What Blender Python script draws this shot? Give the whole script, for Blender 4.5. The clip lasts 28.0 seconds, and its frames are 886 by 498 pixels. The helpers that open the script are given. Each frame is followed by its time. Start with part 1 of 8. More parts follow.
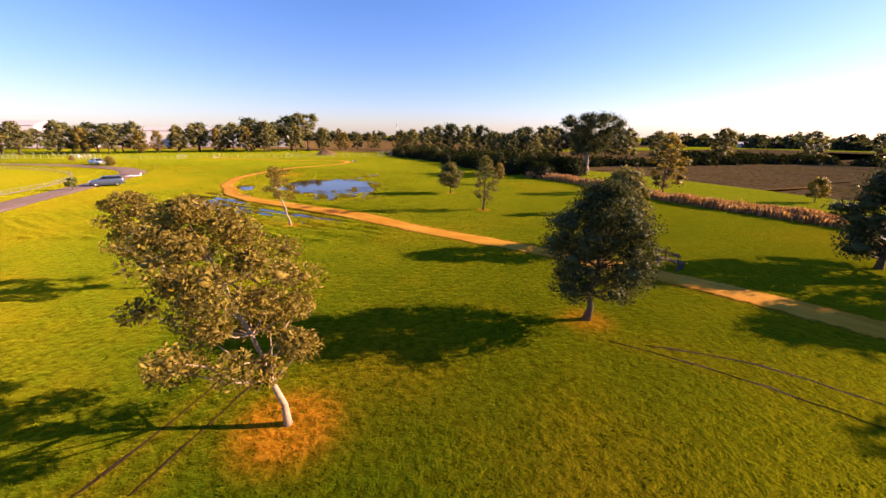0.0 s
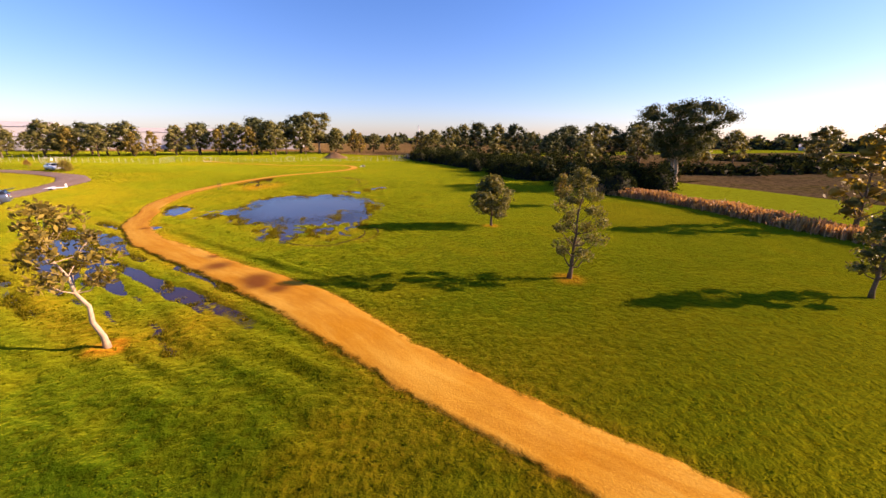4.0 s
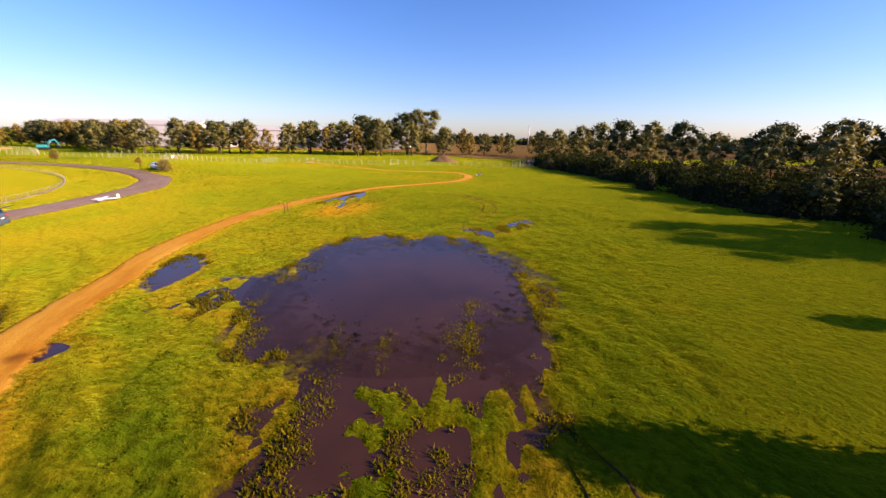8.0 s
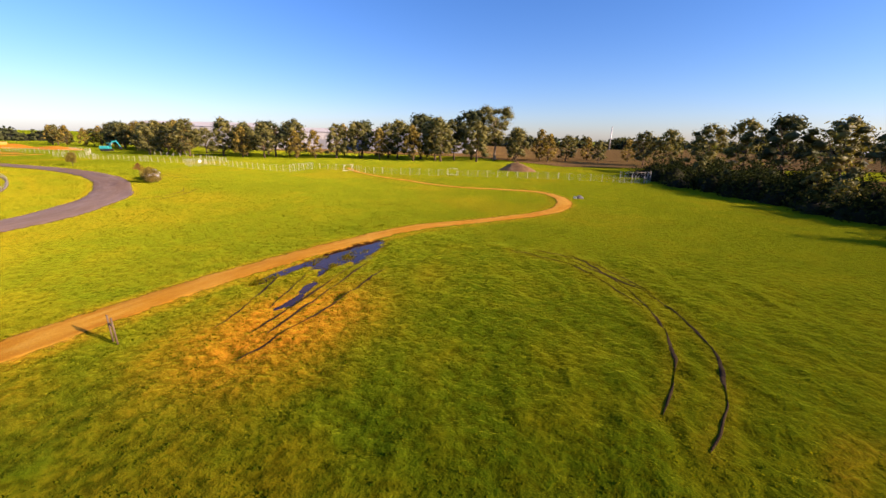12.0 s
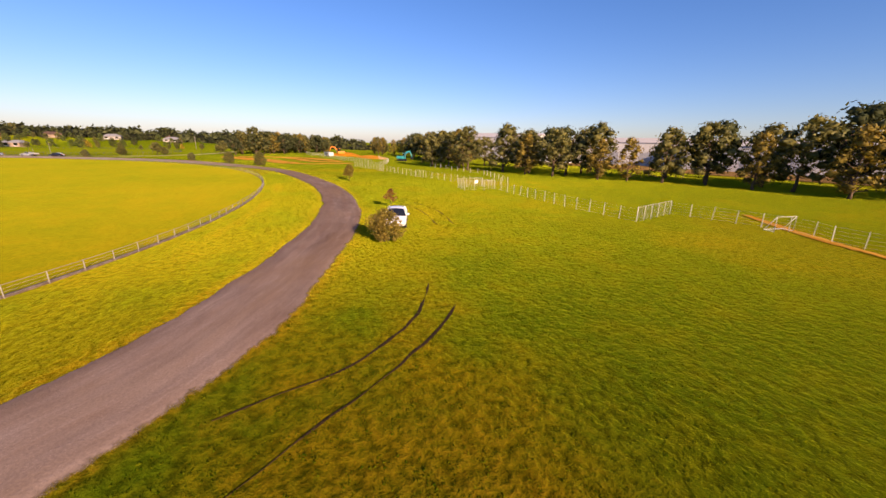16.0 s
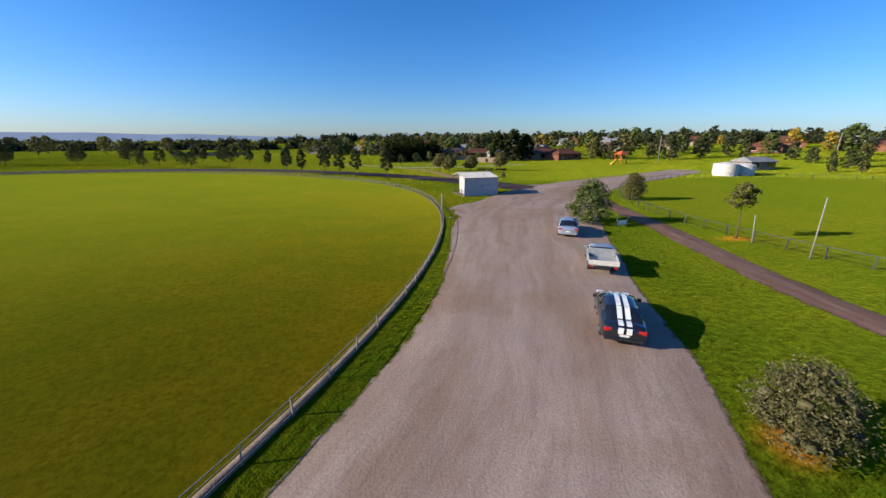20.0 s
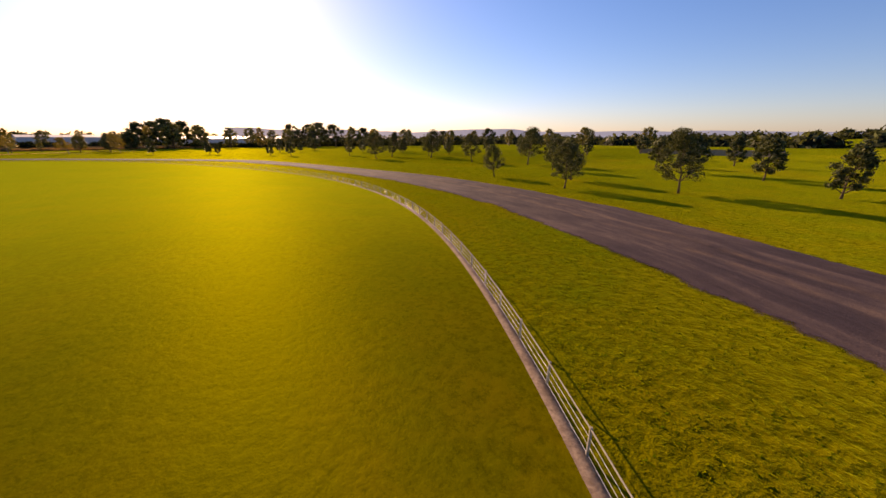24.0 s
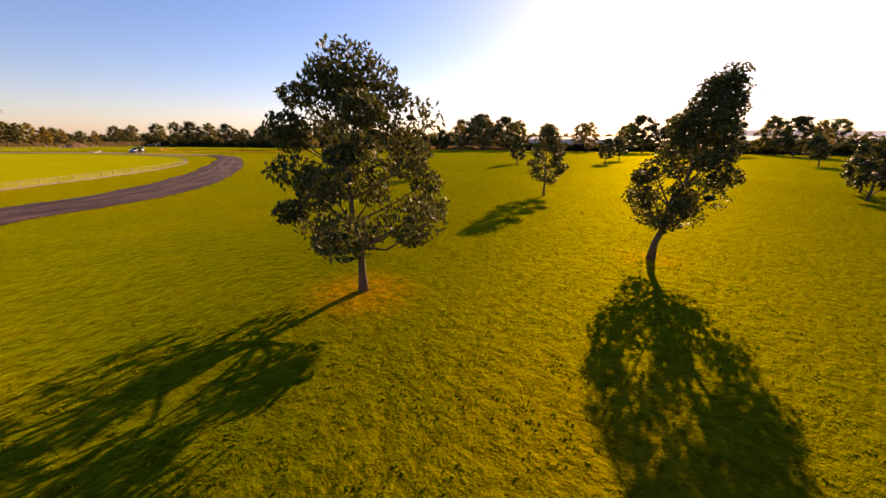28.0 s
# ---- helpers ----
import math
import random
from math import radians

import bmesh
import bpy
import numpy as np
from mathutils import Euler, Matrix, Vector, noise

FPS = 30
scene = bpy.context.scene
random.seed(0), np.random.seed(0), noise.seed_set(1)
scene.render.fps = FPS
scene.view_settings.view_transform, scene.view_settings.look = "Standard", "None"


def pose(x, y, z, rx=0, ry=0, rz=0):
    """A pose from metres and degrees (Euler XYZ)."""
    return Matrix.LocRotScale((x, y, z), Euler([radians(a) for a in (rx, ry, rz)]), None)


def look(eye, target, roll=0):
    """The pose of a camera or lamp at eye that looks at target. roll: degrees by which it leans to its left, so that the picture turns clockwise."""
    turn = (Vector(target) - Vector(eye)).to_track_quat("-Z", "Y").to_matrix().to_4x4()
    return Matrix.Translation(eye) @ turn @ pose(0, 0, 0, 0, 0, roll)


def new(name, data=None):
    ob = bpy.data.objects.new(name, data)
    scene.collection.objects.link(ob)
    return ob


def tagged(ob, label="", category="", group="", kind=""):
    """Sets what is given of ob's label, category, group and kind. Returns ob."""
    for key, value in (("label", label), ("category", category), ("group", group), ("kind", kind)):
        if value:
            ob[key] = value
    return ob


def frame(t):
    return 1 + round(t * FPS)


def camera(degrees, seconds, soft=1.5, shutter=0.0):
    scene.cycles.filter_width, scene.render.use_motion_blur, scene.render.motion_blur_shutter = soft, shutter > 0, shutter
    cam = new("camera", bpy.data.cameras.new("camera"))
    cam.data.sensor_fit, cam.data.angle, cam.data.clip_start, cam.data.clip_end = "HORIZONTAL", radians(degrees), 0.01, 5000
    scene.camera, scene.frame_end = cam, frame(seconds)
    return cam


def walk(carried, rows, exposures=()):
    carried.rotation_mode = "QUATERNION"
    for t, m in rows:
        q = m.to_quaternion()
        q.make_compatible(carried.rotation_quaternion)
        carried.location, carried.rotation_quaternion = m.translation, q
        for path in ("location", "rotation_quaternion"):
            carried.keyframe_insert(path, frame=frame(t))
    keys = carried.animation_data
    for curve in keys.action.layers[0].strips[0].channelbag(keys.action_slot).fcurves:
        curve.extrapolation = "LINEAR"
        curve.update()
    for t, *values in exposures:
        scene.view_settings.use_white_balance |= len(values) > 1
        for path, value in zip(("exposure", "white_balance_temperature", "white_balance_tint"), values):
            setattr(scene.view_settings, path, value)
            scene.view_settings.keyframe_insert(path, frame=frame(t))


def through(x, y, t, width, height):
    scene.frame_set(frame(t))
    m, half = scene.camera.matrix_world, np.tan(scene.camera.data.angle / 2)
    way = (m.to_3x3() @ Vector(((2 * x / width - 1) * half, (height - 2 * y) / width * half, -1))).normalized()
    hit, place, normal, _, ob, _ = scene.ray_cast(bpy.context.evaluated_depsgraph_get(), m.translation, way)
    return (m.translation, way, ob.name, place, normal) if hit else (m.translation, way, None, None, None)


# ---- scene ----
cam = camera(101.05, 28.0)
# seconds, place, yaw, pitch, roll
PATH = [
    (0.0, 0.00, 0.00, 5.83, 0.06, -17.33, -0.49),
    (0.1, 0.11, 0.39, 5.82, 0.08, -17.31, -0.51),
    (0.2, 0.22, 0.78, 5.81, 0.10, -17.29, -0.52),
    (0.3, 0.33, 1.16, 5.80, 0.12, -17.28, -0.54),
    (0.4, 0.42, 1.55, 5.79, 0.14, -17.27, -0.56),
    (0.5, 0.49, 1.94, 5.78, 0.14, -17.26, -0.56),
    (0.6, 0.55, 2.32, 5.77, 0.14, -17.27, -0.56),
    (0.7, 0.59, 2.71, 5.76, 0.13, -17.28, -0.55),
    (0.8, 0.62, 3.09, 5.75, 0.12, -17.30, -0.53),
    (0.9, 0.63, 3.48, 5.75, 0.10, -17.32, -0.53),
    (1.0, 0.64, 3.86, 5.74, 0.09, -17.34, -0.52),
    (1.1, 0.64, 4.25, 5.73, 0.08, -17.35, -0.52),
    (1.2, 0.64, 4.63, 5.73, 0.07, -17.36, -0.53),
    (1.3, 0.62, 5.02, 5.72, 0.06, -17.38, -0.53),
    (1.4, 0.60, 5.42, 5.71, 0.05, -17.39, -0.54),
    (1.5, 0.56, 5.83, 5.69, 0.04, -17.39, -0.54),
    (1.6, 0.51, 6.27, 5.65, 0.02, -17.37, -0.53),
    (1.7, 0.45, 6.72, 5.60, -0.01, -17.33, -0.52),
    (1.8, 0.39, 7.18, 5.55, -0.03, -17.28, -0.50),
    (1.9, 0.33, 7.64, 5.50, -0.05, -17.24, -0.47),
    (2.0, 0.30, 8.08, 5.47, -0.06, -17.22, -0.44),
    (2.1, 0.29, 8.50, 5.44, -0.03, -17.23, -0.39),
    (2.2, 0.30, 8.91, 5.43, 0.04, -17.24, -0.33),
    (2.3, 0.32, 9.31, 5.42, 0.15, -17.27, -0.28),
    (2.4, 0.33, 9.70, 5.42, 0.27, -17.29, -0.23),
    (2.5, 0.34, 10.10, 5.41, 0.40, -17.29, -0.21),
    (2.6, 0.33, 10.49, 5.40, 0.52, -17.29, -0.21),
    (2.7, 0.30, 10.88, 5.39, 0.65, -17.29, -0.22),
    (2.8, 0.26, 11.27, 5.38, 0.79, -17.27, -0.23),
    (2.9, 0.20, 11.65, 5.38, 0.93, -17.26, -0.24),
    (3.0, 0.14, 12.03, 5.37, 1.08, -17.24, -0.25),
    (3.1, 0.06, 12.41, 5.37, 1.23, -17.22, -0.26),
    (3.2, -0.02, 12.78, 5.36, 1.41, -17.20, -0.28),
    (3.3, -0.12, 13.15, 5.35, 1.59, -17.17, -0.30),
    (3.4, -0.22, 13.53, 5.35, 1.79, -17.14, -0.32),
    (3.5, -0.33, 13.90, 5.34, 2.01, -17.11, -0.34),
    (3.6, -0.44, 14.28, 5.33, 2.25, -17.08, -0.36),
    (3.7, -0.56, 14.66, 5.33, 2.51, -17.05, -0.38),
    (3.8, -0.68, 15.03, 5.32, 2.79, -17.02, -0.40),
    (3.9, -0.80, 15.42, 5.31, 3.10, -16.99, -0.43),
    (4.0, -0.93, 15.80, 5.31, 3.44, -16.95, -0.45),
    (4.1, -1.05, 16.19, 5.30, 3.81, -16.92, -0.47),
    (4.2, -1.18, 16.59, 5.29, 4.20, -16.89, -0.49),
    (4.3, -1.30, 16.99, 5.28, 4.63, -16.86, -0.51),
    (4.4, -1.43, 17.40, 5.27, 5.10, -16.83, -0.52),
    (4.5, -1.55, 17.81, 5.26, 5.60, -16.80, -0.54),
    (4.6, -1.67, 18.23, 5.25, 6.22, -16.77, -0.55),
    (4.7, -1.79, 18.66, 5.23, 7.00, -16.73, -0.57),
    (4.8, -1.91, 19.09, 5.22, 7.85, -16.70, -0.58),
    (4.9, -2.03, 19.52, 5.21, 8.72, -16.67, -0.60),
    (5.0, -2.16, 19.94, 5.20, 9.50, -16.66, -0.61),
    (5.1, -2.29, 20.37, 5.20, 10.21, -16.66, -0.61),
    (5.2, -2.43, 20.80, 5.20, 10.88, -16.65, -0.62),
    (5.3, -2.56, 21.23, 5.20, 11.53, -16.65, -0.62),
    (5.4, -2.70, 21.65, 5.19, 12.19, -16.65, -0.62),
    (5.5, -2.85, 22.08, 5.20, 12.87, -16.65, -0.62),
    (5.6, -3.00, 22.51, 5.20, 13.60, -16.66, -0.63),
    (5.7, -3.16, 22.94, 5.20, 14.38, -16.67, -0.64),
    (5.8, -3.32, 23.36, 5.21, 15.15, -16.69, -0.65),
    (5.9, -3.48, 23.78, 5.21, 15.86, -16.71, -0.66),
    (6.0, -3.66, 24.19, 5.22, 16.45, -16.73, -0.67),
    (6.1, -3.84, 24.59, 5.23, 16.92, -16.74, -0.68),
    (6.2, -4.04, 24.98, 5.24, 17.29, -16.76, -0.69),
    (6.3, -4.24, 25.36, 5.25, 17.59, -16.78, -0.70),
    (6.4, -4.45, 25.74, 5.26, 17.84, -16.80, -0.71),
    (6.5, -4.67, 26.12, 5.27, 18.03, -16.82, -0.71),
    (6.6, -4.90, 26.51, 5.28, 18.18, -16.84, -0.71),
    (6.7, -5.14, 26.89, 5.28, 18.29, -16.85, -0.70),
    (6.8, -5.38, 27.27, 5.28, 18.36, -16.87, -0.69),
    (6.9, -5.62, 27.65, 5.28, 18.42, -16.89, -0.68),
    (7.0, -5.85, 28.01, 5.28, 18.48, -16.90, -0.67),
    (7.1, -6.07, 28.37, 5.28, 18.53, -16.91, -0.67),
    (7.2, -6.28, 28.72, 5.28, 18.56, -16.93, -0.68),
    (7.3, -6.49, 29.06, 5.28, 18.59, -16.94, -0.69),
    (7.4, -6.68, 29.42, 5.28, 18.61, -16.95, -0.71),
    (7.5, -6.87, 29.78, 5.29, 18.64, -16.97, -0.73),
    (7.6, -7.05, 30.15, 5.29, 18.67, -16.99, -0.77),
    (7.7, -7.22, 30.53, 5.29, 18.70, -17.02, -0.84),
    (7.8, -7.38, 30.92, 5.30, 18.73, -17.04, -0.91),
    (7.9, -7.54, 31.33, 5.30, 18.77, -17.06, -0.97),
    (8.0, -7.68, 31.76, 5.30, 18.81, -17.07, -0.99),
    (8.1, -7.81, 32.22, 5.29, 18.86, -17.07, -0.99),
    (8.2, -7.94, 32.69, 5.27, 18.90, -17.05, -0.97),
    (8.3, -8.06, 33.17, 5.25, 18.95, -17.04, -0.96),
    (8.4, -8.18, 33.66, 5.23, 19.01, -17.02, -0.94),
    (8.5, -8.29, 34.15, 5.21, 19.09, -17.02, -0.92),
    (8.6, -8.41, 34.63, 5.20, 19.18, -17.02, -0.90),
    (8.7, -8.53, 35.11, 5.19, 19.28, -17.02, -0.88),
    (8.8, -8.64, 35.59, 5.18, 19.39, -17.02, -0.86),
    (8.9, -8.74, 36.04, 5.17, 19.52, -17.02, -0.85),
    (9.0, -8.83, 36.45, 5.17, 19.66, -17.02, -0.84),
    (9.1, -8.90, 36.82, 5.17, 19.83, -17.00, -0.84),
    (9.2, -8.95, 37.16, 5.17, 20.03, -16.96, -0.84),
    (9.3, -8.99, 37.49, 5.17, 20.23, -16.91, -0.83),
    (9.4, -9.06, 37.85, 5.17, 20.44, -16.87, -0.83),
    (9.5, -9.17, 38.26, 5.18, 20.63, -16.85, -0.83),
    (9.6, -9.33, 38.74, 5.19, 20.83, -16.87, -0.85),
    (9.7, -9.56, 39.28, 5.22, 21.03, -16.90, -0.89),
    (9.8, -9.82, 39.85, 5.24, 21.23, -16.95, -0.93),
    (9.9, -10.09, 40.41, 5.26, 21.40, -16.98, -0.97),
    (10.0, -10.34, 40.93, 5.27, 21.52, -17.00, -0.99),
    (10.1, -10.56, 41.42, 5.27, 21.60, -17.01, -0.98),
    (10.2, -10.76, 41.86, 5.26, 21.65, -17.01, -0.97),
    (10.3, -10.95, 42.29, 5.24, 21.69, -17.01, -0.95),
    (10.4, -11.14, 42.71, 5.22, 21.72, -17.01, -0.93),
    (10.5, -11.34, 43.12, 5.21, 21.78, -17.01, -0.93),
    (10.6, -11.54, 43.54, 5.20, 21.84, -17.01, -0.93),
    (10.7, -11.75, 43.95, 5.19, 21.90, -17.00, -0.93),
    (10.8, -11.96, 44.35, 5.18, 21.97, -16.98, -0.93),
    (10.9, -12.18, 44.76, 5.17, 22.08, -16.97, -0.93),
    (11.0, -12.40, 45.16, 5.17, 22.23, -16.95, -0.93),
    (11.1, -12.63, 45.55, 5.16, 22.57, -16.93, -0.94),
    (11.2, -12.86, 45.94, 5.16, 23.16, -16.91, -0.96),
    (11.3, -13.10, 46.33, 5.16, 23.89, -16.89, -0.98),
    (11.4, -13.34, 46.71, 5.15, 24.67, -16.87, -1.00),
    (11.5, -13.59, 47.08, 5.15, 25.40, -16.86, -1.02),
    (11.6, -13.85, 47.46, 5.15, 26.05, -16.86, -1.04),
    (11.7, -14.11, 47.82, 5.15, 26.70, -16.86, -1.06),
    (11.8, -14.38, 48.19, 5.15, 27.37, -16.86, -1.08),
    (11.9, -14.65, 48.54, 5.15, 28.07, -16.86, -1.10),
    (12.0, -14.93, 48.89, 5.15, 28.83, -16.86, -1.12),
    (12.1, -15.21, 49.24, 5.15, 29.65, -16.86, -1.13),
    (12.2, -15.50, 49.57, 5.15, 30.53, -16.85, -1.13),
    (12.3, -15.79, 49.90, 5.14, 31.45, -16.85, -1.13),
    (12.4, -16.10, 50.22, 5.13, 32.38, -16.85, -1.14),
    (12.5, -16.43, 50.54, 5.12, 33.31, -16.85, -1.15),
    (12.6, -16.78, 50.85, 5.11, 34.20, -16.85, -1.17),
    (12.7, -17.16, 51.16, 5.09, 35.07, -16.85, -1.23),
    (12.8, -17.53, 51.45, 5.07, 35.97, -16.86, -1.28),
    (12.9, -17.90, 51.73, 5.06, 36.96, -16.87, -1.33),
    (13.0, -18.24, 51.97, 5.05, 38.08, -16.87, -1.35),
    (13.1, -18.55, 52.17, 5.06, 39.40, -16.83, -1.31),
    (13.2, -18.83, 52.35, 5.07, 40.89, -16.72, -1.23),
    (13.3, -19.10, 52.51, 5.08, 42.45, -16.59, -1.13),
    (13.4, -19.39, 52.67, 5.09, 43.98, -16.47, -1.05),
    (13.5, -19.70, 52.84, 5.10, 45.40, -16.39, -1.02),
    (13.6, -20.04, 53.03, 5.09, 46.66, -16.34, -1.02),
    (13.7, -20.38, 53.22, 5.08, 47.79, -16.30, -1.03),
    (13.8, -20.74, 53.42, 5.07, 48.81, -16.26, -1.05),
    (13.9, -21.11, 53.62, 5.05, 49.73, -16.22, -1.07),
    (14.0, -21.48, 53.82, 5.02, 50.57, -16.19, -1.09),
    (14.1, -21.88, 54.04, 5.00, 51.32, -16.15, -1.12),
    (14.2, -22.30, 54.26, 4.96, 52.02, -16.12, -1.16),
    (14.3, -22.76, 54.50, 4.93, 52.66, -16.09, -1.19),
    (14.4, -23.25, 54.76, 4.90, 53.27, -16.07, -1.23),
    (14.5, -23.77, 55.03, 4.86, 53.84, -16.04, -1.26),
    (14.6, -24.35, 55.34, 4.82, 54.41, -16.02, -1.30),
    (14.7, -24.97, 55.66, 4.79, 54.98, -16.00, -1.34),
    (14.8, -25.66, 56.02, 4.76, 55.56, -15.98, -1.37),
    (14.9, -26.40, 56.41, 4.72, 56.16, -15.97, -1.40),
    (15.0, -27.21, 56.84, 4.70, 56.80, -15.95, -1.43),
    (15.1, -28.10, 57.30, 4.67, 57.49, -15.94, -1.46),
    (15.2, -29.06, 57.81, 4.65, 58.25, -15.94, -1.48),
    (15.3, -30.10, 58.36, 4.64, 59.07, -15.93, -1.50),
    (15.4, -31.26, 58.97, 4.63, 59.99, -15.93, -1.51),
    (15.5, -32.63, 59.66, 4.63, 61.01, -15.92, -1.51),
    (15.6, -34.29, 60.47, 4.65, 62.29, -15.93, -1.51),
    (15.7, -36.31, 61.37, 4.68, 63.79, -15.94, -1.49),
    (15.8, -38.61, 62.31, 4.73, 65.22, -15.95, -1.46),
    (15.9, -41.05, 63.19, 4.77, 66.30, -15.97, -1.42),
    (16.0, -43.50, 63.94, 4.80, 66.72, -15.99, -1.37),
    (16.1, -45.95, 64.53, 4.83, 66.44, -16.05, -1.25),
    (16.2, -48.41, 65.04, 4.85, 65.85, -16.14, -1.10),
    (16.3, -50.95, 65.55, 4.89, 65.37, -16.22, -0.97),
    (16.4, -53.58, 66.11, 4.95, 65.12, -16.29, -0.92),
    (16.5, -56.30, 66.75, 5.03, 64.97, -16.35, -0.89),
    (16.6, -59.10, 67.44, 5.11, 64.93, -16.40, -0.85),
    (16.7, -61.93, 68.17, 5.18, 66.39, -16.47, -0.75),
    (16.8, -64.76, 68.90, 5.24, 70.77, -16.50, -0.68),
    (16.9, -67.58, 69.57, 5.27, 80.12, -16.47, -0.70),
    (17.0, -70.46, 70.12, 5.28, 89.83, -16.40, -0.74),
    (17.1, -73.51, 70.54, 5.26, 95.17, -16.34, -0.76),
    (17.2, -76.74, 70.84, 5.21, 98.62, -16.26, -0.79),
    (17.3, -80.11, 71.02, 5.14, 101.05, -16.18, -0.82),
    (17.4, -83.57, 71.08, 5.08, 103.30, -16.11, -0.84),
    (17.5, -87.07, 70.97, 5.01, 106.22, -16.07, -0.85),
    (17.6, -90.59, 70.70, 4.96, 109.92, -16.05, -0.83),
    (17.7, -94.14, 70.26, 4.92, 113.80, -16.03, -0.80),
    (17.8, -97.71, 69.64, 4.88, 117.76, -16.02, -0.75),
    (17.9, -101.28, 68.80, 4.85, 121.64, -16.01, -0.71),
    (18.0, -104.84, 67.71, 4.84, 125.32, -16.01, -0.70),
    (18.1, -108.39, 66.34, 4.84, 128.78, -16.03, -0.73),
    (18.2, -111.93, 64.73, 4.85, 132.11, -16.08, -0.81),
    (18.3, -115.39, 62.93, 4.85, 135.33, -16.15, -0.90),
    (18.4, -118.70, 61.05, 4.87, 138.48, -16.22, -0.98),
    (18.5, -121.80, 59.14, 4.88, 141.58, -16.28, -1.01),
    (18.6, -124.67, 57.24, 4.90, 144.63, -16.34, -1.01),
    (18.7, -127.31, 55.32, 4.92, 147.62, -16.40, -1.01),
    (18.8, -129.77, 53.35, 4.94, 150.55, -16.45, -1.00),
    (18.9, -132.09, 51.34, 4.96, 153.40, -16.49, -0.99),
    (19.0, -134.27, 49.24, 4.99, 156.16, -16.50, -0.98),
    (19.1, -136.32, 47.07, 5.02, 158.87, -16.50, -0.95),
    (19.2, -138.25, 44.82, 5.05, 161.52, -16.49, -0.90),
    (19.3, -140.06, 42.54, 5.09, 164.09, -16.49, -0.84),
    (19.4, -141.79, 40.26, 5.13, 166.53, -16.49, -0.76),
    (19.5, -143.45, 38.01, 5.17, 168.82, -16.49, -0.67),
    (19.6, -145.06, 35.80, 5.22, 170.77, -16.49, -0.55),
    (19.7, -146.60, 33.63, 5.26, 172.42, -16.49, -0.39),
    (19.8, -148.05, 31.48, 5.31, 174.02, -16.50, -0.24),
    (19.9, -149.36, 29.37, 5.34, 175.85, -16.51, -0.11),
    (20.0, -150.49, 27.30, 5.35, 178.19, -16.53, -0.07),
    (20.1, -151.43, 25.27, 5.35, 181.32, -16.55, -0.07),
    (20.2, -152.19, 23.28, 5.33, 185.07, -16.56, -0.07),
    (20.3, -152.81, 21.30, 5.30, 189.00, -16.59, -0.08),
    (20.4, -153.34, 19.29, 5.27, 192.66, -16.61, -0.09),
    (20.5, -153.79, 17.23, 5.22, 195.60, -16.64, -0.09),
    (20.6, -154.19, 15.10, 5.16, 197.58, -16.67, -0.06),
    (20.7, -154.52, 12.91, 5.10, 198.90, -16.71, 0.03),
    (20.8, -154.77, 10.70, 5.03, 199.92, -16.75, 0.12),
    (20.9, -154.95, 8.49, 4.96, 201.02, -16.78, 0.21),
    (21.0, -155.04, 6.31, 4.89, 202.54, -16.79, 0.24),
    (21.1, -155.05, 4.16, 4.82, 204.48, -16.79, 0.23),
    (21.2, -154.98, 2.04, 4.75, 206.60, -16.77, 0.19),
    (21.3, -154.83, -0.03, 4.68, 208.91, -16.76, 0.14),
    (21.4, -154.61, -2.06, 4.61, 211.45, -16.74, 0.09),
    (21.5, -154.34, -4.04, 4.55, 214.24, -16.72, 0.04),
    (21.6, -154.01, -5.98, 4.49, 217.83, -16.71, -0.02),
    (21.7, -153.60, -7.86, 4.44, 222.21, -16.70, -0.08),
    (21.8, -153.09, -9.63, 4.39, 226.54, -16.69, -0.15),
    (21.9, -152.48, -11.17, 4.33, 229.98, -16.69, -0.19),
    (22.0, -151.73, -12.40, 4.26, 231.71, -16.68, -0.21),
    (22.1, -150.87, -13.35, 4.18, 232.07, -16.71, -0.15),
    (22.2, -149.96, -14.12, 4.11, 232.23, -16.78, -0.02),
    (22.3, -149.08, -14.89, 4.06, 232.59, -16.85, 0.08),
    (22.4, -148.25, -15.76, 4.04, 234.05, -16.91, 0.14),
    (22.5, -147.42, -16.72, 4.03, 236.00, -16.95, 0.17),
    (22.6, -146.51, -17.71, 4.01, 237.44, -16.95, 0.17),
    (22.7, -145.45, -18.71, 4.00, 238.71, -16.94, 0.17),
    (22.8, -144.24, -19.70, 3.97, 239.82, -16.94, 0.16),
    (22.9, -142.89, -20.70, 3.95, 240.79, -16.94, 0.16),
    (23.0, -141.42, -21.70, 3.91, 241.64, -16.94, 0.15),
    (23.1, -139.83, -22.70, 3.87, 242.38, -16.93, 0.14),
    (23.2, -138.15, -23.71, 3.83, 243.04, -16.93, 0.13),
    (23.3, -136.39, -24.72, 3.79, 243.62, -16.92, 0.12),
    (23.4, -134.55, -25.73, 3.74, 244.15, -16.92, 0.11),
    (23.5, -132.65, -26.74, 3.69, 244.64, -16.91, 0.10),
    (23.6, -130.71, -27.75, 3.65, 245.11, -16.91, 0.09),
    (23.7, -128.73, -28.77, 3.60, 245.58, -16.90, 0.08),
    (23.8, -126.74, -29.79, 3.55, 246.07, -16.90, 0.07),
    (23.9, -124.74, -30.81, 3.50, 246.59, -16.89, 0.06),
    (24.0, -122.74, -31.84, 3.46, 247.16, -16.89, 0.05),
    (24.1, -120.77, -32.86, 3.42, 247.80, -16.89, 0.05),
    (24.2, -118.82, -33.89, 3.38, 248.52, -16.88, 0.04),
    (24.3, -116.93, -34.92, 3.34, 249.35, -16.88, 0.04),
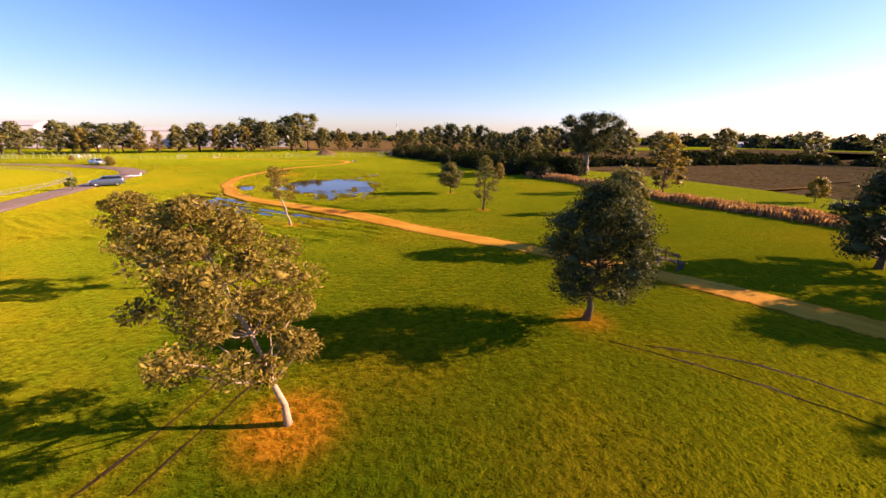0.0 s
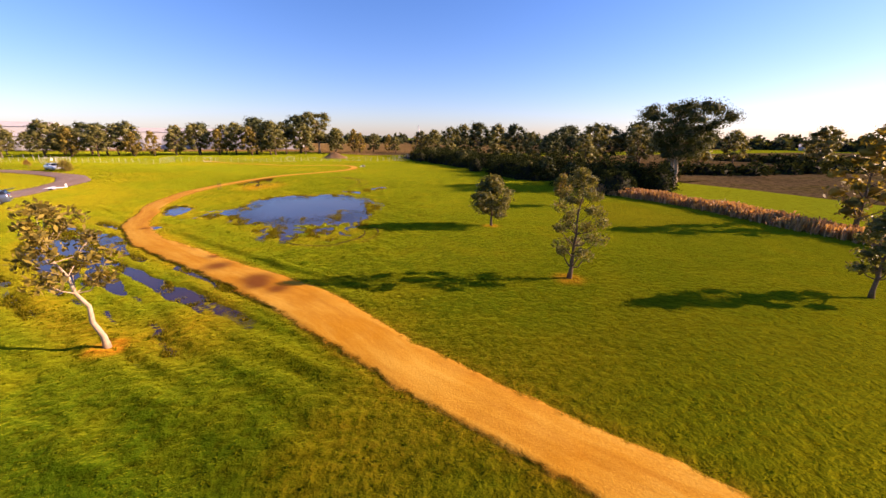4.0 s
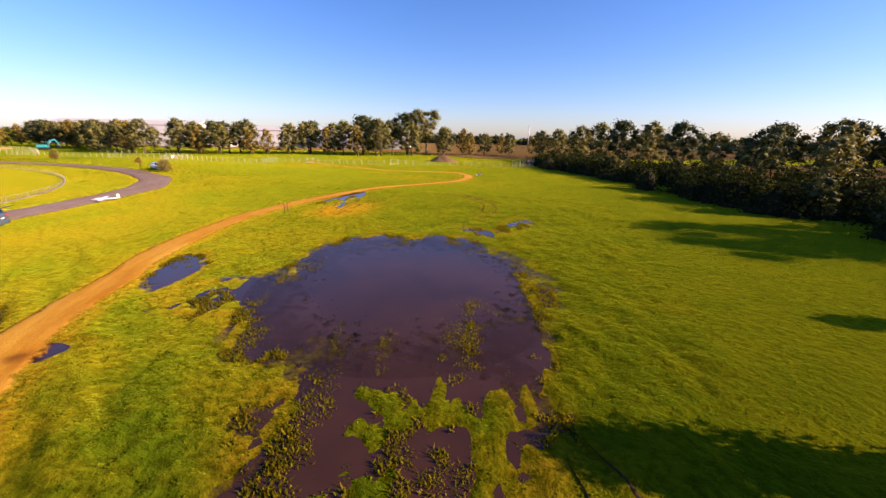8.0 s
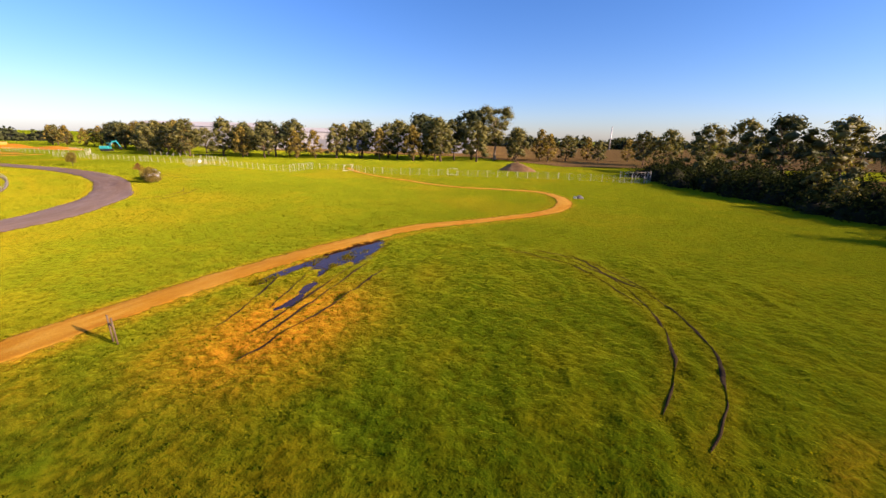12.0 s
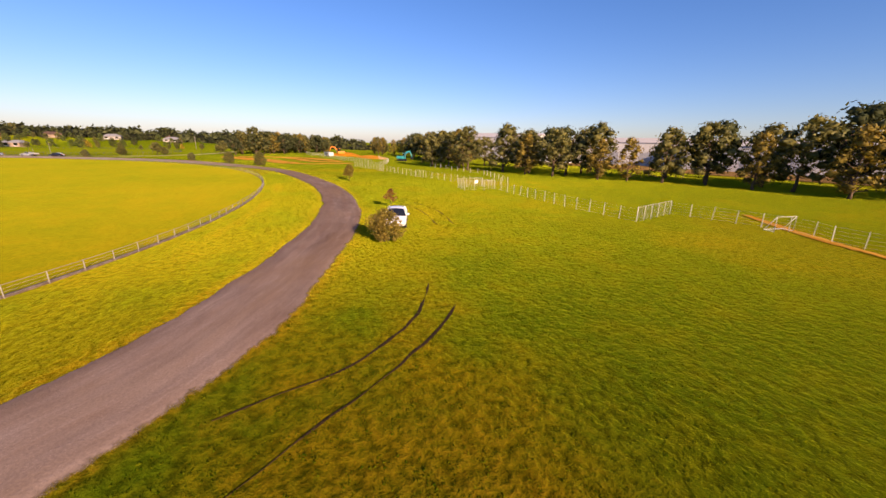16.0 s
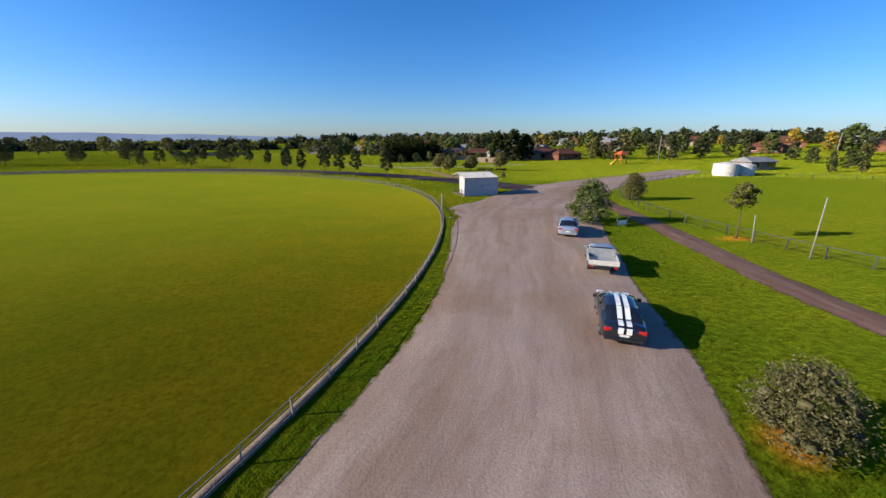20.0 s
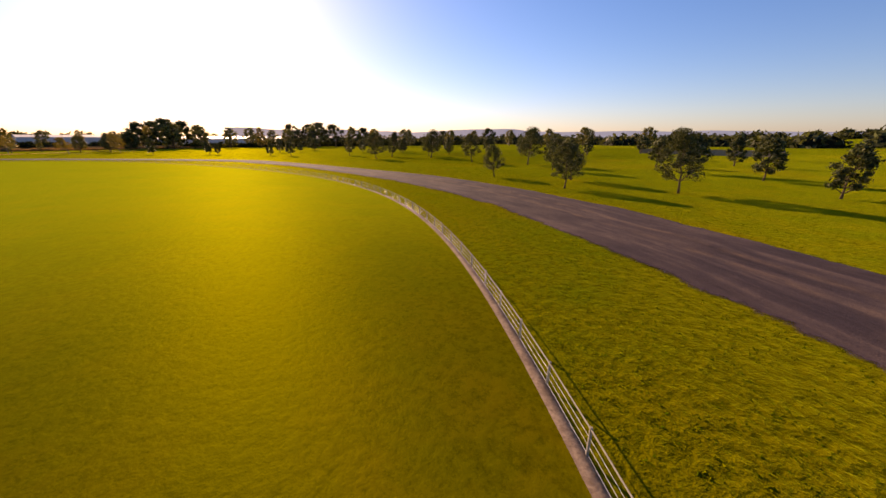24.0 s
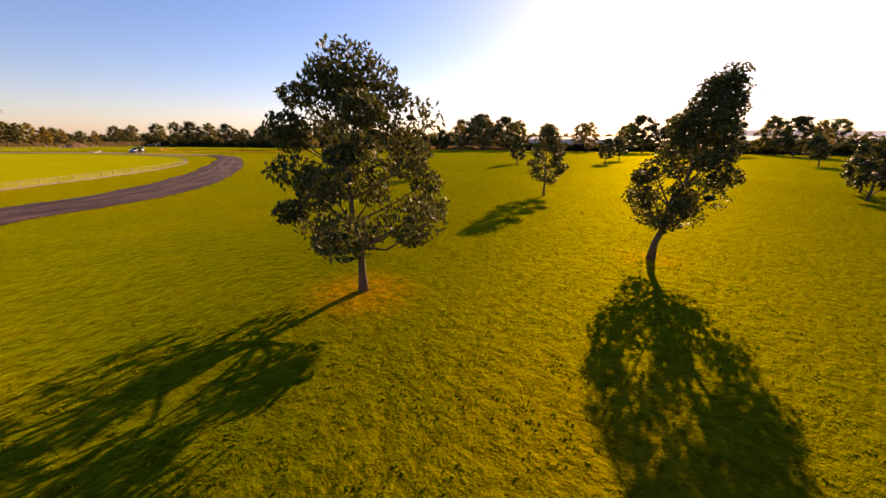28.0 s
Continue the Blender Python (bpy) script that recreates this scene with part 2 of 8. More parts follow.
    (24.4, -115.08, -35.95, 3.31, 250.29, -16.88, 0.03),
    (24.5, -113.28, -36.99, 3.29, 251.38, -16.88, 0.03),
    (24.6, -111.51, -38.05, 3.27, 252.58, -16.90, 0.05),
    (24.7, -109.76, -39.11, 3.26, 253.84, -16.94, 0.10),
    (24.8, -108.01, -40.15, 3.24, 255.13, -16.99, 0.16),
    (24.9, -106.28, -41.17, 3.22, 256.41, -17.03, 0.20),
    (25.0, -104.59, -42.13, 3.19, 257.65, -17.05, 0.23),
    (25.1, -102.93, -43.04, 3.16, 259.03, -17.04, 0.23),
    (25.2, -101.30, -43.89, 3.12, 260.58, -17.02, 0.23),
    (25.3, -99.70, -44.68, 3.07, 262.01, -16.99, 0.23),
    (25.4, -98.11, -45.40, 3.04, 263.07, -16.96, 0.23),
    (25.5, -96.53, -46.01, 3.03, 263.49, -16.95, 0.23),
    (25.6, -94.95, -46.52, 3.05, 263.31, -16.97, 0.24),
    (25.7, -93.39, -46.94, 3.08, 262.87, -17.02, 0.26),
    (25.8, -91.82, -47.30, 3.12, 262.36, -17.08, 0.29),
    (25.9, -90.26, -47.69, 3.15, 261.93, -17.12, 0.32),
    (26.0, -88.69, -48.15, 3.17, 261.74, -17.14, 0.34),
    (26.1, -87.10, -48.70, 3.16, 261.98, -17.13, 0.35),
    (26.2, -85.51, -49.32, 3.14, 262.69, -17.11, 0.36),
    (26.3, -83.91, -49.98, 3.11, 263.87, -17.08, 0.37),
    (26.4, -82.33, -50.63, 3.08, 265.52, -17.03, 0.38),
    (26.5, -80.76, -51.26, 3.08, 267.65, -16.98, 0.38),
    (26.6, -79.21, -51.86, 3.09, 272.27, -16.91, 0.31),
    (26.7, -77.67, -52.42, 3.13, 279.95, -16.82, 0.15),
    (26.8, -76.18, -52.94, 3.18, 288.54, -16.72, -0.03),
    (26.9, -74.76, -53.35, 3.22, 295.89, -16.65, -0.19),
    (27.0, -73.47, -53.64, 3.24, 299.84, -16.62, -0.26),
    (27.1, -72.30, -53.78, 3.25, 301.11, -16.63, -0.25),
    (27.2, -71.25, -53.79, 3.25, 301.98, -16.66, -0.22),
    (27.3, -70.26, -53.70, 3.23, 302.58, -16.69, -0.19),
    (27.4, -69.28, -53.57, 3.22, 303.10, -16.72, -0.16),
    (27.5, -68.24, -53.39, 3.20, 303.67, -16.74, -0.14),
    (27.6, -67.14, -53.18, 3.17, 304.28, -16.75, -0.15),
    (27.7, -65.99, -52.93, 3.13, 304.82, -16.75, -0.17),
    (27.8, -64.80, -52.63, 3.10, 305.34, -16.76, -0.20),
    (27.9, -63.61, -52.32, 3.06, 305.84, -16.76, -0.23),
    (28.0, -62.42, -52.01, 3.02, 306.36, -16.76, -0.26),
]
EXPOSURES = [(0.0, 1.54, 7000, 40), (5.0, 1.42, 6800, 37), (9.0, 1.36, 6500, 31), (11.0, 1.31, 6350, 28), (13.5, 1.20, 6550, 31), (15.5, 1.04, 6950, 33), (16.3, 0.97, 6850, 30), (17.0, 0.9, 6500, 22), (18.5, 0.8, 6150, 17), (20.0, 0.78, 5300, 9), (21.0, 0.86, 5600, 14), (22.0, 0.87, 6100, 16), (22.5, 0.92, 6700, 19), (25.0, 1.0, 8200, 39), (26.5, 0.95, 7900, 35), (28.0, 1.30, 9000, 40)]
walk(cam, [(t, pose(x, y, z, 90 + pitch, roll, yaw)) for t, x, y, z, yaw, pitch, roll in PATH], EXPOSURES)

# ---- light ----
SUN_AZ, SUN_EL = radians(83.0), radians(21.0)      # clockwise from +y
world = bpy.data.worlds.new("world")
scene.world = world
world.use_nodes = True
wn = world.node_tree.nodes
sky = wn.new("ShaderNodeTexSky")
sky.sky_type = "NISHITA"
sky.sun_disc = False
sky.sun_elevation, sky.sun_rotation = SUN_EL, SUN_AZ
sky.air_density, sky.dust_density, sky.ozone_density = 1.1, 0.45, 5.0
vivid = wn.new("ShaderNodeHueSaturation")
vivid.inputs["Saturation"].default_value = 1.17
world.node_tree.links.new(sky.outputs[0], vivid.inputs["Color"])
tone = wn.new("ShaderNodeMix")
tone.data_type, tone.blend_type = "RGBA", "MULTIPLY"
tone.inputs[0].default_value, tone.inputs[7].default_value = 1.0, (0.98, 0.98, 1.10, 1)
world.node_tree.links.new(vivid.outputs[0], tone.inputs[6])
world.node_tree.links.new(tone.outputs[2], wn["Background"].inputs[0])
wn["Background"].inputs[1].default_value = 0.074
sun = new("sun", bpy.data.lights.new("sun", "SUN"))
sun.data.energy, sun.data.angle, sun.data.color = 5.0, radians(0.5), (1.0, 0.80, 0.52)
sun.matrix_world = look((0, 0, 60), (-math.sin(SUN_AZ), -math.cos(SUN_AZ), 60 - math.tan(SUN_EL)))

# ---- helpers of this scene ----


def lattice(seed):
    return np.random.default_rng(seed).random((64, 64))


def vnoise(x, y, size, seed):
    """Smooth noise 0..1 with features of that size."""
    g = lattice(seed)
    u, v = np.asarray(x) / size, np.asarray(y) / size
    iu, iv = np.floor(u).astype(int), np.floor(v).astype(int)
    fu, fv = u - iu, v - iv
    fu, fv = fu * fu * (3 - 2 * fu), fv * fv * (3 - 2 * fv)
    a, b = g[iu % 64, iv % 64], g[(iu + 1) % 64, iv % 64]
    c, d = g[iu % 64, (iv + 1) % 64], g[(iu + 1) % 64, (iv + 1) % 64]
    return (a * (1 - fu) + b * fu) * (1 - fv) + (c * (1 - fu) + d * fu) * fv


def fbm(x, y, size, seed, octaves=3):
    return sum(vnoise(x, y, size / 2 ** k, seed + k) * 0.5 ** k for k in range(octaves)) / sum(0.5 ** k for k in range(octaves))


def mesh_of(name, verts, faces, material=None, smooth=False):
    me = bpy.data.meshes.new(name)
    verts = np.asarray(verts, dtype=np.float32)
    if isinstance(faces, np.ndarray):
        n, k = faces.shape
        me.vertices.add(len(verts))
        me.vertices.foreach_set("co", verts.ravel())
        me.loops.add(n * k)
        me.loops.foreach_set("vertex_index", faces.astype(np.int32).ravel())
        me.polygons.add(n)
        me.polygons.foreach_set("loop_start", np.arange(0, n * k, k, dtype=np.int32))
        me.polygons.foreach_set("loop_total", np.full(n, k, dtype=np.int32))
        me.update(calc_edges=True)
    else:
        me.from_pydata([tuple(map(float, v)) for v in verts], [], faces)
    if material:
        me.materials.append(material)
    if smooth:
        me.polygons.foreach_set("use_smooth", np.ones(len(me.polygons), dtype=bool))
    return me


def bm_mesh(name, bm, material, smooth=False):
    me = bpy.data.meshes.new(name)
    bmesh.ops.recalc_face_normals(bm, faces=bm.faces)
    bm.to_mesh(me)
    bm.free()
    me.materials.append(material)
    if smooth:
        me.polygons.foreach_set("use_smooth", np.ones(len(me.polygons), dtype=bool))
    return me


def thing(name, label, category, at=(0, 0, 0), turn=0.0, group="", kind=""):
    ob = new(name)
    ob.empty_display_size = 0.2
    ob.matrix_world = pose(*at, 0, 0, turn)
    return tagged(ob, label, category, group, kind)


def part(name, me, parent, material=None, label="", smooth=False, at=None):
    """One mesh object under a thing or a part; me: a bmesh or a mesh."""
    if isinstance(me, bmesh.types.BMesh):
        me = bm_mesh(name, me, material, smooth)
    ob = new(name, me)
    ob.parent = parent
    if at is not None:
        ob.matrix_basis = at
    return tagged(ob, label)


def box(bm, x0, x1, y0, y1, z0, z1, bevel=0.0):
    m = Matrix.LocRotScale(((x0 + x1) / 2, (y0 + y1) / 2, (z0 + z1) / 2), None, (x1 - x0, y1 - y0, z1 - z0))
    made = bmesh.ops.create_cube(bm, size=1, matrix=m)["verts"]
    if bevel:
        edges = list({e for v in made for e in v.link_edges})
        bmesh.ops.bevel(bm, geom=edges, offset=bevel, segments=2, affect="EDGES", profile=0.6)
    return bm


def boxed(x0, x1, y0, y1, z0, z1, bevel=0.0):
    return box(bmesh.new(), x0, x1, y0, y1, z0, z1, bevel)


def tube(points, radii, sides=7, cap=True):
    """Verts and faces of a round tube through points."""
    pts = [Vector(p) for p in points]
    vs, fs = [], []
    for i, p in enumerate(pts):
        d = (pts[min(i + 1, len(pts) - 1)] - pts[max(i - 1, 0)]).normalized()
        a = d.orthogonal().normalized() if abs(d.z) > 0.9 else d.cross(Vector((0, 0, 1))).normalized()
        if abs(d.z) > 0.9:
            a = (Vector((1, 0, 0)) - d * d.x).normalized()
        b = d.cross(a)
        for k in range(sides):
            w = 2 * math.pi * k / sides
            vs.append(p + (a * math.cos(w) + b * math.sin(w)) * radii[i])
    for i in range(len(pts) - 1):
        for k in range(sides):
            k2 = (k + 1) % sides
            fs.append((i * sides + k, i * sides + k2, (i + 1) * sides + k2, (i + 1) * sides + k))
    if cap:
        fs.append(tuple(range(sides))[::-1])
        fs.append(tuple((len(pts) - 1) * sides + k for k in range(sides)))
    return [tuple(v) for v in vs], fs


def merged(pieces):
    vs, fs = [], []
    for v, f in pieces:
        o = len(vs)
        vs += list(v)
        fs += [tuple(i + o for i in q) for q in f]
    return vs, fs


def rod(name, points, radius, material, parent, sides=7, label=""):
    v, f = tube(points, [radius] * len(points) if not isinstance(radius, (list, tuple)) else radius, sides)
    return part(name, mesh_of(name, v, f, material, True), parent, label=label)


# ---- materials ----
def nodes_of(name):
    m = bpy.data.materials.new(name)
    m.use_nodes = True
    return m, m.node_tree.nodes, m.node_tree.links, m.node_tree.nodes["Principled BSDF"]


def noise_node(n, l, size, detail=4.0, rough=0.6):
    co = n.new("ShaderNodeTexCoord")
    t = n.new("ShaderNodeTexNoise")
    t.inputs["Scale"].default_value = 1.0 / size
    t.inputs["Detail"].default_value = detail
    t.inputs["Roughness"].default_value = rough
    l.new(co.outputs["Object"], t.inputs["Vector"])
    return t.outputs["Fac"]


def ramp_node(n, l, fac, stops):
    r = n.new("ShaderNodeValToRGB")
    e = r.color_ramp.elements
    while len(e) < len(stops):
        e.new(0.5)
    for k, (p, c) in enumerate(stops):
        e[k].position, e[k].color = p, (*c, 1)
    l.new(fac, r.inputs["Fac"])
    return r.outputs["Color"]


def mix_node(n, l, fac, a, b, how="MIX"):
    m = n.new("ShaderNodeMix")
    m.data_type, m.blend_type = "RGBA", how
    for sock, val in ((m.inputs[0], fac), (m.inputs[6], a), (m.inputs[7], b)):
        if isinstance(val, bpy.types.NodeSocket):
            l.new(val, sock)
        else:
            sock.default_value = val if isinstance(val, float) else (*val, 1)
    return m.outputs[2]


def bump_node(n, l, bsdf, height, strength, distance):
    b = n.new("ShaderNodeBump")
    b.inputs["Strength"].default_value, b.inputs["Distance"].default_value = strength, distance
    l.new(height, b.inputs["Height"])
    l.new(b.outputs["Normal"], bsdf.inputs["Normal"])


def rough_mat(name, dark, light, coarse=1.0, fine=0.1, rough=0.85, bump=0.3, metal=0.0, third=None):
    """A matt surface that varies at two scales."""
    m, n, l, b = nodes_of(name)
    c = ramp_node(n, l, noise_node(n, l, coarse), [(0.3, dark), (0.7, light)])
    f = noise_node(n, l, fine, 3.0)
    c = mix_node(n, l, ramp_node(n, l, f, [(0.35, (0.0,) * 3), (0.75, (0.8,) * 3)]), c, third or tuple(0.6 * v for v in dark))
    l.new(c, b.inputs["Base Color"])
    b.inputs["Roughness"].default_value, b.inputs["Metallic"].default_value = rough, metal
    b.inputs["Specular IOR Level"].default_value = 0.12
    if bump:
        bump_node(n, l, b, f, bump, fine * 0.5)
    return m


def plain(name, colour, rough=0.5, metal=0.0, coat=0.0, vary=0.12):
    m, n, l, b = nodes_of(name)
    f = noise_node(n, l, 0.35, 3.0)
    c = ramp_node(n, l, f, [(0.3, tuple(v * (1 - vary) for v in colour)), (0.7, tuple(min(1, v * (1 + vary)) for v in colour))])
    l.new(c, b.inputs["Base Color"])
    b.inputs["Roughness"].default_value, b.inputs["Metallic"].default_value = rough, metal
    b.inputs["Coat Weight"].default_value = coat
    return m


def grass_mat(name, stops, dirt_attr=True, fine=0.17, bump=0.8, sheen=0.40):
    """Lawn: broad patches of green and gold, tufts, blades and bare soil; shade between tufts is in the colour."""
    m, n, l, b = nodes_of(name)
    big, mid, small = noise_node(n, l, 13.0, 5.0, 0.62), noise_node(n, l, 2.1, 5.0, 0.65), noise_node(n, l, fine, 5.0, 0.72)
    patch = n.new("ShaderNodeMath")
    patch.operation, patch.inputs[1].default_value = "MULTIPLY_ADD", 0.42
    shift = n.new("ShaderNodeMath")
    shift.operation, shift.inputs[1].default_value = "SUBTRACT", 0.14 if dirt_attr else 0.21
    l.new(big, shift.inputs[0])
    l.new(mid, patch.inputs[0])
    l.new(shift.outputs[0], patch.inputs[2])
    lush = n.new("ShaderNodeAttribute")
    lush.attribute_name = "lush"
    moist = n.new("ShaderNodeMath")
    moist.operation, moist.inputs[1].default_value = "MULTIPLY_ADD", -0.17
    l.new(lush.outputs["Fac"], moist.inputs[0])
    l.new(patch.outputs[0], moist.inputs[2])
    c = ramp_node(n, l, moist.outputs[0], stops)
    c = mix_node(n, l, ramp_node(n, l, mid, [(0.47, (0.0,) * 3), (0.74, (0.5,) * 3)]), c, tuple(v * f for v, f in zip(stops[-1][1], (1.15, 1.0, 0.8))))
    rich = n.new("ShaderNodeMapRange")              # rank, deep green growth past a value of one
    rich.inputs["From Min"].default_value, rich.inputs["From Max"].default_value = 1.0, 2.0
    l.new(lush.outputs["Fac"], rich.inputs["Value"])
    c = mix_node(n, l, rich.outputs[0], c, ramp_node(n, l, patch.outputs[0], [(0.34, (0.013, 0.045, 0.001)), (0.50, (0.028, 0.066, 0.0015)), (0.66, (0.062, 0.082, 0.002))]))
    dull = n.new("ShaderNodeMath")
    dull.operation, dull.inputs[1].default_value, dull.inputs[2].default_value = "MULTIPLY_ADD", -0.55 * sheen, sheen
    l.new(rich.outputs[0], dull.inputs[0])
    l.new(dull.outputs[0], b.inputs["Sheen Weight"])
    # low spots of the fine bump take a dark green, as self-shadow
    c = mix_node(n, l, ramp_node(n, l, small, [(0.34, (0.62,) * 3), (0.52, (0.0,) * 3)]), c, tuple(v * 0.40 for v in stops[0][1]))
    c = mix_node(n, l, ramp_node(n, l, noise_node(n, l, 0.05, 2.0), [(0.55, (0.0,) * 3), (0.75, (0.5,) * 3)]), c, tuple(v * 1.45 for v in stops[1][1]))
    if dirt_attr:
        for attr, tones in (("dirt", ((0.26, 0.080, 0.004), (0.40, 0.15, 0.010))), ("mud", ((0.040, 0.020, 0.010), (0.085, 0.042, 0.016)))):
            at = n.new("ShaderNodeAttribute")
            at.attribute_name = attr
            soil = ramp_node(n, l, small, [(0.35, tones[0]), (0.65, tones[1])])
            s = n.new("ShaderNodeMath")
            s.operation = "MULTIPLY_ADD"
            l.new(at.outputs["Fac"], s.inputs[0])
            s.inputs[1].default_value = 1.5
            s.inputs[2].default_value = -0.75
            t = n.new("ShaderNodeMath")
            t.operation = "MULTIPLY_ADD"
            l.new(small, t.inputs[0])
            t.inputs[1].default_value = 1.6
            l.new(s.outputs[0], t.inputs[2])
            g = n.new("ShaderNodeMath")
            g.operation, g.use_clamp = "MULTIPLY", True
            l.new(t.outputs[0], g.inputs[0])
            l.new(at.outputs["Fac"], g.inputs[1])
            c = mix_node(n, l, g.outputs[0], c, soil)
    b.inputs["Roughness"].default_value = 1.0
    b.inputs["Diffuse Roughness"].default_value = 0.8
    b.inputs["Sheen Roughness"].default_value = 0.27
    b.inputs["Sheen Tint"].default_value = (0.58, 0.62, 0.02, 1)
    b.inputs["Specular IOR Level"].default_value = 0.0
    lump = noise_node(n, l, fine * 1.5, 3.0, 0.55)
    # shadowed gaps between tufts, multiplied into the base colour
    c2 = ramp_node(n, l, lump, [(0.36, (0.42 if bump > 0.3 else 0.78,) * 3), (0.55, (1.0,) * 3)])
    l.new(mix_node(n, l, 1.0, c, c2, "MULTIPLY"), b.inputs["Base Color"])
    h = n.new("ShaderNodeMath")
    h.operation, h.inputs[1].default_value = "MULTIPLY_ADD", 1.2
    l.new(lump, h.inputs[0])
    l.new(small, h.inputs[2])
    bump_node(n, l, b, h.outputs[0], bump, 0.085)
    if sheen:                                      # broad green-gold gloss of the blades
        g = n.new("ShaderNodeBsdfGlossy")
        g.inputs["Color"].default_value, g.inputs["Roughness"].default_value = (0.60, 0.57, 0.01, 1), 0.62
        l.new(b.inputs["Normal"].links[0].from_socket, g.inputs["Normal"])
        x = n.new("ShaderNodeMixShader")
        x.inputs[0].default_value = 0.058 if bump > 0.3 else 0.036
        l.new(b.outputs[0], x.inputs[1])
        l.new(g.outputs[0], x.inputs[2])
        l.new(x.outputs[0], n["Material Output"].inputs["Surface"])
    return m


def leaf_mat(name, dark, light, through=0.35, gloss=0.3):
    m, n, l, b = nodes_of(name)
    geo = n.new("ShaderNodeNewGeometry")
    c = ramp_node(n, l, geo.outputs["Random Per Island"], [(0.0, dark), (0.6, light), (1.0, tuple(min(1, v * 1.5) for v in light))])
    l.new(c, b.inputs["Base Color"])
    b.inputs["Roughness"].default_value = 0.5
    b.inputs["Specular IOR Level"].default_value = gloss
    t = n.new("ShaderNodeBsdfTranslucent")
    l.new(mix_node(n, l, 1.0, c, (1.5, 1.35, 0.5), "MULTIPLY"), t.inputs["Color"])
    x = n.new("ShaderNodeMixShader")
    x.inputs[0].default_value = through
    l.new(b.outputs[0], x.inputs[1])
    l.new(t.outputs[0], x.inputs[2])
    l.new(x.outputs[0], n["Material Output"].inputs["Surface"])
    return m


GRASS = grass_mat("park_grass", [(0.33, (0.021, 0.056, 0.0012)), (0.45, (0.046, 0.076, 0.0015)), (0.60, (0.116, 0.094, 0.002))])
TURF = grass_mat("oval_turf", [(0.32, (0.080, 0.082, 0.002)), (0.46, (0.118, 0.100, 0.002)), (0.62, (0.166, 0.114, 0.003))], False, 0.12, 0.14, 0.55)
TURF2 = grass_mat("far_oval_turf", [(0.3, (0.045, 0.072, 0.002)), (0.45, (0.058, 0.080, 0.002)), (0.6, (0.075, 0.086, 0.003))], False, 0.3, 0.3, 0.25)


def lane_mat(name, stops, grit, bump=0.5, tracks=None, fray=0.3, pale=None):
    """Gravel or asphalt with streaks that run along it and a crumbling edge; pale: tones where it lies bleached and dusty."""
    m, n, l, b = nodes_of(name)
    at = n.new("ShaderNodeAttribute")
    at.attribute_name = "lane"

    def along(scale, detail, rough):
        t = n.new("ShaderNodeTexNoise")
        t.inputs["Scale"].default_value, t.inputs["Detail"].default_value, t.inputs["Roughness"].default_value = scale, detail, rough
        l.new(at.outputs["Vector"], t.inputs["Vector"])
        return t.outputs["Fac"]

    streak, thin = along(1.1, 7.0, 0.72), along(3.2, 6.0, 0.75)
    c = ramp_node(n, l, streak, stops)
    if tracks:                                     # two worn wheel tracks
        sep = n.new("ShaderNodeSeparateXYZ")
        l.new(at.outputs["Vector"], sep.inputs[0])
        side = n.new("ShaderNodeMath")
        side.operation = "ABSOLUTE"
        l.new(sep.outputs[0], side.inputs[0])
        worn = ramp_node(n, l, side.outputs[0], [(0.22, (0.0,) * 3), (0.5, (0.75,) * 3), (0.82, (0.0,) * 3)])
        c = mix_node(n, l, mix_node(n, l, 1.0, worn, ramp_node(n, l, noise_node(n, l, 0.9, 4.0), [(0.35, (0.0,) * 3), (0.65, (1.0,) * 3)]), "MULTIPLY"), c, tracks)
    if pale:                                       # broad lanes that wheels have swept, and browner earth showing through
        band = along(0.42, 3.0, 0.55)
        c = mix_node(n, l, ramp_node(n, l, band, [(0.44, (0.55,) * 3), (0.56, (0.0,) * 3)]), c, tuple(v * 0.8 for v in tracks))
    patch = noise_node(n, l, 3.4, 6.0, 0.68)
    c = mix_node(n, l, ramp_node(n, l, patch, [(0.42, (0.0,) * 3), (0.72, (0.55,) * 3)]), c, stops[-1][1])
    if pale:
        dust = n.new("ShaderNodeAttribute")
        dust.attribute_name = "pale"
        c = mix_node(n, l, dust.outputs["Fac"], c, mix_node(n, l, ramp_node(n, l, patch, [(0.35, (0.0,) * 3), (0.65, (0.8,) * 3)]), ramp_node(n, l, streak, [(0.32, pale[0]), (0.62, pale[1])]), pale[2]))
        c = mix_node(n, l, ramp_node(n, l, band, [(0.40, (0.5,) * 3), (0.50, (0.12,) * 3), (0.60, (0.0,) * 3)]), c, (0.235, 0.150, 0.092))
        c = mix_node(n, l, ramp_node(n, l, noise_node(n, l, 7.0, 5.0, 0.65), [(0.52, (0.0,) * 3), (0.66, (0.6,) * 3)]), c, (0.25, 0.155, 0.090))
    c = mix_node(n, l, ramp_node(n, l, thin, [(0.34, (0.22 if pale else 0.32,) * 3), (0.5, (0.0,) * 3)]), c, grit)
    c = mix_node(n, l, ramp_node(n, l, thin, [(0.54, (0.0,) * 3), (0.74, (0.3,) * 3)]), c, tuple(min(1, v * 1.25) for v in (pale or stops)[-1][-3:]) if pale else tuple(v * 1.2 for v in stops[-1][1]))
    fine = noise_node(n, l, 0.05, 3.0, 0.7)
    c = mix_node(n, l, ramp_node(n, l, fine, [(0.35, (0.34,) * 3), (0.6, (0.0,) * 3)]), c, grit)
    pebble = noise_node(n, l, 0.022, 1.0, 0.5)
    c = mix_node(n, l, ramp_node(n, l, pebble, [(0.69, (0.0,) * 3), (0.76, (0.4,) * 3)]), c, tuple(min(1, v * 1.7) for v in stops[-1][1]))
    wet = n.new("ShaderNodeAttribute")
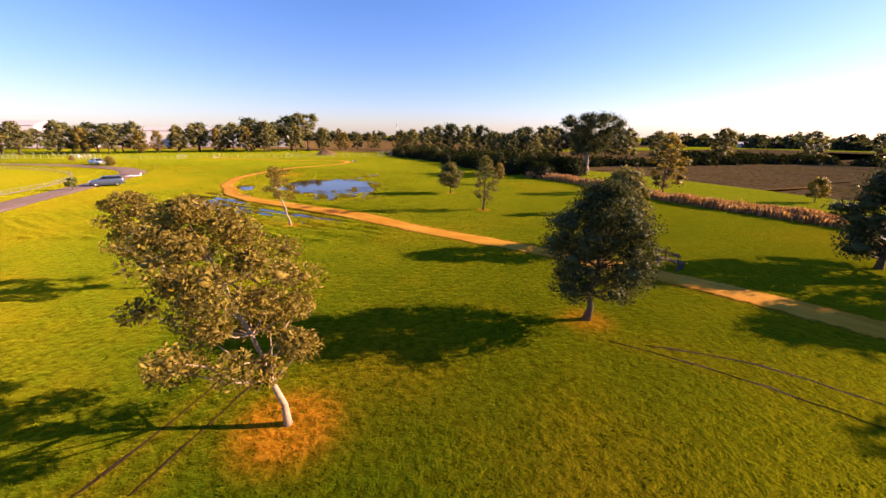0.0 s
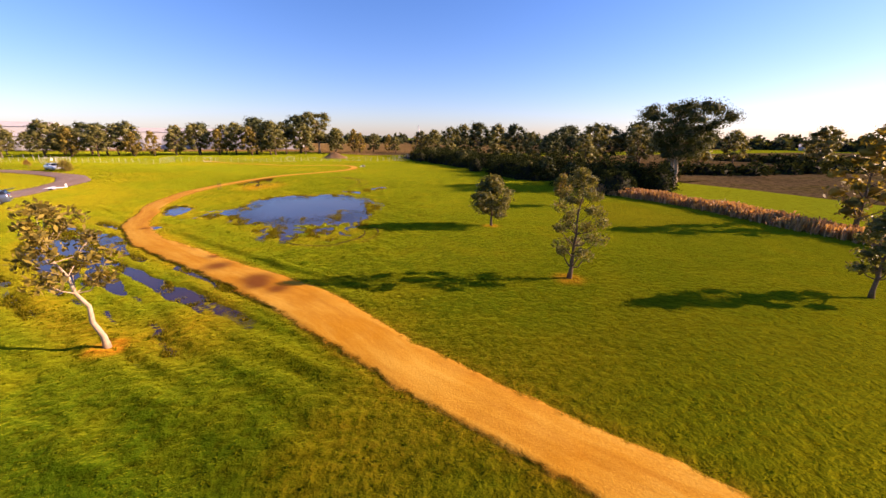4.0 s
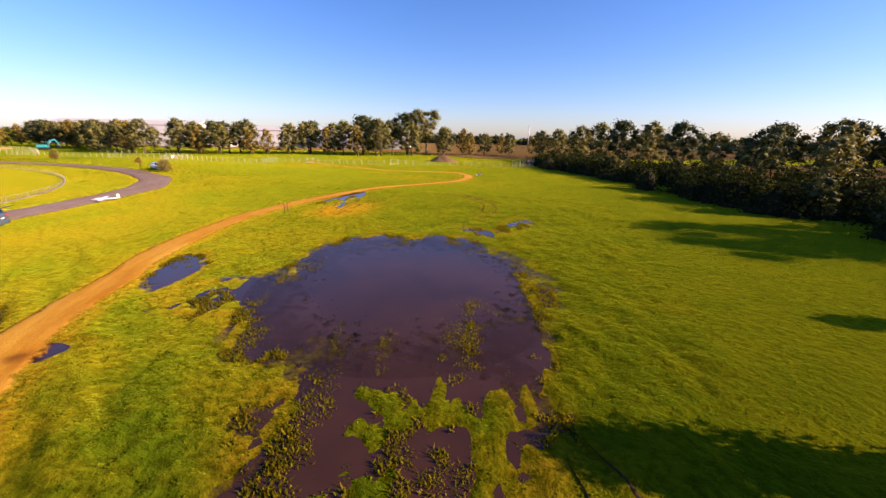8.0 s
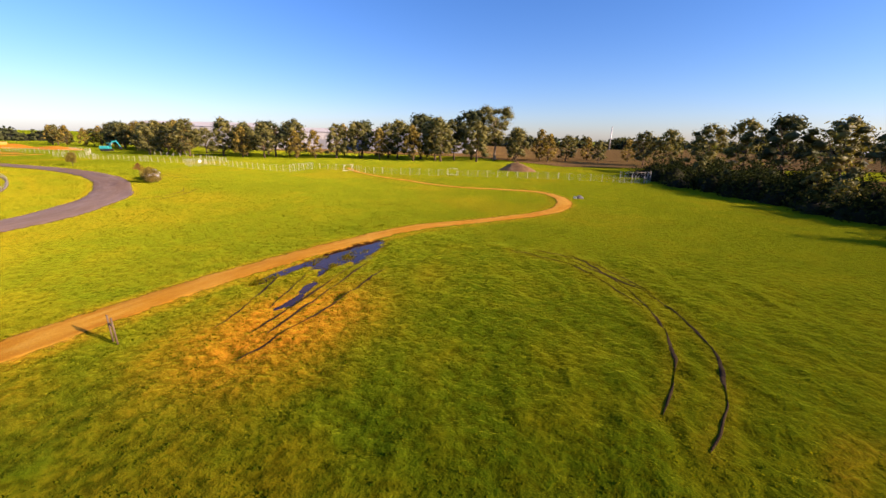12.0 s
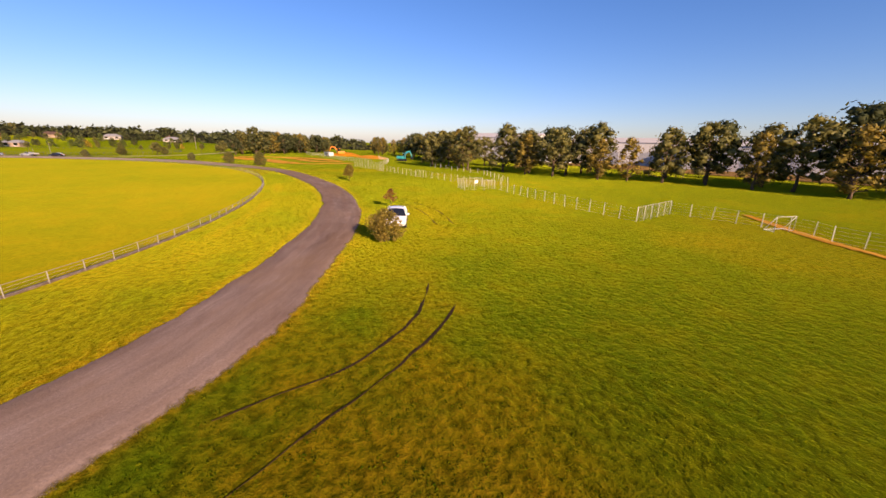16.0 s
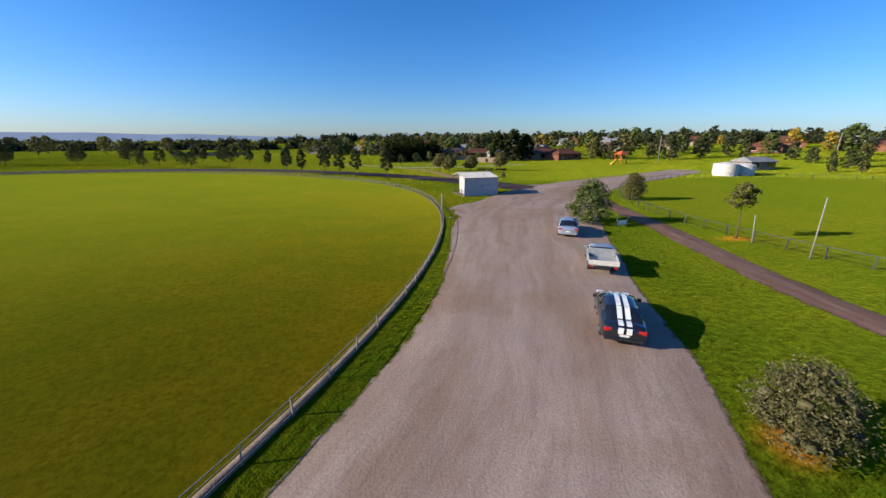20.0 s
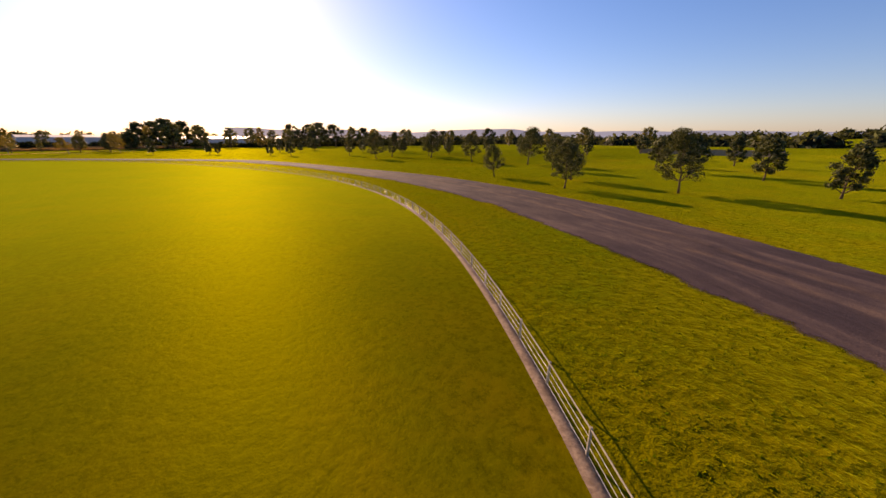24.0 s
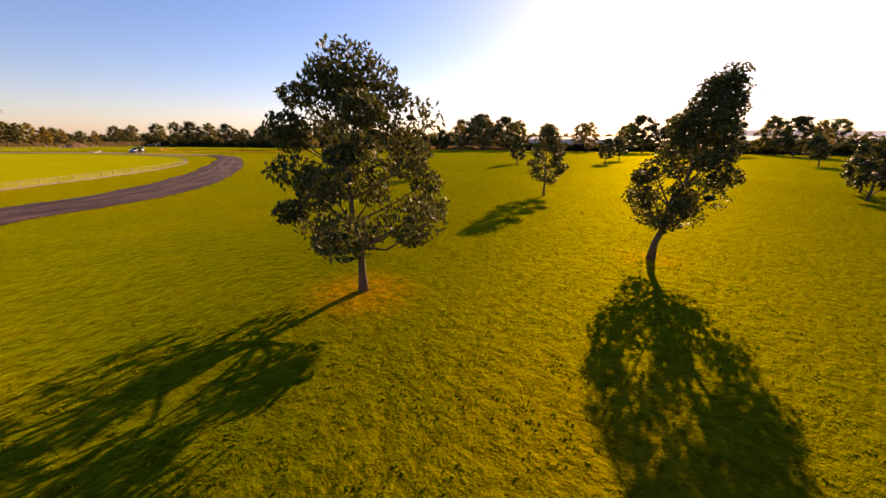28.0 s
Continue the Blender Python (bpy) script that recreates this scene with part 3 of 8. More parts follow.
    wet.attribute_name = "wet"
    c = mix_node(n, l, wet.outputs["Fac"], c, (0.15, 0.045, 0.006))
    l.new(c, b.inputs["Base Color"])
    b.inputs["Roughness"].default_value = 0.95
    b.inputs["Specular IOR Level"].default_value = 0.08
    h = n.new("ShaderNodeMath")
    h.operation, h.inputs[1].default_value = "MULTIPLY_ADD", 0.9
    l.new(thin, h.inputs[0])
    l.new(fine, h.inputs[2])
    bump_node(n, l, b, h.outputs[0], bump, 0.03)
    # the edge thins out between the grass
    rim = n.new("ShaderNodeAttribute")
    rim.attribute_name = "rim"
    ragged = n.new("ShaderNodeMath")
    ragged.operation, ragged.inputs[1].default_value = "MULTIPLY_ADD", fray * 2.4
    l.new(noise_node(n, l, 0.55, 6.0, 0.72), ragged.inputs[0])
    l.new(rim.outputs["Fac"], ragged.inputs[2])
    solid = n.new("ShaderNodeMapRange")
    solid.inputs["From Min"].default_value, solid.inputs["From Max"].default_value = fray * 1.45, fray * 2.05
    l.new(ragged.outputs[0], solid.inputs["Value"])
    l.new(solid.outputs[0], b.inputs["Alpha"])
    return m


GRAVEL = lane_mat("gravel_road", [(0.36, (0.130, 0.082, 0.060)), (0.5, (0.200, 0.135, 0.105)), (0.64, (0.31, 0.22, 0.17))], (0.115, 0.078, 0.062), 0.35, (0.24, 0.135, 0.080), 0.22,
                  ((0.24, 0.155, 0.112), (0.42, 0.315, 0.250), (0.37, 0.285, 0.235)))
EARTH = lane_mat("brown_gravel", [(0.36, (0.105, 0.058, 0.042)), (0.5, (0.175, 0.102, 0.075)), (0.64, (0.28, 0.175, 0.13))], (0.085, 0.050, 0.037), 0.4, (0.17, 0.092, 0.060), 0.25)
BITUMEN = lane_mat("worn_asphalt", [(0.34, (0.024, 0.017, 0.021)), (0.50, (0.044, 0.032, 0.036)), (0.66, (0.105, 0.073, 0.062))], (0.020, 0.015, 0.019), 0.5, (0.15, 0.095, 0.062), 0.30)
ORANGE = lane_mat("orange_gravel_path", [(0.3, (0.36, 0.132, 0.004)), (0.5, (0.48, 0.216, 0.010)), (0.70, (0.61, 0.360, 0.050))], (0.29, 0.092, 0.002), 0.35, None, 0.30)
CLAY = rough_mat("orange_clay", (0.50, 0.16, 0.002), (0.70, 0.30, 0.006), 2.5, 0.2, 0.95, 0.4, third=(0.55, 0.20, 0.003))
CLAY_TRACK = lane_mat("scraped_clay", [(0.34, (0.42, 0.15, 0.003)), (0.5, (0.58, 0.235, 0.007)), (0.66, (0.70, 0.39, 0.06))], (0.34, 0.115, 0.003), 0.4, None, 0.55)
CONCRETE = rough_mat("pale_concrete", (0.13, 0.092, 0.068), (0.28, 0.21, 0.16), 0.45, 0.06, 0.9, 0.4, third=(0.075, 0.05, 0.036))
DRY = grass_mat("dry_field_grass", [(0.3, (0.13, 0.080, 0.028)), (0.5, (0.24, 0.145, 0.055)), (0.7, (0.17, 0.12, 0.03))], False, 0.45, 0.6, 0.0)
BANK = grass_mat("green_bank_grass", [(0.3, (0.07, 0.12, 0.006)), (0.7, (0.13, 0.16, 0.008))], False, 0.3, 0.6)
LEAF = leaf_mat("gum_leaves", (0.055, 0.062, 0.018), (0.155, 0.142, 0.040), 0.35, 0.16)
# lighter copy of the gum leaves, with sunlit gold in its colour
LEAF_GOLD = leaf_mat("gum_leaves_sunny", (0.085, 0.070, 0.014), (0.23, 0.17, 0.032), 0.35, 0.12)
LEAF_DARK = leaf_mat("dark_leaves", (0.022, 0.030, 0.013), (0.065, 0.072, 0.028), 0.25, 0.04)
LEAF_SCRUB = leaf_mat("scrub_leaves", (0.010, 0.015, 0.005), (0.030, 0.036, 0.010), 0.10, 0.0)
LEAF_SILVER = leaf_mat("silvery_leaves", (0.05, 0.052, 0.022), (0.14, 0.125, 0.052), 0.3, 0.15)
LEAF_RED = leaf_mat("reddish_leaves", (0.14, 0.06, 0.015), (0.26, 0.13, 0.03))
LEAF_GREEN = leaf_mat("green_leaves", (0.04, 0.07, 0.012), (0.11, 0.13, 0.025))
LEAF_YELLOW = leaf_mat("yellow_leaves", (0.22, 0.16, 0.01), (0.38, 0.27, 0.02))
REED = leaf_mat("dry_reeds", (0.20, 0.11, 0.05), (0.36, 0.20, 0.09), 0.25)
BLADE = leaf_mat("grass_blades", (0.042, 0.078, 0.0018), (0.100, 0.108, 0.0025), 0.55, 0.0)
BLADE_WET = leaf_mat("drowned_grass", (0.07, 0.075, 0.003), (0.16, 0.13, 0.006), 0.5, 0.0)
BARK = rough_mat("gum_bark", (0.10, 0.065, 0.04), (0.20, 0.14, 0.09), 0.25, 0.03, 0.9, 0.5)
BARK_PALE = rough_mat("pale_gum_bark", (0.36, 0.25, 0.16), (0.52, 0.40, 0.28), 0.3, 0.04, 0.8, 0.3)
STEEL = plain("galvanised_steel", (0.42, 0.42, 0.42), 0.5, 0.5)
POST = rough_mat("weathered_post", (0.26, 0.23, 0.19), (0.40, 0.36, 0.30), 0.3, 0.03, 0.8, 0.3)
WHITE = plain("white_paint", (0.80, 0.78, 0.74), 0.35, 0, 0.3)
CREAM = plain("cream_cladding", (0.62, 0.58, 0.52), 0.6)
TYRE = plain("tyre_rubber", (0.02, 0.02, 0.022), 0.8)
RIM = plain("alloy_rim", (0.45, 0.45, 0.47), 0.35, 0.8)
GLASS = plain("dark_tinted_glass", (0.012, 0.014, 0.018), 0.05, 0.0, 0.5)


def water_mat():
    """Brown rain water, broken by drowned grass towards its shore."""
    m, n, l, b = nodes_of("muddy_water")
    f = noise_node(n, l, 4.0, 3.0)
    l.new(ramp_node(n, l, f, [(0.35, (0.030, 0.013, 0.008)), (0.65, (0.052, 0.022, 0.012))]), b.inputs["Base Color"])
    b.inputs["Roughness"].default_value, b.inputs["IOR"].default_value = 0.04, 1.33
    bump_node(n, l, b, noise_node(n, l, 0.35, 2.0), 0.04, 0.02)
    rim = n.new("ShaderNodeAttribute")
    rim.attribute_name = "rim"
    depth = n.new("ShaderNodeMath")
    depth.operation, depth.inputs[1].default_value = "MULTIPLY_ADD", 0.10
    l.new(rim.outputs["Fac"], depth.inputs[0])
    l.new(noise_node(n, l, 0.42, 7.0, 0.75), depth.inputs[2])
    shore = n.new("ShaderNodeMapRange")
    shore.inputs["From Min"].default_value, shore.inputs["From Max"].default_value, shore.inputs["To Min"].default_value = 0.56, 0.68, 0.25
    l.new(depth.outputs[0], shore.inputs["Value"])
    l.new(shore.outputs[0], b.inputs["Alpha"])
    return m


WATER = water_mat()

# ---- plan ----
def smooth_line(points, step):
    """Even samples of a smooth line through the points (any number of columns)."""
    p = np.asarray(points, float)
    out = []
    for i in range(len(p) - 1):
        a, b, c, d = p[max(i - 1, 0)], p[i], p[i + 1], p[min(i + 2, len(p) - 1)]
        n = max(2, int(np.hypot(*(c - b)[:2]) / step))
        for u in np.arange(n) / n:
            out.append(0.5 * (2 * b + (c - a) * u + (2 * a - 5 * b + 4 * c - d) * u * u + (3 * b - a - 3 * c + d) * u ** 3))
    return np.array(out + [p[-1]])


OVAL = (-95.2, 12.6, 58.6, 47.0, radians(27.4))
# how far the oval departs from a true ellipse: a mean, then cosine and sine of each harmonic
OVAL_WAVES = (-0.0054, -0.0038, 0.0095, 0.0006, 0.0059, 0.0031, -0.0019, 0.0022, 0.0002, -0.0065, 0.0082, 0.0023, 0.0056)


def oval_swell(w):
    k = 1 + OVAL_WAVES[0] + 0 * w
    for n in range(1, 7):
        k = k + OVAL_WAVES[2 * n - 1] * np.cos(n * w) + OVAL_WAVES[2 * n] * np.sin(n * w)
    return k


def oval_line(grow, n):
    cx, cy, a, b, tilt = OVAL
    w = np.linspace(0, 2 * math.pi, n, endpoint=False)
    k = oval_swell(w)
    u, v = (a * k + grow) * np.cos(w), (b * k + grow) * np.sin(w)
    return np.stack([cx + u * math.cos(tilt) - v * math.sin(tilt), cy + u * math.sin(tilt) + v * math.cos(tilt)], 1)


# centre x, y and half the width
ROAD_N = [(-32.5, 22, 1.3), (-36.2, 31, 1.35), (-39.6, 40, 1.4), (-42.6, 48, 1.45), (-46.6, 55.8, 1.5), (-49.7, 58.9, 1.5), (-53.7, 62, 1.45), (-59.6, 64.5, 1.4), (-66.6, 66.8, 1.4), (-75.8, 68.2, 1.35),
          (-85.3, 68.3, 1.3), (-94, 67.3, 1.32), (-101.5, 66.0, 1.35), (-108, 64.5, 1.35), (-112, 63.0, 1.4), (-115.8, 61.1, 1.5), (-120.0, 58.7, 1.8), (-125.8, 54.9, 2.05), (-133, 49.3, 2.5), (-138.2, 45.2, 2.8), (-141.4, 41.6, 2.95), (-144.4, 37.4, 3.25),
          (-147.9, 31.4, 3.6), (-151.3, 24.4, 3.7), (-153.6, 18.3, 3.6), (-154.8, 13, 3.8), (-155.6, 9.5, 4.2), (-157.0, 3, 4.8), (-160, -5, 5.0), (-165, -13, 4.6), (-173, -21.5, 3.6), (-182, -28, 3.2), (-192, -36, 3.0), (-205, -46, 2.8)]
ROAD_S = [(-163, -14, 2.6), (-158, -20, 2.3), (-152.2, -25.5, 2.3), (-146.5, -30.4, 2.2), (-139, -35.2, 2.2), (-130, -39.8, 2.4), (-119, -43.2, 2.6), (-110.5, -44.4, 2.7), (-104.5, -44.5, 2.6), (-98.5, -44.0, 2.6), (-91, -42.5, 2.5),
          (-84, -40.1, 2.25), (-77, -37.2, 1.95), (-69, -33.7, 1.8), (-62, -29.8, 1.9), (-55, -25.2, 2.0), (-47.5, -15, 1.8), (-40, -1, 1.6), (-34.5, 11, 1.4), (-32.5, 22, 1.3)]
PATH_E = [(22, 3.5, 0.9), (16, 8.6, 0.85), (11.4, 13.2, 0.75), (8.6, 15.8, 0.7), (6.4, 17.3, 0.65), (3.8, 19.4, 0.65), (1.5, 20.9, 0.7), (-2.5, 23.7, 0.75), (-6.0, 26.6, 0.85), (-8.9, 28.4, 0.78), (-11.4, 29.8, 0.72), (-15.2, 32.0, 0.68), (-18.2, 33.9, 0.64), (-21.3, 36.9, 0.62), (-23.5, 40.4, 0.60),
          (-25.4, 43.2, 0.62), (-27.6, 49.2, 0.66), (-28.1, 53.4, 0.62), (-28.1, 57.5, 0.58), (-27.6, 62.2, 0.55), (-26.4, 66.9, 0.52), (-23.3, 71.7, 0.5), (-21.0, 76.2, 0.55), (-20.6, 80.6, 0.65),
          (-22.1, 84.6, 0.5), (-24.7, 86.9, 0.42), (-29, 86.3, 0.36), (-34, 85.3, 0.34), (-41, 87.2, 0.32), (-47.4, 89.2, 0.3), (-53.5, 92.2, 0.3), (-60, 97, 0.3)]
PATH_W = [(-163.6, 26, 0.8), (-164.1, 18, 0.8), (-164.3, 12.1, 0.8), (-165, 7.1, 0.8), (-166, -3.4, 0.8), (-167, -10, 0.9)]
PATH_W2 = [(-163.6, 26, 0.7), (-166, 31, 0.6), (-172, 36, 0.6), (-180, 40, 0.6), (-196, 44, 0.6), (-215, 47, 0.6)]
PATH_SW = [(-126, -63, 0.3), (-130.8, -60.2, 0.3), (-138, -55, 0.32), (-145, -50.6, 0.34), (-151.5, -50.2, 0.34), (-157.1, -52.4, 0.34), (-165.3, -56.5, 0.34), (-172, -60, 0.34)]
TRACK_S = [(-144.5, -48.8, 0.25), (-147, -45.7, 0.4), (-149.3, -42, 0.45), (-151.1, -38.6, 0.5), (-152.6, -33.5, 0.55), (-153.6, -30, 0.6), (-154.9, -26.4, 0.7)]
CREEK = [(-22, 122), (-15, 108), (-9, 97), (-4, 88), (-0.5, 80), (3.5, 70), (7.5, 62.5), (10.5, 56), (16.5, 47), (18.5, 40), (21, 33), (24, 28), (28.5, 20), (33, 8), (38, -8), (43, -28), (47, -50), (50, -80), (54, -130)]
# pools: centre, half sizes, turn, depth
POOLS = [(-13.1, 44.0, 4.4, 4.7, 12, 0.20), (-16.6, 45.8, 2.0, 2.4, 20, 0.10), (-13.4, 49.2, 1.5, 1.5, 0, 0.08), (-10.2, 37.0, 2.8, 2.6, 0, 0.066), (-17.8, 40.6, 2.6, 1.5, 20, 0.052), (-15.5, 39.5, 2.0, 1.2, 130, 0.05), (-8.6, 40.2, 1.0, 1.6, 0, 0.07),
         (-10.6, 54.9, 0.9, 2.2, 0, 0.09), (-12.2, 52.4, 1.4, 0.7, -30, 0.07), (-26.4, 61.0, 0.95, 2.3, 8, 0.12), (-26.9, 57.8, 0.25, 1.5, 4, 0.09), (-24.6, 56.4, 0.22, 1.9, 20, 0.06), (-25.4, 57.6, 0.2, 1.3, 14, 0.05), (-22.4, 41.7, 0.8, 2.2, 35, 0.10),
         (-19.7, 36.1, 1.0, 0.5, 40, 0.10), (-21.2, 32.8, 5.6, 1.9, 132, 0.084), (-14.2, 28.3, 6.5, 2.4, 146, 0.066), (-17, 48.6, 1.8, 0.8, 30, 0.05)]
STAINS = [(-11.3, 29.8, 0.55), (-8.9, 28.5, 0.6), (-8.5, 27.9, 0.45), (-12.3, 31.0, 0.3), (-7.6, 27.6, 0.4), (-19.8, 35.7, 0.25)]
WATER_Z = -0.045
# bare earth round trunks: x, y, radius
RINGS = [(-10.6, 13.3, 0.5), (-3.2, 6.2, 1.1), (4.8, 10.9, 0.8), (3.3, 29.6, 0.6), (0.8, 38.5, 0.5), (7.0, 46.3, 0.4), (-10.1, 23.6, 0.5), (-148.9, -20.3, 0.5), (-146.8, -22.3, 0.45), (-144.3, -24.7, 0.45), (-139.2, -28.7, 0.4),
         (-136.3, -30.7, 0.4), (-57.8, -46.6, 1.0), (-51.8, -51.0, 0.8), (-58.2, -56.4, 0.7), (-42.5, -44.4, 0.5), (-72.6, -57.7, 0.35), (-97.5, -54.5, 0.6), (-92.7, -49.7, 0.5), (-142.8, 45.6, 0.55), (-157.1, 22.1, 0.5), (-167.8, 7.7, 0.5)]
# wheel ruts: lines of x, y
RUTS = [[(-17.5, 66.2), (-15.2, 63.6), (-14.0, 61.0), (-13.6, 58.5), (-13.9, 56.3)], [(-17.3, 65.2), (-14.3, 63.1), (-12.8, 60.0), (-12.7, 57.5), (-13.2, 55.6)],
        [(5.0, 9.6), (7.2, 8.2), (9.4, 6.2)], [(6.0, 9.4), (8.4, 8.5), (10.5, 6.6)], [(-6.2, 4.4), (-5.7, 6.2), (-5.5, 8.0), (-6.2, 10.5)], [(-5.2, 4.6), (-4.8, 6.5), (-4.5, 8.5), (-5.2, 11)],
        [(-109.4, 59.5), (-108.5, 60.8), (-107.7, 61.8), (-106.9, 62.6), (-106.0, 63.6)], [(-110.6, 59.3), (-109.1, 61.3), (-108.2, 62.5), (-107.5, 63.2)], [(-116.5, 55.3), (-111.3, 58.4), (-108.8, 60.1), (-106.9, 60.4), (-104.8, 61.0)], [(-117.3, 56.4), (-112.1, 58.6), (-109.0, 60.3), (-106.8, 61.1), (-105.0, 61.8)], [(-55.1, 68.5), (-53.0, 67.4), (-51.7, 66.2), (-50.7, 64.8), (-50.4, 63.8), (-50.0, 62.4)], [(-53.0, 68.6), (-51.6, 67.4), (-50.8, 66.4), (-49.9, 65.3), (-49.3, 64.3), (-48.2, 62.8)],
        [(-149.9, -10.2), (-150.8, -7.0), (-151.3, -4.7), (-151.7, -2.6), (-151.9, -0.8), (-152.1, 0.7), (-152.3, 2.0), (-152.4, 4.5)], [(-144.0, -21.5), (-146.4, -18.7), (-147.3, -17.2), (-148.4, -15.0), (-149.4, -12)],
        [(-64, 72.5), (-68.5, 73.2), (-73, 73.0)], [(-64, 73.6), (-68.5, 74.4), (-73, 74.0)], 
        [(-25.2, 60.5), (-24.4, 57.1), (-23.7, 54.2)], [(-24.8, 60.3), (-23.8, 56.3), (-23.2, 54.3)], [(-23.7, 60.1), (-23.0, 55.9), (-22.8, 53.2)], [(-26.6, 57.3), (-25.4, 55.3), (-24.7, 53.8)], [(-25.8, 57.9), (-24.6, 55.4)], [(-20.2, 65.4), (-18.0, 65.1), (-16.6, 64.2), (-15.3, 62.9), (-14.4, 61.6)], [(-19.2, 66.2), (-17.0, 65.6), (-15.5, 64.7), (-14.1, 63.1)],
        [(-11.3, 35.3), (-10.4, 34.0), (-9.6, 33.3), (-8.7, 33.2), (-7.8, 33.4), (-7.1, 34.0), (-6.7, 35.0), (-6.7, 36.2), (-7.2, 37.3)], [(-6.8, 37.7), (-6.2, 37.0), (-5.9, 36.0), (-6.0, 34.9), (-6.4, 34.0)], [(-11.5, 15.1), (-10.6, 15.1), (-9.3, 15.0), (-8.1, 14.3), (-6.9, 13.2), (-6.2, 12.4), (-5.7, 11.4), (-5.6, 11.0)], [(-11.0, 14.2), (-9.7, 14.1), (-8.8, 13.8), (-8.0, 13.2), (-7.2, 12.1), (-6.6, 11.0), (-6.1, 10.0), (-5.8, 9.3)], [(-86, 61.0), (-92, 61.4), (-98, 61.0), (-104.8, 60.9)], [(-86, 60.0), (-92, 60.4), (-98, 60.2), (-104.8, 60.0)]]


def near_line(x, y, line):
    """Distance of many points from a line of points."""
    best = np.full(x.shape, 1e9)
    for (ax, ay), (bx, by) in zip(line[:-1], line[1:]):
        dx, dy = bx - ax, by - ay
        u = np.clip(((x - ax) * dx + (y - ay) * dy) / (dx * dx + dy * dy + 1e-9), 0, 1)
        best = np.minimum(best, np.hypot(x - ax - u * dx, y - ay - u * dy))
    return best


def oval_depth(x, y):
    """Below 1 inside the oval."""
    cx, cy, a, b, tilt = OVAL
    u = ((x - cx) * math.cos(tilt) + (y - cy) * math.sin(tilt)) / a
    v = (-(x - cx) * math.sin(tilt) + (y - cy) * math.cos(tilt)) / b
    return np.hypot(u, v) / oval_swell(np.arctan2(v, u))


def ground_z(x, y):
    x, y = np.asarray(x, float), np.asarray(y, float)
    off_path = near_line(x, y, np.array(PATH_E)[:, :2])
    z = ((fbm(x, y, 3.0, 11) - 0.5) * 0.05 + (fbm(x, y, 0.5, 21, 2) - 0.5) * 0.035) * (0.2 + 0.8 * np.clip(off_path - 0.7, 0, 1))
    for cx, cy, a, b, turn, depth in POOLS:
        w = radians(turn)
        u = ((x - cx) * math.cos(w) + (y - cy) * math.sin(w)) / a
        v = (-(x - cx) * math.sin(w) + (y - cy) * math.cos(w)) / b
        d = np.hypot(u, v)
        z = z - depth * np.clip(1.45 - d, 0, 1) ** 0.8
    along, across = -0.865 * x + 0.5 * y, 0.5 * x + 0.865 * y
    streaks = across < 22.4 - 0.0 * along                                # wheel-torn grass beside the path
    flood = np.where(streaks, fbm(across + 0.4 + 0.3 * vnoise(x, y, 1.4, 37), along * 0.12, 0.46, 35, 4), 0.6 * fbm(x + 0.3 * y, y * 0.42, 0.8, 31, 3) + 0.4 * fbm(x + 0.3 * y, y * 0.6, 0.3, 33, 2))
    z = z + ((x < -3) & (x > -32) & (y > 20) & (y < 66)) * ((flood - 0.5) * np.where(streaks, 0.28, 0.25) + np.where(streaks, 0.020, 0.008)) * np.clip(off_path - 0.6, 0, 1)
    for cx, cy, r in RINGS:
        z = z + 0.03 * np.exp(-((x - cx) ** 2 + (y - cy) ** 2) / (r * r))
    far = np.hypot(x + 60, y - 20)
    z = np.where((x > -230) & (x < 62) & (y > -135) & (y < 130), z, z - 0.02)
    hill = np.clip((-(x + 195) - 0.9 * (y + 30)) / 170, 0, 1)          # houses stand on a low rise
    return z + np.where(far > 120, 4.6 * hill * hill * (3 - 2 * hill), 0)


def spaced(stops):
    out = []
    for (a, step), (b, _) in zip(stops[:-1], stops[1:]):
        n = max(1, int(round((b - a) / step)))
        out += list(a + (b - a) * np.arange(n) / n)
    return np.array(out + [stops[-1][0]])


def grid_mesh(name, xs, ys, zfun, material):
    X, Y = np.meshgrid(xs, ys)
    Z = zfun(X, Y)
    v = np.stack([X, Y, Z], -1).reshape(-1, 3)
    nx, ny = len(xs), len(ys)
    i = (np.arange(ny - 1)[:, None] * nx + np.arange(nx - 1)[None]).ravel()
    return mesh_of(name, v, np.stack([i, i + 1, i + nx + 1, i + nx], 1), material, True), X, Y


xs = spaced([(-2600, 300), (-800, 60), (-320, 8), (-225, 2.0), (-162, 0.7), (-140, 2.0), (-66, 0.5), (-48, 2.0), (-30, 0.12), (-4, 0.5), (14, 1.2), (60, 10), (200, 60), (800, 300), (2600, 1)])
ys = spaced([(-2600, 300), (-800, 60), (-220, 8), (-130, 2.0), (-60, 0.5), (-42, 1.2), (-34, 0.6), (-16, 1.6), (4, 0.4), (20, 0.12), (66, 0.8), (110, 2.0), (150, 10), (320, 60), (800, 300), (2600, 1)])
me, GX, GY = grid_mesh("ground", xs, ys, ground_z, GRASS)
dirt = np.zeros(GX.shape)
for cx, cy, r in RINGS:
    dirt = np.maximum(dirt, np.exp(-(((GX - cx) ** 2 + (GY - cy) ** 2) / (1.3 * r * r)) ** 1.5))
mud, LAND = np.zeros(GX.shape), ground_z(GX, GY)
for line in RUTS:
    d = near_line(GX, GY, smooth_line(line, 1.0))
    dirt = np.maximum(dirt, 0.30 * np.exp(-(d / 0.45) ** 2))
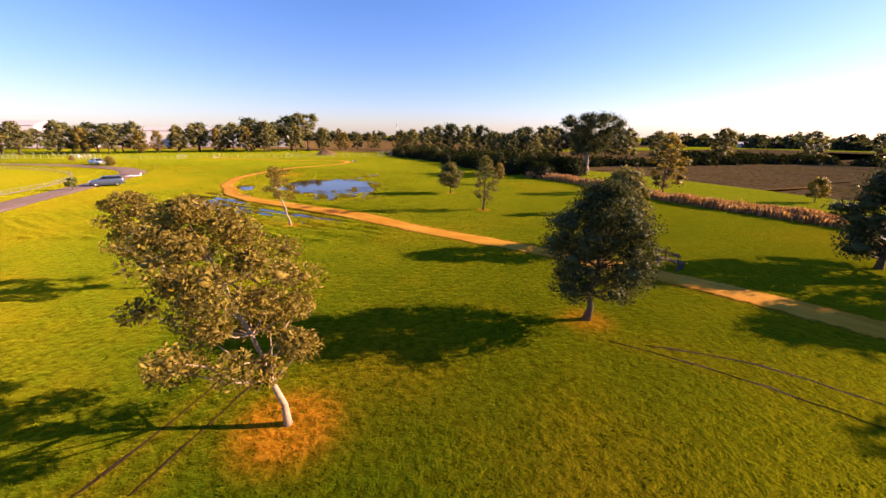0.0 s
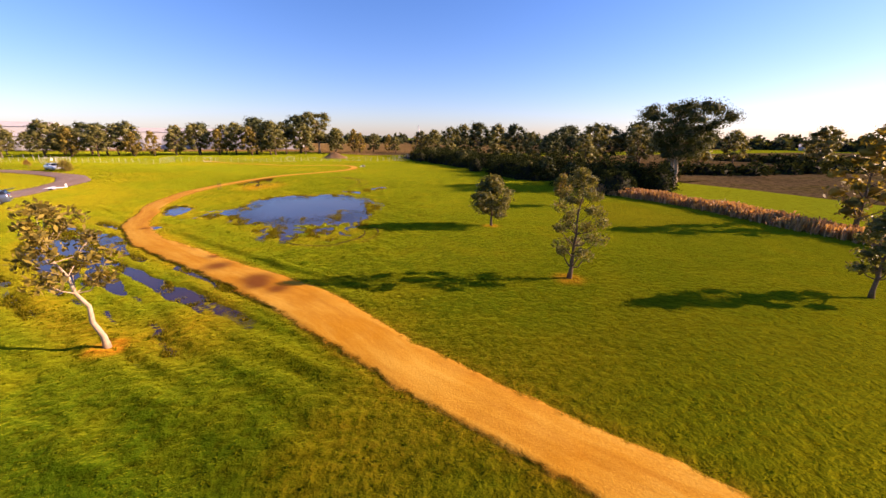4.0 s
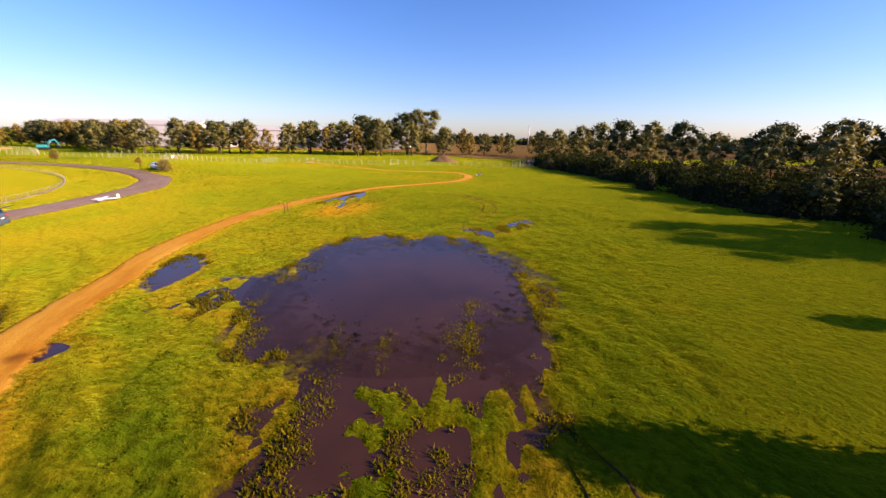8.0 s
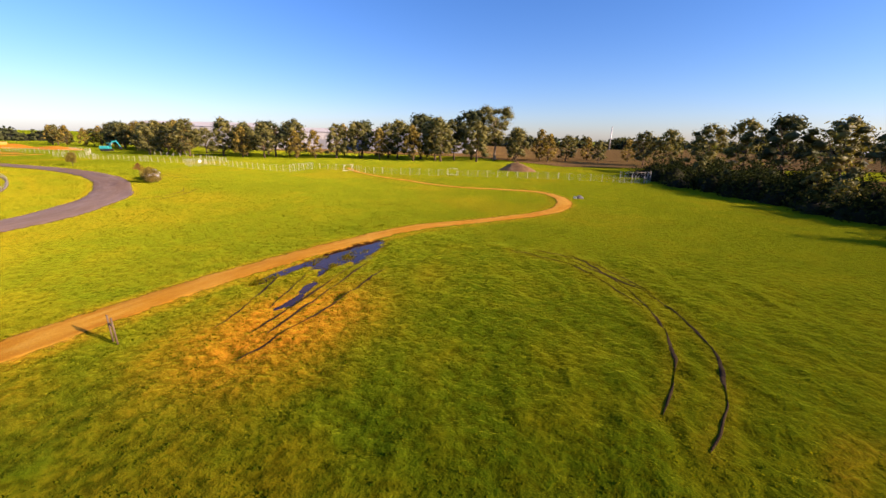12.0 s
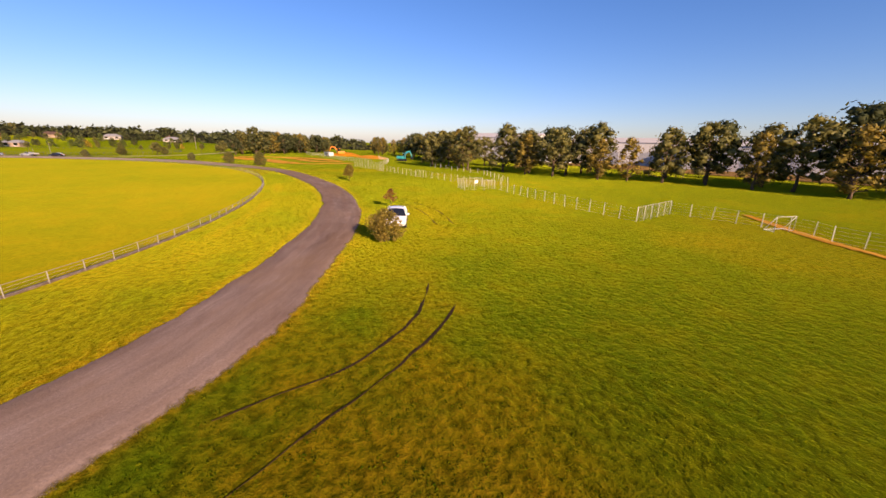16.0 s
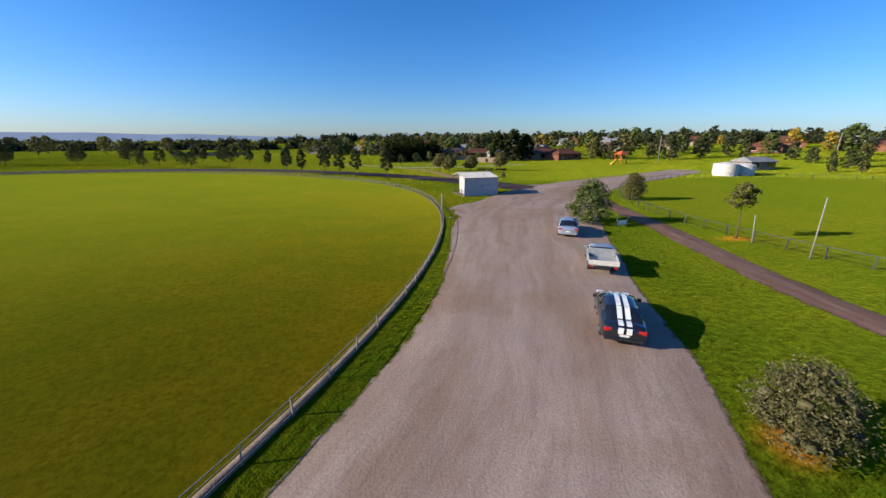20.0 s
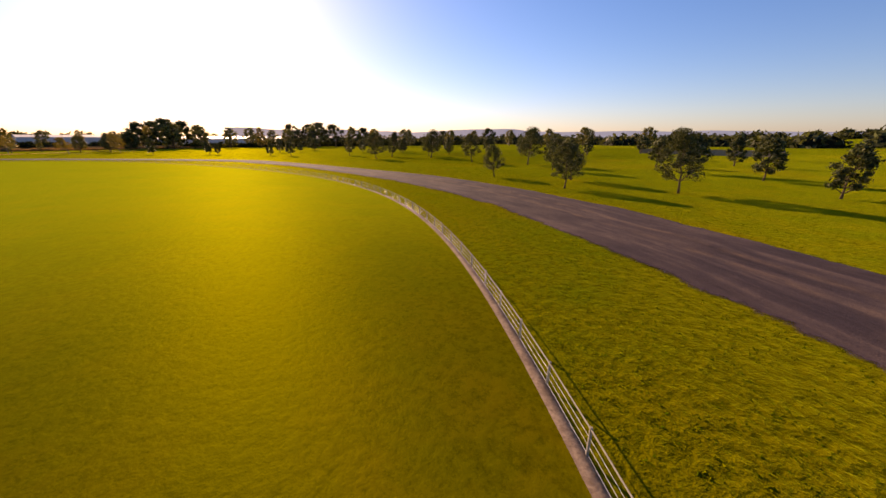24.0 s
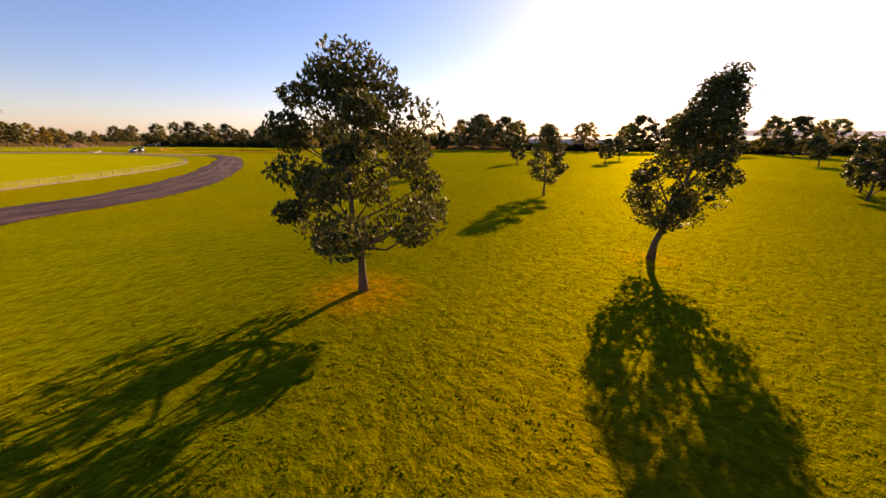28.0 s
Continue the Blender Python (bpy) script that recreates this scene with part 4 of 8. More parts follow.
for cx, cy, a, b, turn, depth in POOLS:
    w = radians(turn)
    d = np.hypot(((GX - cx) * math.cos(w) + (GY - cy) * math.sin(w)) / a, (-(GX - cx) * math.sin(w) + (GY - cy) * math.cos(w)) / b)
    dirt = np.maximum(dirt, 0.42 * np.exp(-((d - 1.0) / 0.35) ** 2))
    mud = np.maximum(mud, np.where(d < 1.3, np.clip((-0.05 - LAND) * 14, 0, 0.95), 0) if d.min() < 1.3 else 0)
dirt = np.maximum(dirt, 0.5 * np.exp(-((near_line(GX, GY, np.array(PATH_E)[:, :2]) - 0.8) / 0.4) ** 2))
dirt = np.maximum(dirt, 0.42 * np.exp(-((near_line(GX, GY, np.array(ROAD_N)[:18, :2]) - 1.6) / 0.4) ** 2))
dirt = np.maximum(dirt, 0.40 * np.exp(-((oval_depth(GX, GY) - 1.03) / 0.012) ** 2) * np.clip((fbm(GX, GY, 8.0, 91) - 0.45) * 5, 0, 1))
dirt = np.maximum(dirt, 0.9 * np.exp(-(np.hypot((GX + 23.4) * 1.1, (GY - 55.2) * 0.75) / 2.8) ** 2))
dirt = np.maximum(dirt, 0.34 * np.clip((fbm(GX, GY, 11.0, 71) - 0.56) * 6, 0, 1) * np.clip((GX + 130) / 10, 0, 1))
dirt = np.maximum(dirt, 0.55 * np.exp(-((near_line(GX, GY, np.array(ROAD_S)[3:14, :2]) - 2.7) / 0.9) ** 2) * np.clip((fbm(GX, GY, 3.0, 93) - 0.35) * 4, 0, 1))
for cx, cy, r, amount in [(-83.5, -47.6, 3.2, 0.42), (-78, -49, 2.6, 0.35), (-88, -46.5, 3.0, 0.4), (-59, -51.5, 2.2, 0.4), (-47, 66, 4.0, 0.38), (-100, 69, 4.0, 0.36), (-1.5, 8.5, 3.0, 0.36), (3, 5, 3.0, 0.34)]:
    dirt = np.maximum(dirt, amount * np.exp(-((GX - cx) ** 2 + (GY - cy) ** 2) / (r * r)))
att = me.attributes.new("lush", "FLOAT", "POINT")   # drier by the oval, greener towards the creek and the grove
lushness = np.clip((oval_depth(GX, GY) - 1.12) / 0.45 + (fbm(GX, GY, 16.0, 73) - 0.5) * 0.7 + 0.75 * np.clip((-85 - GX) / 20, 0, 1) * np.clip((GY + 36) / 6, 0, 1), 0, 1)
west = np.clip((-134 - GX) / 12, 0, 1) * np.clip((GY + 26) / 6, 0, 1) * np.clip((62 - GY) / 12, 0, 1)
west = np.maximum(west, 0.75 * np.clip((-86 - GX) / 14, 0, 1) * np.clip((GY - 62) / 6, 0, 1) * np.clip((130 - GY) / 20, 0, 1))
west = np.maximum(west, 0.7 * np.clip((GX + 84) / 10, 0, 1) * np.clip((-47 - GY) / 5, 0, 1) * np.clip((-20 - GX) / 10, 0, 1))
att.data.foreach_set("value", (lushness + west * (0.5 + 0.6 * fbm(GX, GY, 5.0, 77))).astype(np.float32).ravel())
att = me.attributes.new("mud", "FLOAT", "POINT")
att.data.foreach_set("value", np.clip(mud, 0, 1).astype(np.float32).ravel())
att = me.attributes.new("dirt", "FLOAT", "POINT")
att.data.foreach_set("value", np.clip(dirt, 0, 1).astype(np.float32).ravel())
GRID_X, GRID_Y = xs, ys


def land(x, y):
    """Height of the built ground sheet."""
    x, y = np.asarray(x, float), np.asarray(y, float)
    i, j = np.clip(np.searchsorted(GRID_X, x) - 1, 0, len(GRID_X) - 2), np.clip(np.searchsorted(GRID_Y, y) - 1, 0, len(GRID_Y) - 2)
    u, v = (x - GRID_X[i]) / (GRID_X[i + 1] - GRID_X[i]), (y - GRID_Y[j]) / (GRID_Y[j + 1] - GRID_Y[j])
    return (LAND[j, i] * (1 - u) + LAND[j, i + 1] * u) * (1 - v) + (LAND[j + 1, i] * (1 - u) + LAND[j + 1, i + 1] * u) * v


ground = tagged(new("ground", me), "lush green park grass with worn orange patches", "grass", kind="structure")


def strip(name, line, material, z, jitter, label, category, step=0.4, cols=5, crown=0.0, stains=(), edge=0.05, spill=0.13, pale=None):
    """A ribbon of ground along x, y, half width, with ragged edges that spill out a little."""
    p = smooth_line(line, step)
    d = np.gradient(p[:, :2], axis=0)
    d /= np.hypot(d[:, 0], d[:, 1])[:, None] + 1e-9
    side = np.stack([-d[:, 1], d[:, 0]], 1)
    s = np.arange(len(p)) * step
    left = p[:, 2] + spill + (fbm(s, s * 0 + 3.3, 1.6, 41) - 0.5) * jitter * 2
    right = p[:, 2] + spill + (fbm(s, s * 0 + 9.1, 1.6, 51) - 0.5) * jitter * 2
    v, lane, rim = [], [], []
    for k in range(cols):
        u = k / (cols - 1)
        w = -right + (left + right) * u
        xy = p[:, :2] + side * w[:, None]
        h = z + crown * (1 - (2 * u - 1) ** 2) + (fbm(xy[:, 0], xy[:, 1], 0.9, 61) - 0.5) * 0.03 - (edge if k in (0, cols - 1) else 0)
        v.append(np.column_stack([xy, h]))
        lane.append(np.stack([w + 0.5 * (fbm(xy[:, 0], xy[:, 1], 2.6, 64) - 0.5), s * 0.14, s * 0], 1))
        rim.append((left + right) * min(u, 1 - u))
    v = np.stack(v, 1).reshape(-1, 3)
    n = len(p)
    i = (np.arange(n - 1)[:, None] * cols + np.arange(cols - 1)[None]).ravel()
    me = mesh_of(name, v, np.stack([i, i + cols, i + cols + 1, i + 1], 1), material, True)
    at = me.attributes.new("lane", "FLOAT_VECTOR", "POINT")
    at.data.foreach_set("vector", np.stack(lane, 1).astype(np.float32).ravel())
    at = me.attributes.new("rim", "FLOAT", "POINT")
    at.data.foreach_set("value", np.stack(rim, 1).astype(np.float32).ravel())
    if pale:
        at = me.attributes.new("pale", "FLOAT", "POINT")
        at.data.foreach_set("value", np.maximum(np.clip((pale[0] - v[:, 0]) / (pale[0] - pale[1]), 0, 1), 0.5 * np.clip((v[:, 0] + 62) / 14, 0, 1)).astype(np.float32))
    if stains:
        wet = sum(0.95 * np.exp(-(np.hypot(v[:, 0] - x, v[:, 1] - y) / r_) ** 3) for x, y, r_ in stains)
        at = me.attributes.new("wet", "FLOAT", "POINT")
        at.data.foreach_set("value", np.clip(wet, 0, 0.95).astype(np.float32))
    return tagged(new(name, me), label, category, kind="structure")


PALE_PATH = rough_mat("pale_path_concrete", (0.24, 0.20, 0.155), (0.42, 0.36, 0.29), 0.8, 0.06, 0.9, 0.3, third=(0.26, 0.21, 0.16))
strip("road", ROAD_N, GRAVEL, 0.07, 0.14, "grey gravel road widening into a car park", "road", cols=11, crown=0.03, pale=(-108, -142))
strip("road_asphalt", ROAD_S, BITUMEN, 0.055, 0.28, "worn dark asphalt road round the oval", "road", cols=11, crown=0.03, spill=0.26)
strip("pavement", PATH_E, ORANGE, 0.034, 0.14, "winding orange gravel footpath", "path", 0.2, cols=13, crown=0.015, stains=STAINS, edge=0.07, spill=0.20)
strip("pavement_west", PATH_W, EARTH, 0.05, 0.16, "brown gravel track beside the second oval", "path", cols=5)
strip("pavement_far", PATH_W2, PALE_PATH, 0.05, 0.04, "pale concrete footpath across the grass", "path", cols=5)
TRODDEN = rough_mat("trodden_earth", (0.22, 0.125, 0.065), (0.36, 0.23, 0.13), 1.2, 0.08, 0.95, 0.5, third=(0.2, 0.12, 0.06))
strip("dirt_track", TRACK_S, TRODDEN, 0.05, 0.3, "bare orange dirt track on the grass", "track", cols=5)
strip("pavement_south", PATH_SW, PALE_PATH, 0.05, 0.05, "narrow pale concrete footpath across the grass", "path", cols=5)


def blob(name, outline, material, z, label, category, kind="structure", zf=None):
    v = [(x, y, z + (zf(x, y) if zf else 0)) for x, y in outline]
    c = np.mean(np.array(v), axis=0)
    n = len(v)
    me = mesh_of(name, v + [tuple(c)], [(k, (k + 1) % n, n) for k in range(n)], material)
    at = me.attributes.new("lane", "FLOAT_VECTOR", "POINT")
    at.data.foreach_set("vector", np.array([(p[0], p[1] * 0.4, 0) for p in v + [tuple(c)]], dtype=np.float32).ravel())
    for key, rim in (("rim", 0.0), ("pale", 1.0)):
        at = me.attributes.new(key, "FLOAT", "POINT")
        at.data.foreach_set("value", np.array([rim] * n + [6.0 if key == "rim" else rim], dtype=np.float32))
    return tagged(new(name, me), label, category, kind=kind)


# shoulder of gravel in front of the shed
blob("carpark", [(x + (vnoise(x, y, 1.0, 3) - 0.5) * 0.5, y + (vnoise(x, y, 0.8, 8) - 0.5) * 0.4) for x, y in smooth_line([(-152.6, 2), (-152, -2.6), (-154.7, -5.6), (-157.6, -8.0), (-159.5, -11), (-160, -15), (-163, -19), (-168, -17), (-164, -8), (-160, 0), (-152.6, 2)], 0.5)], GRAVEL, 0.05, "grey gravel car park beside the shed", "car park")
MUD = rough_mat("dark_rut_mud", (0.022, 0.013, 0.005), (0.055, 0.032, 0.010), 0.6, 0.08, 0.9, 0.8)
SCUFF = rough_mat("scuffed_gravel", (0.19, 0.125, 0.095), (0.27, 0.185, 0.14), 0.6, 0.05, 0.95, 0.6)


def rut(line, width, material, lift, name, label):
    """A ragged, broken ribbon pressed into the ground."""
    p = smooth_line(line, 0.12)
    d = np.gradient(p, axis=0)
    d /= np.hypot(d[:, 0], d[:, 1])[:, None] + 1e-9
    side = np.stack([-d[:, 1], d[:, 0]], 1)
    s = np.arange(len(p)) * 0.12
    end = np.minimum(1, np.minimum(s, s[-1] - s) / 0.8)
    w = width * end * np.clip(2.6 * vnoise(s, s * 0 + line[0][0], 0.7, 43) - 0.35, 0.05, 1.6)
    mid = (vnoise(s, s * 0 + line[0][1], 0.5, 44) - 0.5)[:, None] * side * 0.06
    v = np.stack([np.column_stack([q, land(q[:, 0], q[:, 1]) + lift + z]) for q, z in ((p + mid - side * w[:, None], -0.012), (p + mid, 0.006), (p + mid + side * w[:, None], -0.012))], 1).reshape(-1, 3)
    i = (np.arange(len(p) - 1)[:, None] * 3 + np.arange(2)[None]).ravel()
    return tagged(new(name, mesh_of(name, v, np.stack([i, i + 3, i + 4, i + 1], 1), material, True)), label, "wheel rut", kind="structure")


for line in RUTS:
    rut(line, 0.036, MUD, 0.012, "ground_rut", "dark muddy wheel rut torn into the grass")
for line in [[(-160.0, -8.7), (-158.6, -7.6), (-157.9, -5.9), (-157.7, -4.0)], [(-159.3, -8.5), (-158.3, -6.5), (-158.1, -5.2), (-158.2, -4.2)], [(-160.1, -7.5), (-159.3, -6.9), (-158.8, -5.1), (-158.8, -4.1)], [(-159.3, -3.3), (-159.6, -5.8), (-159.7, -7.5)]]:
    rut(line, 0.028, SCUFF, 0.108, "ground_scuff", "curved tyre mark scuffed into the gravel")
# the mown oval, its kerb
ov = oval_line(-0.12, 300)
n = len(ov)
rings = [np.column_stack([OVAL[0] + (ov[:, 0] - OVAL[0]) * k, OVAL[1] + (ov[:, 1] - OVAL[1]) * k, np.full(n, 0.06)]) for k in np.linspace(0.02, 1, 24)]
i = (np.arange(23)[:, None] * n + np.arange(n)[None])
j = (np.arange(23)[:, None] * n + (np.arange(n)[None] + 1) % n)
faces = np.stack([i, j, j + n, i + n], -1).reshape(-1, 4)
tagged(new("oval_field", mesh_of("oval_field", np.concatenate(rings), faces, TURF, True)), "smooth mown yellow-green turf of the oval", "sports field", kind="structure")
a, b = oval_line(-0.13, 440), oval_line(0.05, 440)
n = 440
top = np.concatenate([np.column_stack([q, np.full(n, z)]) for q, z in ((a, 0.0), (a, 0.068), (b, 0.068), (b, 0.0))])
k = np.arange(n)
k2 = (k + 1) % n
faces = np.concatenate([np.stack([k + r * n, k2 + r * n, k2 + (r + 1) * n, k + (r + 1) * n], 1) for r in range(3)])
tagged(new("kerb", mesh_of("kerb", top, faces, CONCRETE)), "dusty concrete edging strip round the oval", "kerb", kind="structure")

# ---- water ----
for cx, cy, ax, ay, turn, depth in POOLS:
    w = radians(turn)
    pts = []
    for k in range(40):
        t = 2 * math.pi * k / 40
        u, v = ax * 1.32 * math.cos(t), ay * 1.32 * math.sin(t)
        pts.append((cx + u * math.cos(w) - v * math.sin(w), cy + u * math.sin(w) + v * math.cos(w)))
    WATER_Z -= 0.0004
    blob("water", pts, WATER, WATER_Z, "shallow brown rain water lying on the grass", "puddle")
# ---- land beyond the creek ----
cl = smooth_line(CREEK, 2.0)
d = np.gradient(cl, axis=0)
d /= np.hypot(d[:, 0], d[:, 1])[:, None]
out = np.stack([-d[:, 1], d[:, 0]], 1)
out *= np.sign(out[:, :1])


def band(name, lo, hi, z, material, label, category, first=0, last=None, waves=1.0):
    q, o = cl[first:last], out[first:last]
    s = np.arange(len(q)) * 2.0
    wl, wh = (fbm(s, s * 0, 9.0, 81) - 0.5) * waves * 2, (fbm(s, s * 0 + 7, 9.0, 85) - 0.5) * waves * 2
    rows = [np.column_stack([q + o * (lo + wl + (hi - lo + wh - wl) * u)[:, None], np.full(len(q), z if 0 < u < 1 else z - 0.06)]) for u in np.linspace(0, 1, 8)]
    v = np.stack(rows, 1).reshape(-1, 3)
    i = (np.arange(len(q) - 1)[:, None] * 8 + np.arange(7)[None]).ravel()
    return tagged(new(name, mesh_of(name, v, np.stack([i, i + 8, i + 9, i + 1], 1), material, True)), label, category, kind="structure")


band("ground_bank", 2.5, 18.5, 0.07, BANK, "bright green grassy creek bank", "grass bank", 12)
band("ground_dry_field", 17.5, 210, 0.075, DRY, "dry brown grass paddock beyond the creek", "field", 4, waves=2.0)

blob("ground_dry_north", [(-30, 128), (-62, 152), (-110, 140), (-160, 132), (-240, 190), (-240, 420), (200, 420), (160, 250), (40, 170)], DRY, 0.078, "dry brown paddock beyond the boundary trees", "field")

# ---- trees ----
def leaf_quads(centres, length, width, droop, seed, facing=None):
    """Slim leaf-shaped quads at the centres, hanging a little."""
    r = np.random.default_rng(seed)
    n = len(centres)
    u = r.normal(size=(n, 3))
    u[:, 2] = u[:, 2] * 0.6 - droop
    u /= np.linalg.norm(u, axis=1)[:, None]
    if facing is None:
        v = np.cross(u, r.normal(size=(n, 3)))
    else:                                          # leaves lie along the skin of their clump
        v = np.cross(facing + r.normal(size=(n, 3)) * 0.38, u)
        u = np.cross(v, facing + r.normal(size=(n, 3)) * 0.3)
        u /= np.linalg.norm(u, axis=1)[:, None] + 1e-9
    v /= np.linalg.norm(v, axis=1)[:, None] + 1e-9
    L = (length * (0.6 + 0.8 * r.random(n)))[:, None]
    W = (width * (0.6 + 0.8 * r.random(n)))[:, None]
    q = np.stack([centres - u * L, centres + v * W - u * L * 0.1, centres + u * L, centres - v * W - u * L * 0.1], 1)
    return q.reshape(-1, 3), np.arange(4 * n).reshape(-1, 4)


CUBE = np.array([(a, b, c) for a in (-1, 1) for b in (-1, 1) for c in (-1, 1)]) / math.sqrt(3)
CUBE_FACES = np.array([(0, 1, 3, 2), (4, 6, 7, 5), (0, 4, 5, 1), (2, 3, 7, 6), (0, 2, 6, 4), (1, 5, 7, 3)])


def tree_meshes(name, seed, height, width, base, leaves, leaf, bark, leafmat, lean=(0, 0), clumps=26, clump_r=0.16, trunk_r=0.03, flat=0.0, droop=0.5, multi=1, top=1.0, core=0.66):
    """Trunk-and-limbs mesh and crown mesh of one tree. base: height where the crown begins; flat: an umbrella top."""
    r = np.random.default_rng(seed)
    pieces = []
    tip = np.array([lean[0], lean[1], height * 0.86])
    stem = []
    for s in range(multi):
        foot = np.array([0, 0, -0.06]) if s == 0 else np.array([*(r.normal(size=2) * 0.06), -0.06])
        end = tip + np.array([*(r.normal(size=2) * width * (0.06 if multi == 1 else 0.25)), 0])
        pts = [foot + (end - foot) * np.array([u ** 1.35, u ** 1.35, u]) + np.array([*(r.normal(size=2) * width * 0.018 * (u > 0.05)), 0]) for u in np.linspace(0, 1, 9)]
        rad = [height * trunk_r * (1.35 if k == 0 else 1.0) * (1 - 0.88 * k / 8) for k in range(9)]
        pieces.append(tube(pts, rad, 9 if leaf < 0.1 else 6))
        stem.append((pts, rad))
    heads = []
    for k in range(clumps):
        u = (k + 0.5) / clumps
        w = k * 2.399 + r.random() * 0.9
        zz = base + (height - base) * (u ** 0.9)
        if flat:
            zz = base + (height - base) * (1 - (1 - u) ** (1 + flat)) 
            prof = 0.35 + 0.65 * min(1, 1.6 * u)
            prof *= math.sqrt(max(0.05, 1 - max(0, (u - 0.8) / 0.25) ** 2))
        else:
            prof = (math.sin(math.pi * min(1, 0.16 + 0.84 * u) ** 0.8) ** 0.7) * top + 0.12
        rr = width / 2 * prof * math.sqrt(0.15 + 0.85 * r.random()) * (1 - clump_r)
        f = min(1, zz / height) ** 1.35
        heads.append(np.array([lean[0] * f + rr * math.cos(w), lean[1] * f + rr * math.sin(w), zz - 0.03 * height * r.random()]))
    for h in heads:
        pts, rad = stem[int(r.integers(len(stem)))]
        z0 = max(base * 0.75, h[2] - (0.25 + 0.5 * math.hypot(h[0] - lean[0] * 0.5, h[1] - lean[1] * 0.5) / max(width, 0.1)) * height * 0.35)
        i = int(np.clip(round(z0 / (height * 0.86) * 8), 1, 7))
        a = pts[i]
        m = a + (h - a) * 0.5 + np.array([0, 0, -0.05 * height * r.random()])
        pieces.append(tube([a, m, h], [rad[i] * 0.5, rad[i] * 0.33, rad[i] * 0.12 + 0.003], 5 if leaf < 0.1 else 3, False))
    per = leaves // clumps
    cs, ns, cores = [], [], []
    for h in heads:
        size = clump_r * width * (0.7 + 0.7 * r.random())
        n = int(per * (0.6 + 0.8 * r.random()))
        dirs = r.normal(size=(n, 3))
        dirs /= np.linalg.norm(dirs, axis=1)[:, None]
        rad = size * (0.62 + 0.5 * r.random(n) ** 1.2) if core else size * (r.random(n) ** 0.45)
        cs.append(h + dirs * rad[:, None] * np.array([1.15, 1.15, 0.78]))
        ns.append(dirs + np.array([0, 0, 0.15]))
        if core:
            cores.append(h + (CUBE @ np.linalg.qr(r.normal(size=(3, 3)))[0]) * (0.75 + 0.35 * r.random((8, 1))) * size * core * np.array([1.15, 1.15, 0.78]))
    c, g = np.concatenate(cs), np.concatenate(ns)
    g, c = g[c[:, 2] > 0.12], c[c[:, 2] > 0.12]
    v, f = leaf_quads(c, leaf, leaf * 0.42, droop, seed + 1, g if leaf > 0.09 else None)
    if core:
        o = len(v) + 8 * np.arange(len(cores))[:, None, None]
        v, f = np.concatenate([v, np.concatenate(cores)]), np.concatenate([f, (o + CUBE_FACES).reshape(-1, 4)])
    tv, tf = merged(pieces)
    return mesh_of("trunk", tv, tf, bark, True), mesh_of("crown", v, f, leafmat)


def plant(meshes, name, label, x, y, turn=0.0, scale=1.0, group="", category="tree", z=None):
    trunk, crown = meshes
    ob = thing(name, label, category, (x, y, float(ground_z(x, y)) if z is None else z), turn, group)
    ob.scale = (scale,) * 3
    part("trunk", trunk, ob)
    part("crown", crown, ob)
    return ob


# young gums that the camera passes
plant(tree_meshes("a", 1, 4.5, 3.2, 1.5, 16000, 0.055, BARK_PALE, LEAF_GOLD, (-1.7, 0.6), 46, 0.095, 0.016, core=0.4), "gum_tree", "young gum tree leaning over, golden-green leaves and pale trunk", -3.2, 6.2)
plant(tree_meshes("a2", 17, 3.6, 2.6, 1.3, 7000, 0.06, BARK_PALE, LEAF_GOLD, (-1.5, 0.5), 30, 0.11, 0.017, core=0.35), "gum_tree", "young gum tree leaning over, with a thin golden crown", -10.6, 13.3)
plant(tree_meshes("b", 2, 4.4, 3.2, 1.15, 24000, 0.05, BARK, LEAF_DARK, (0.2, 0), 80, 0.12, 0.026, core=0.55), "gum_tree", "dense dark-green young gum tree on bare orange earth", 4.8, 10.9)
plant(tree_meshes("x", 3, 4.2, 2.9, 1.0, 8000, 0.075, BARK, LEAF, (0.2, 0), 46, 0.13, 0.026), "gum_tree", "dark-green young gum tree beside the orange path", 9.3, 18.8)
plant(tree_meshes("y", 4, 3.3, 1.7, 0.9, 3000, 0.075, BARK, LEAF, (0, 0), 26, 0.15, 0.022), "gum_tree", "slim young gum tree on the lawn", 13.6, 28.6)
plant(tree_meshes("c", 5, 3.7, 2.0, 1.9, 1500, 0.085, BARK_PALE, LEAF_GOLD, (-0.7, 0), 16, 0.15, 0.02, core=0), "gum_tree", "thin leaning sapling with a sparse crown", -10.1, 23.6)
plant(tree_meshes("g", 6, 4.2, 1.9, 0.9, 4200, 0.065, BARK, LEAF, (0.1, 0), 26, 0.14, 0.02, core=0), "gum_tree", "narrow young gum tree with a see-through crown", 3.3, 29.6)
plant(tree_meshes("h", 7, 3.1, 2.4, 0.8, 5500, 0.08, BARK, LEAF, (0, 0), 40, 0.145, 0.024), "gum_tree", "round dark young gum tree on the lawn", 0.8, 38.5)
plant(tree_meshes("i", 8, 2.5, 1.5, 0.7, 1100, 0.12, BARK, LEAF_GOLD, (0, 0), 18, 0.17, 0.022), "gum_tree", "small pale young gum tree near the creek", 7.0, 46.3)
plant(tree_meshes("f", 9, 2.3, 1.7, 0.7, 1100, 0.13, BARK, LEAF_GOLD, (0, 0), 18, 0.17, 0.022), "gum_tree", "small young tree on the green creek bank", 34.9, 34.1)
plant(tree_meshes("s", 10, 1.3, 1.0, 0.4, 500, 0.10, BARK, LEAF_GREEN, (0.2, 0), 12, 0.2, 0.022), "sapling", "small windblown sapling beside the road", -38.6, 38.1)
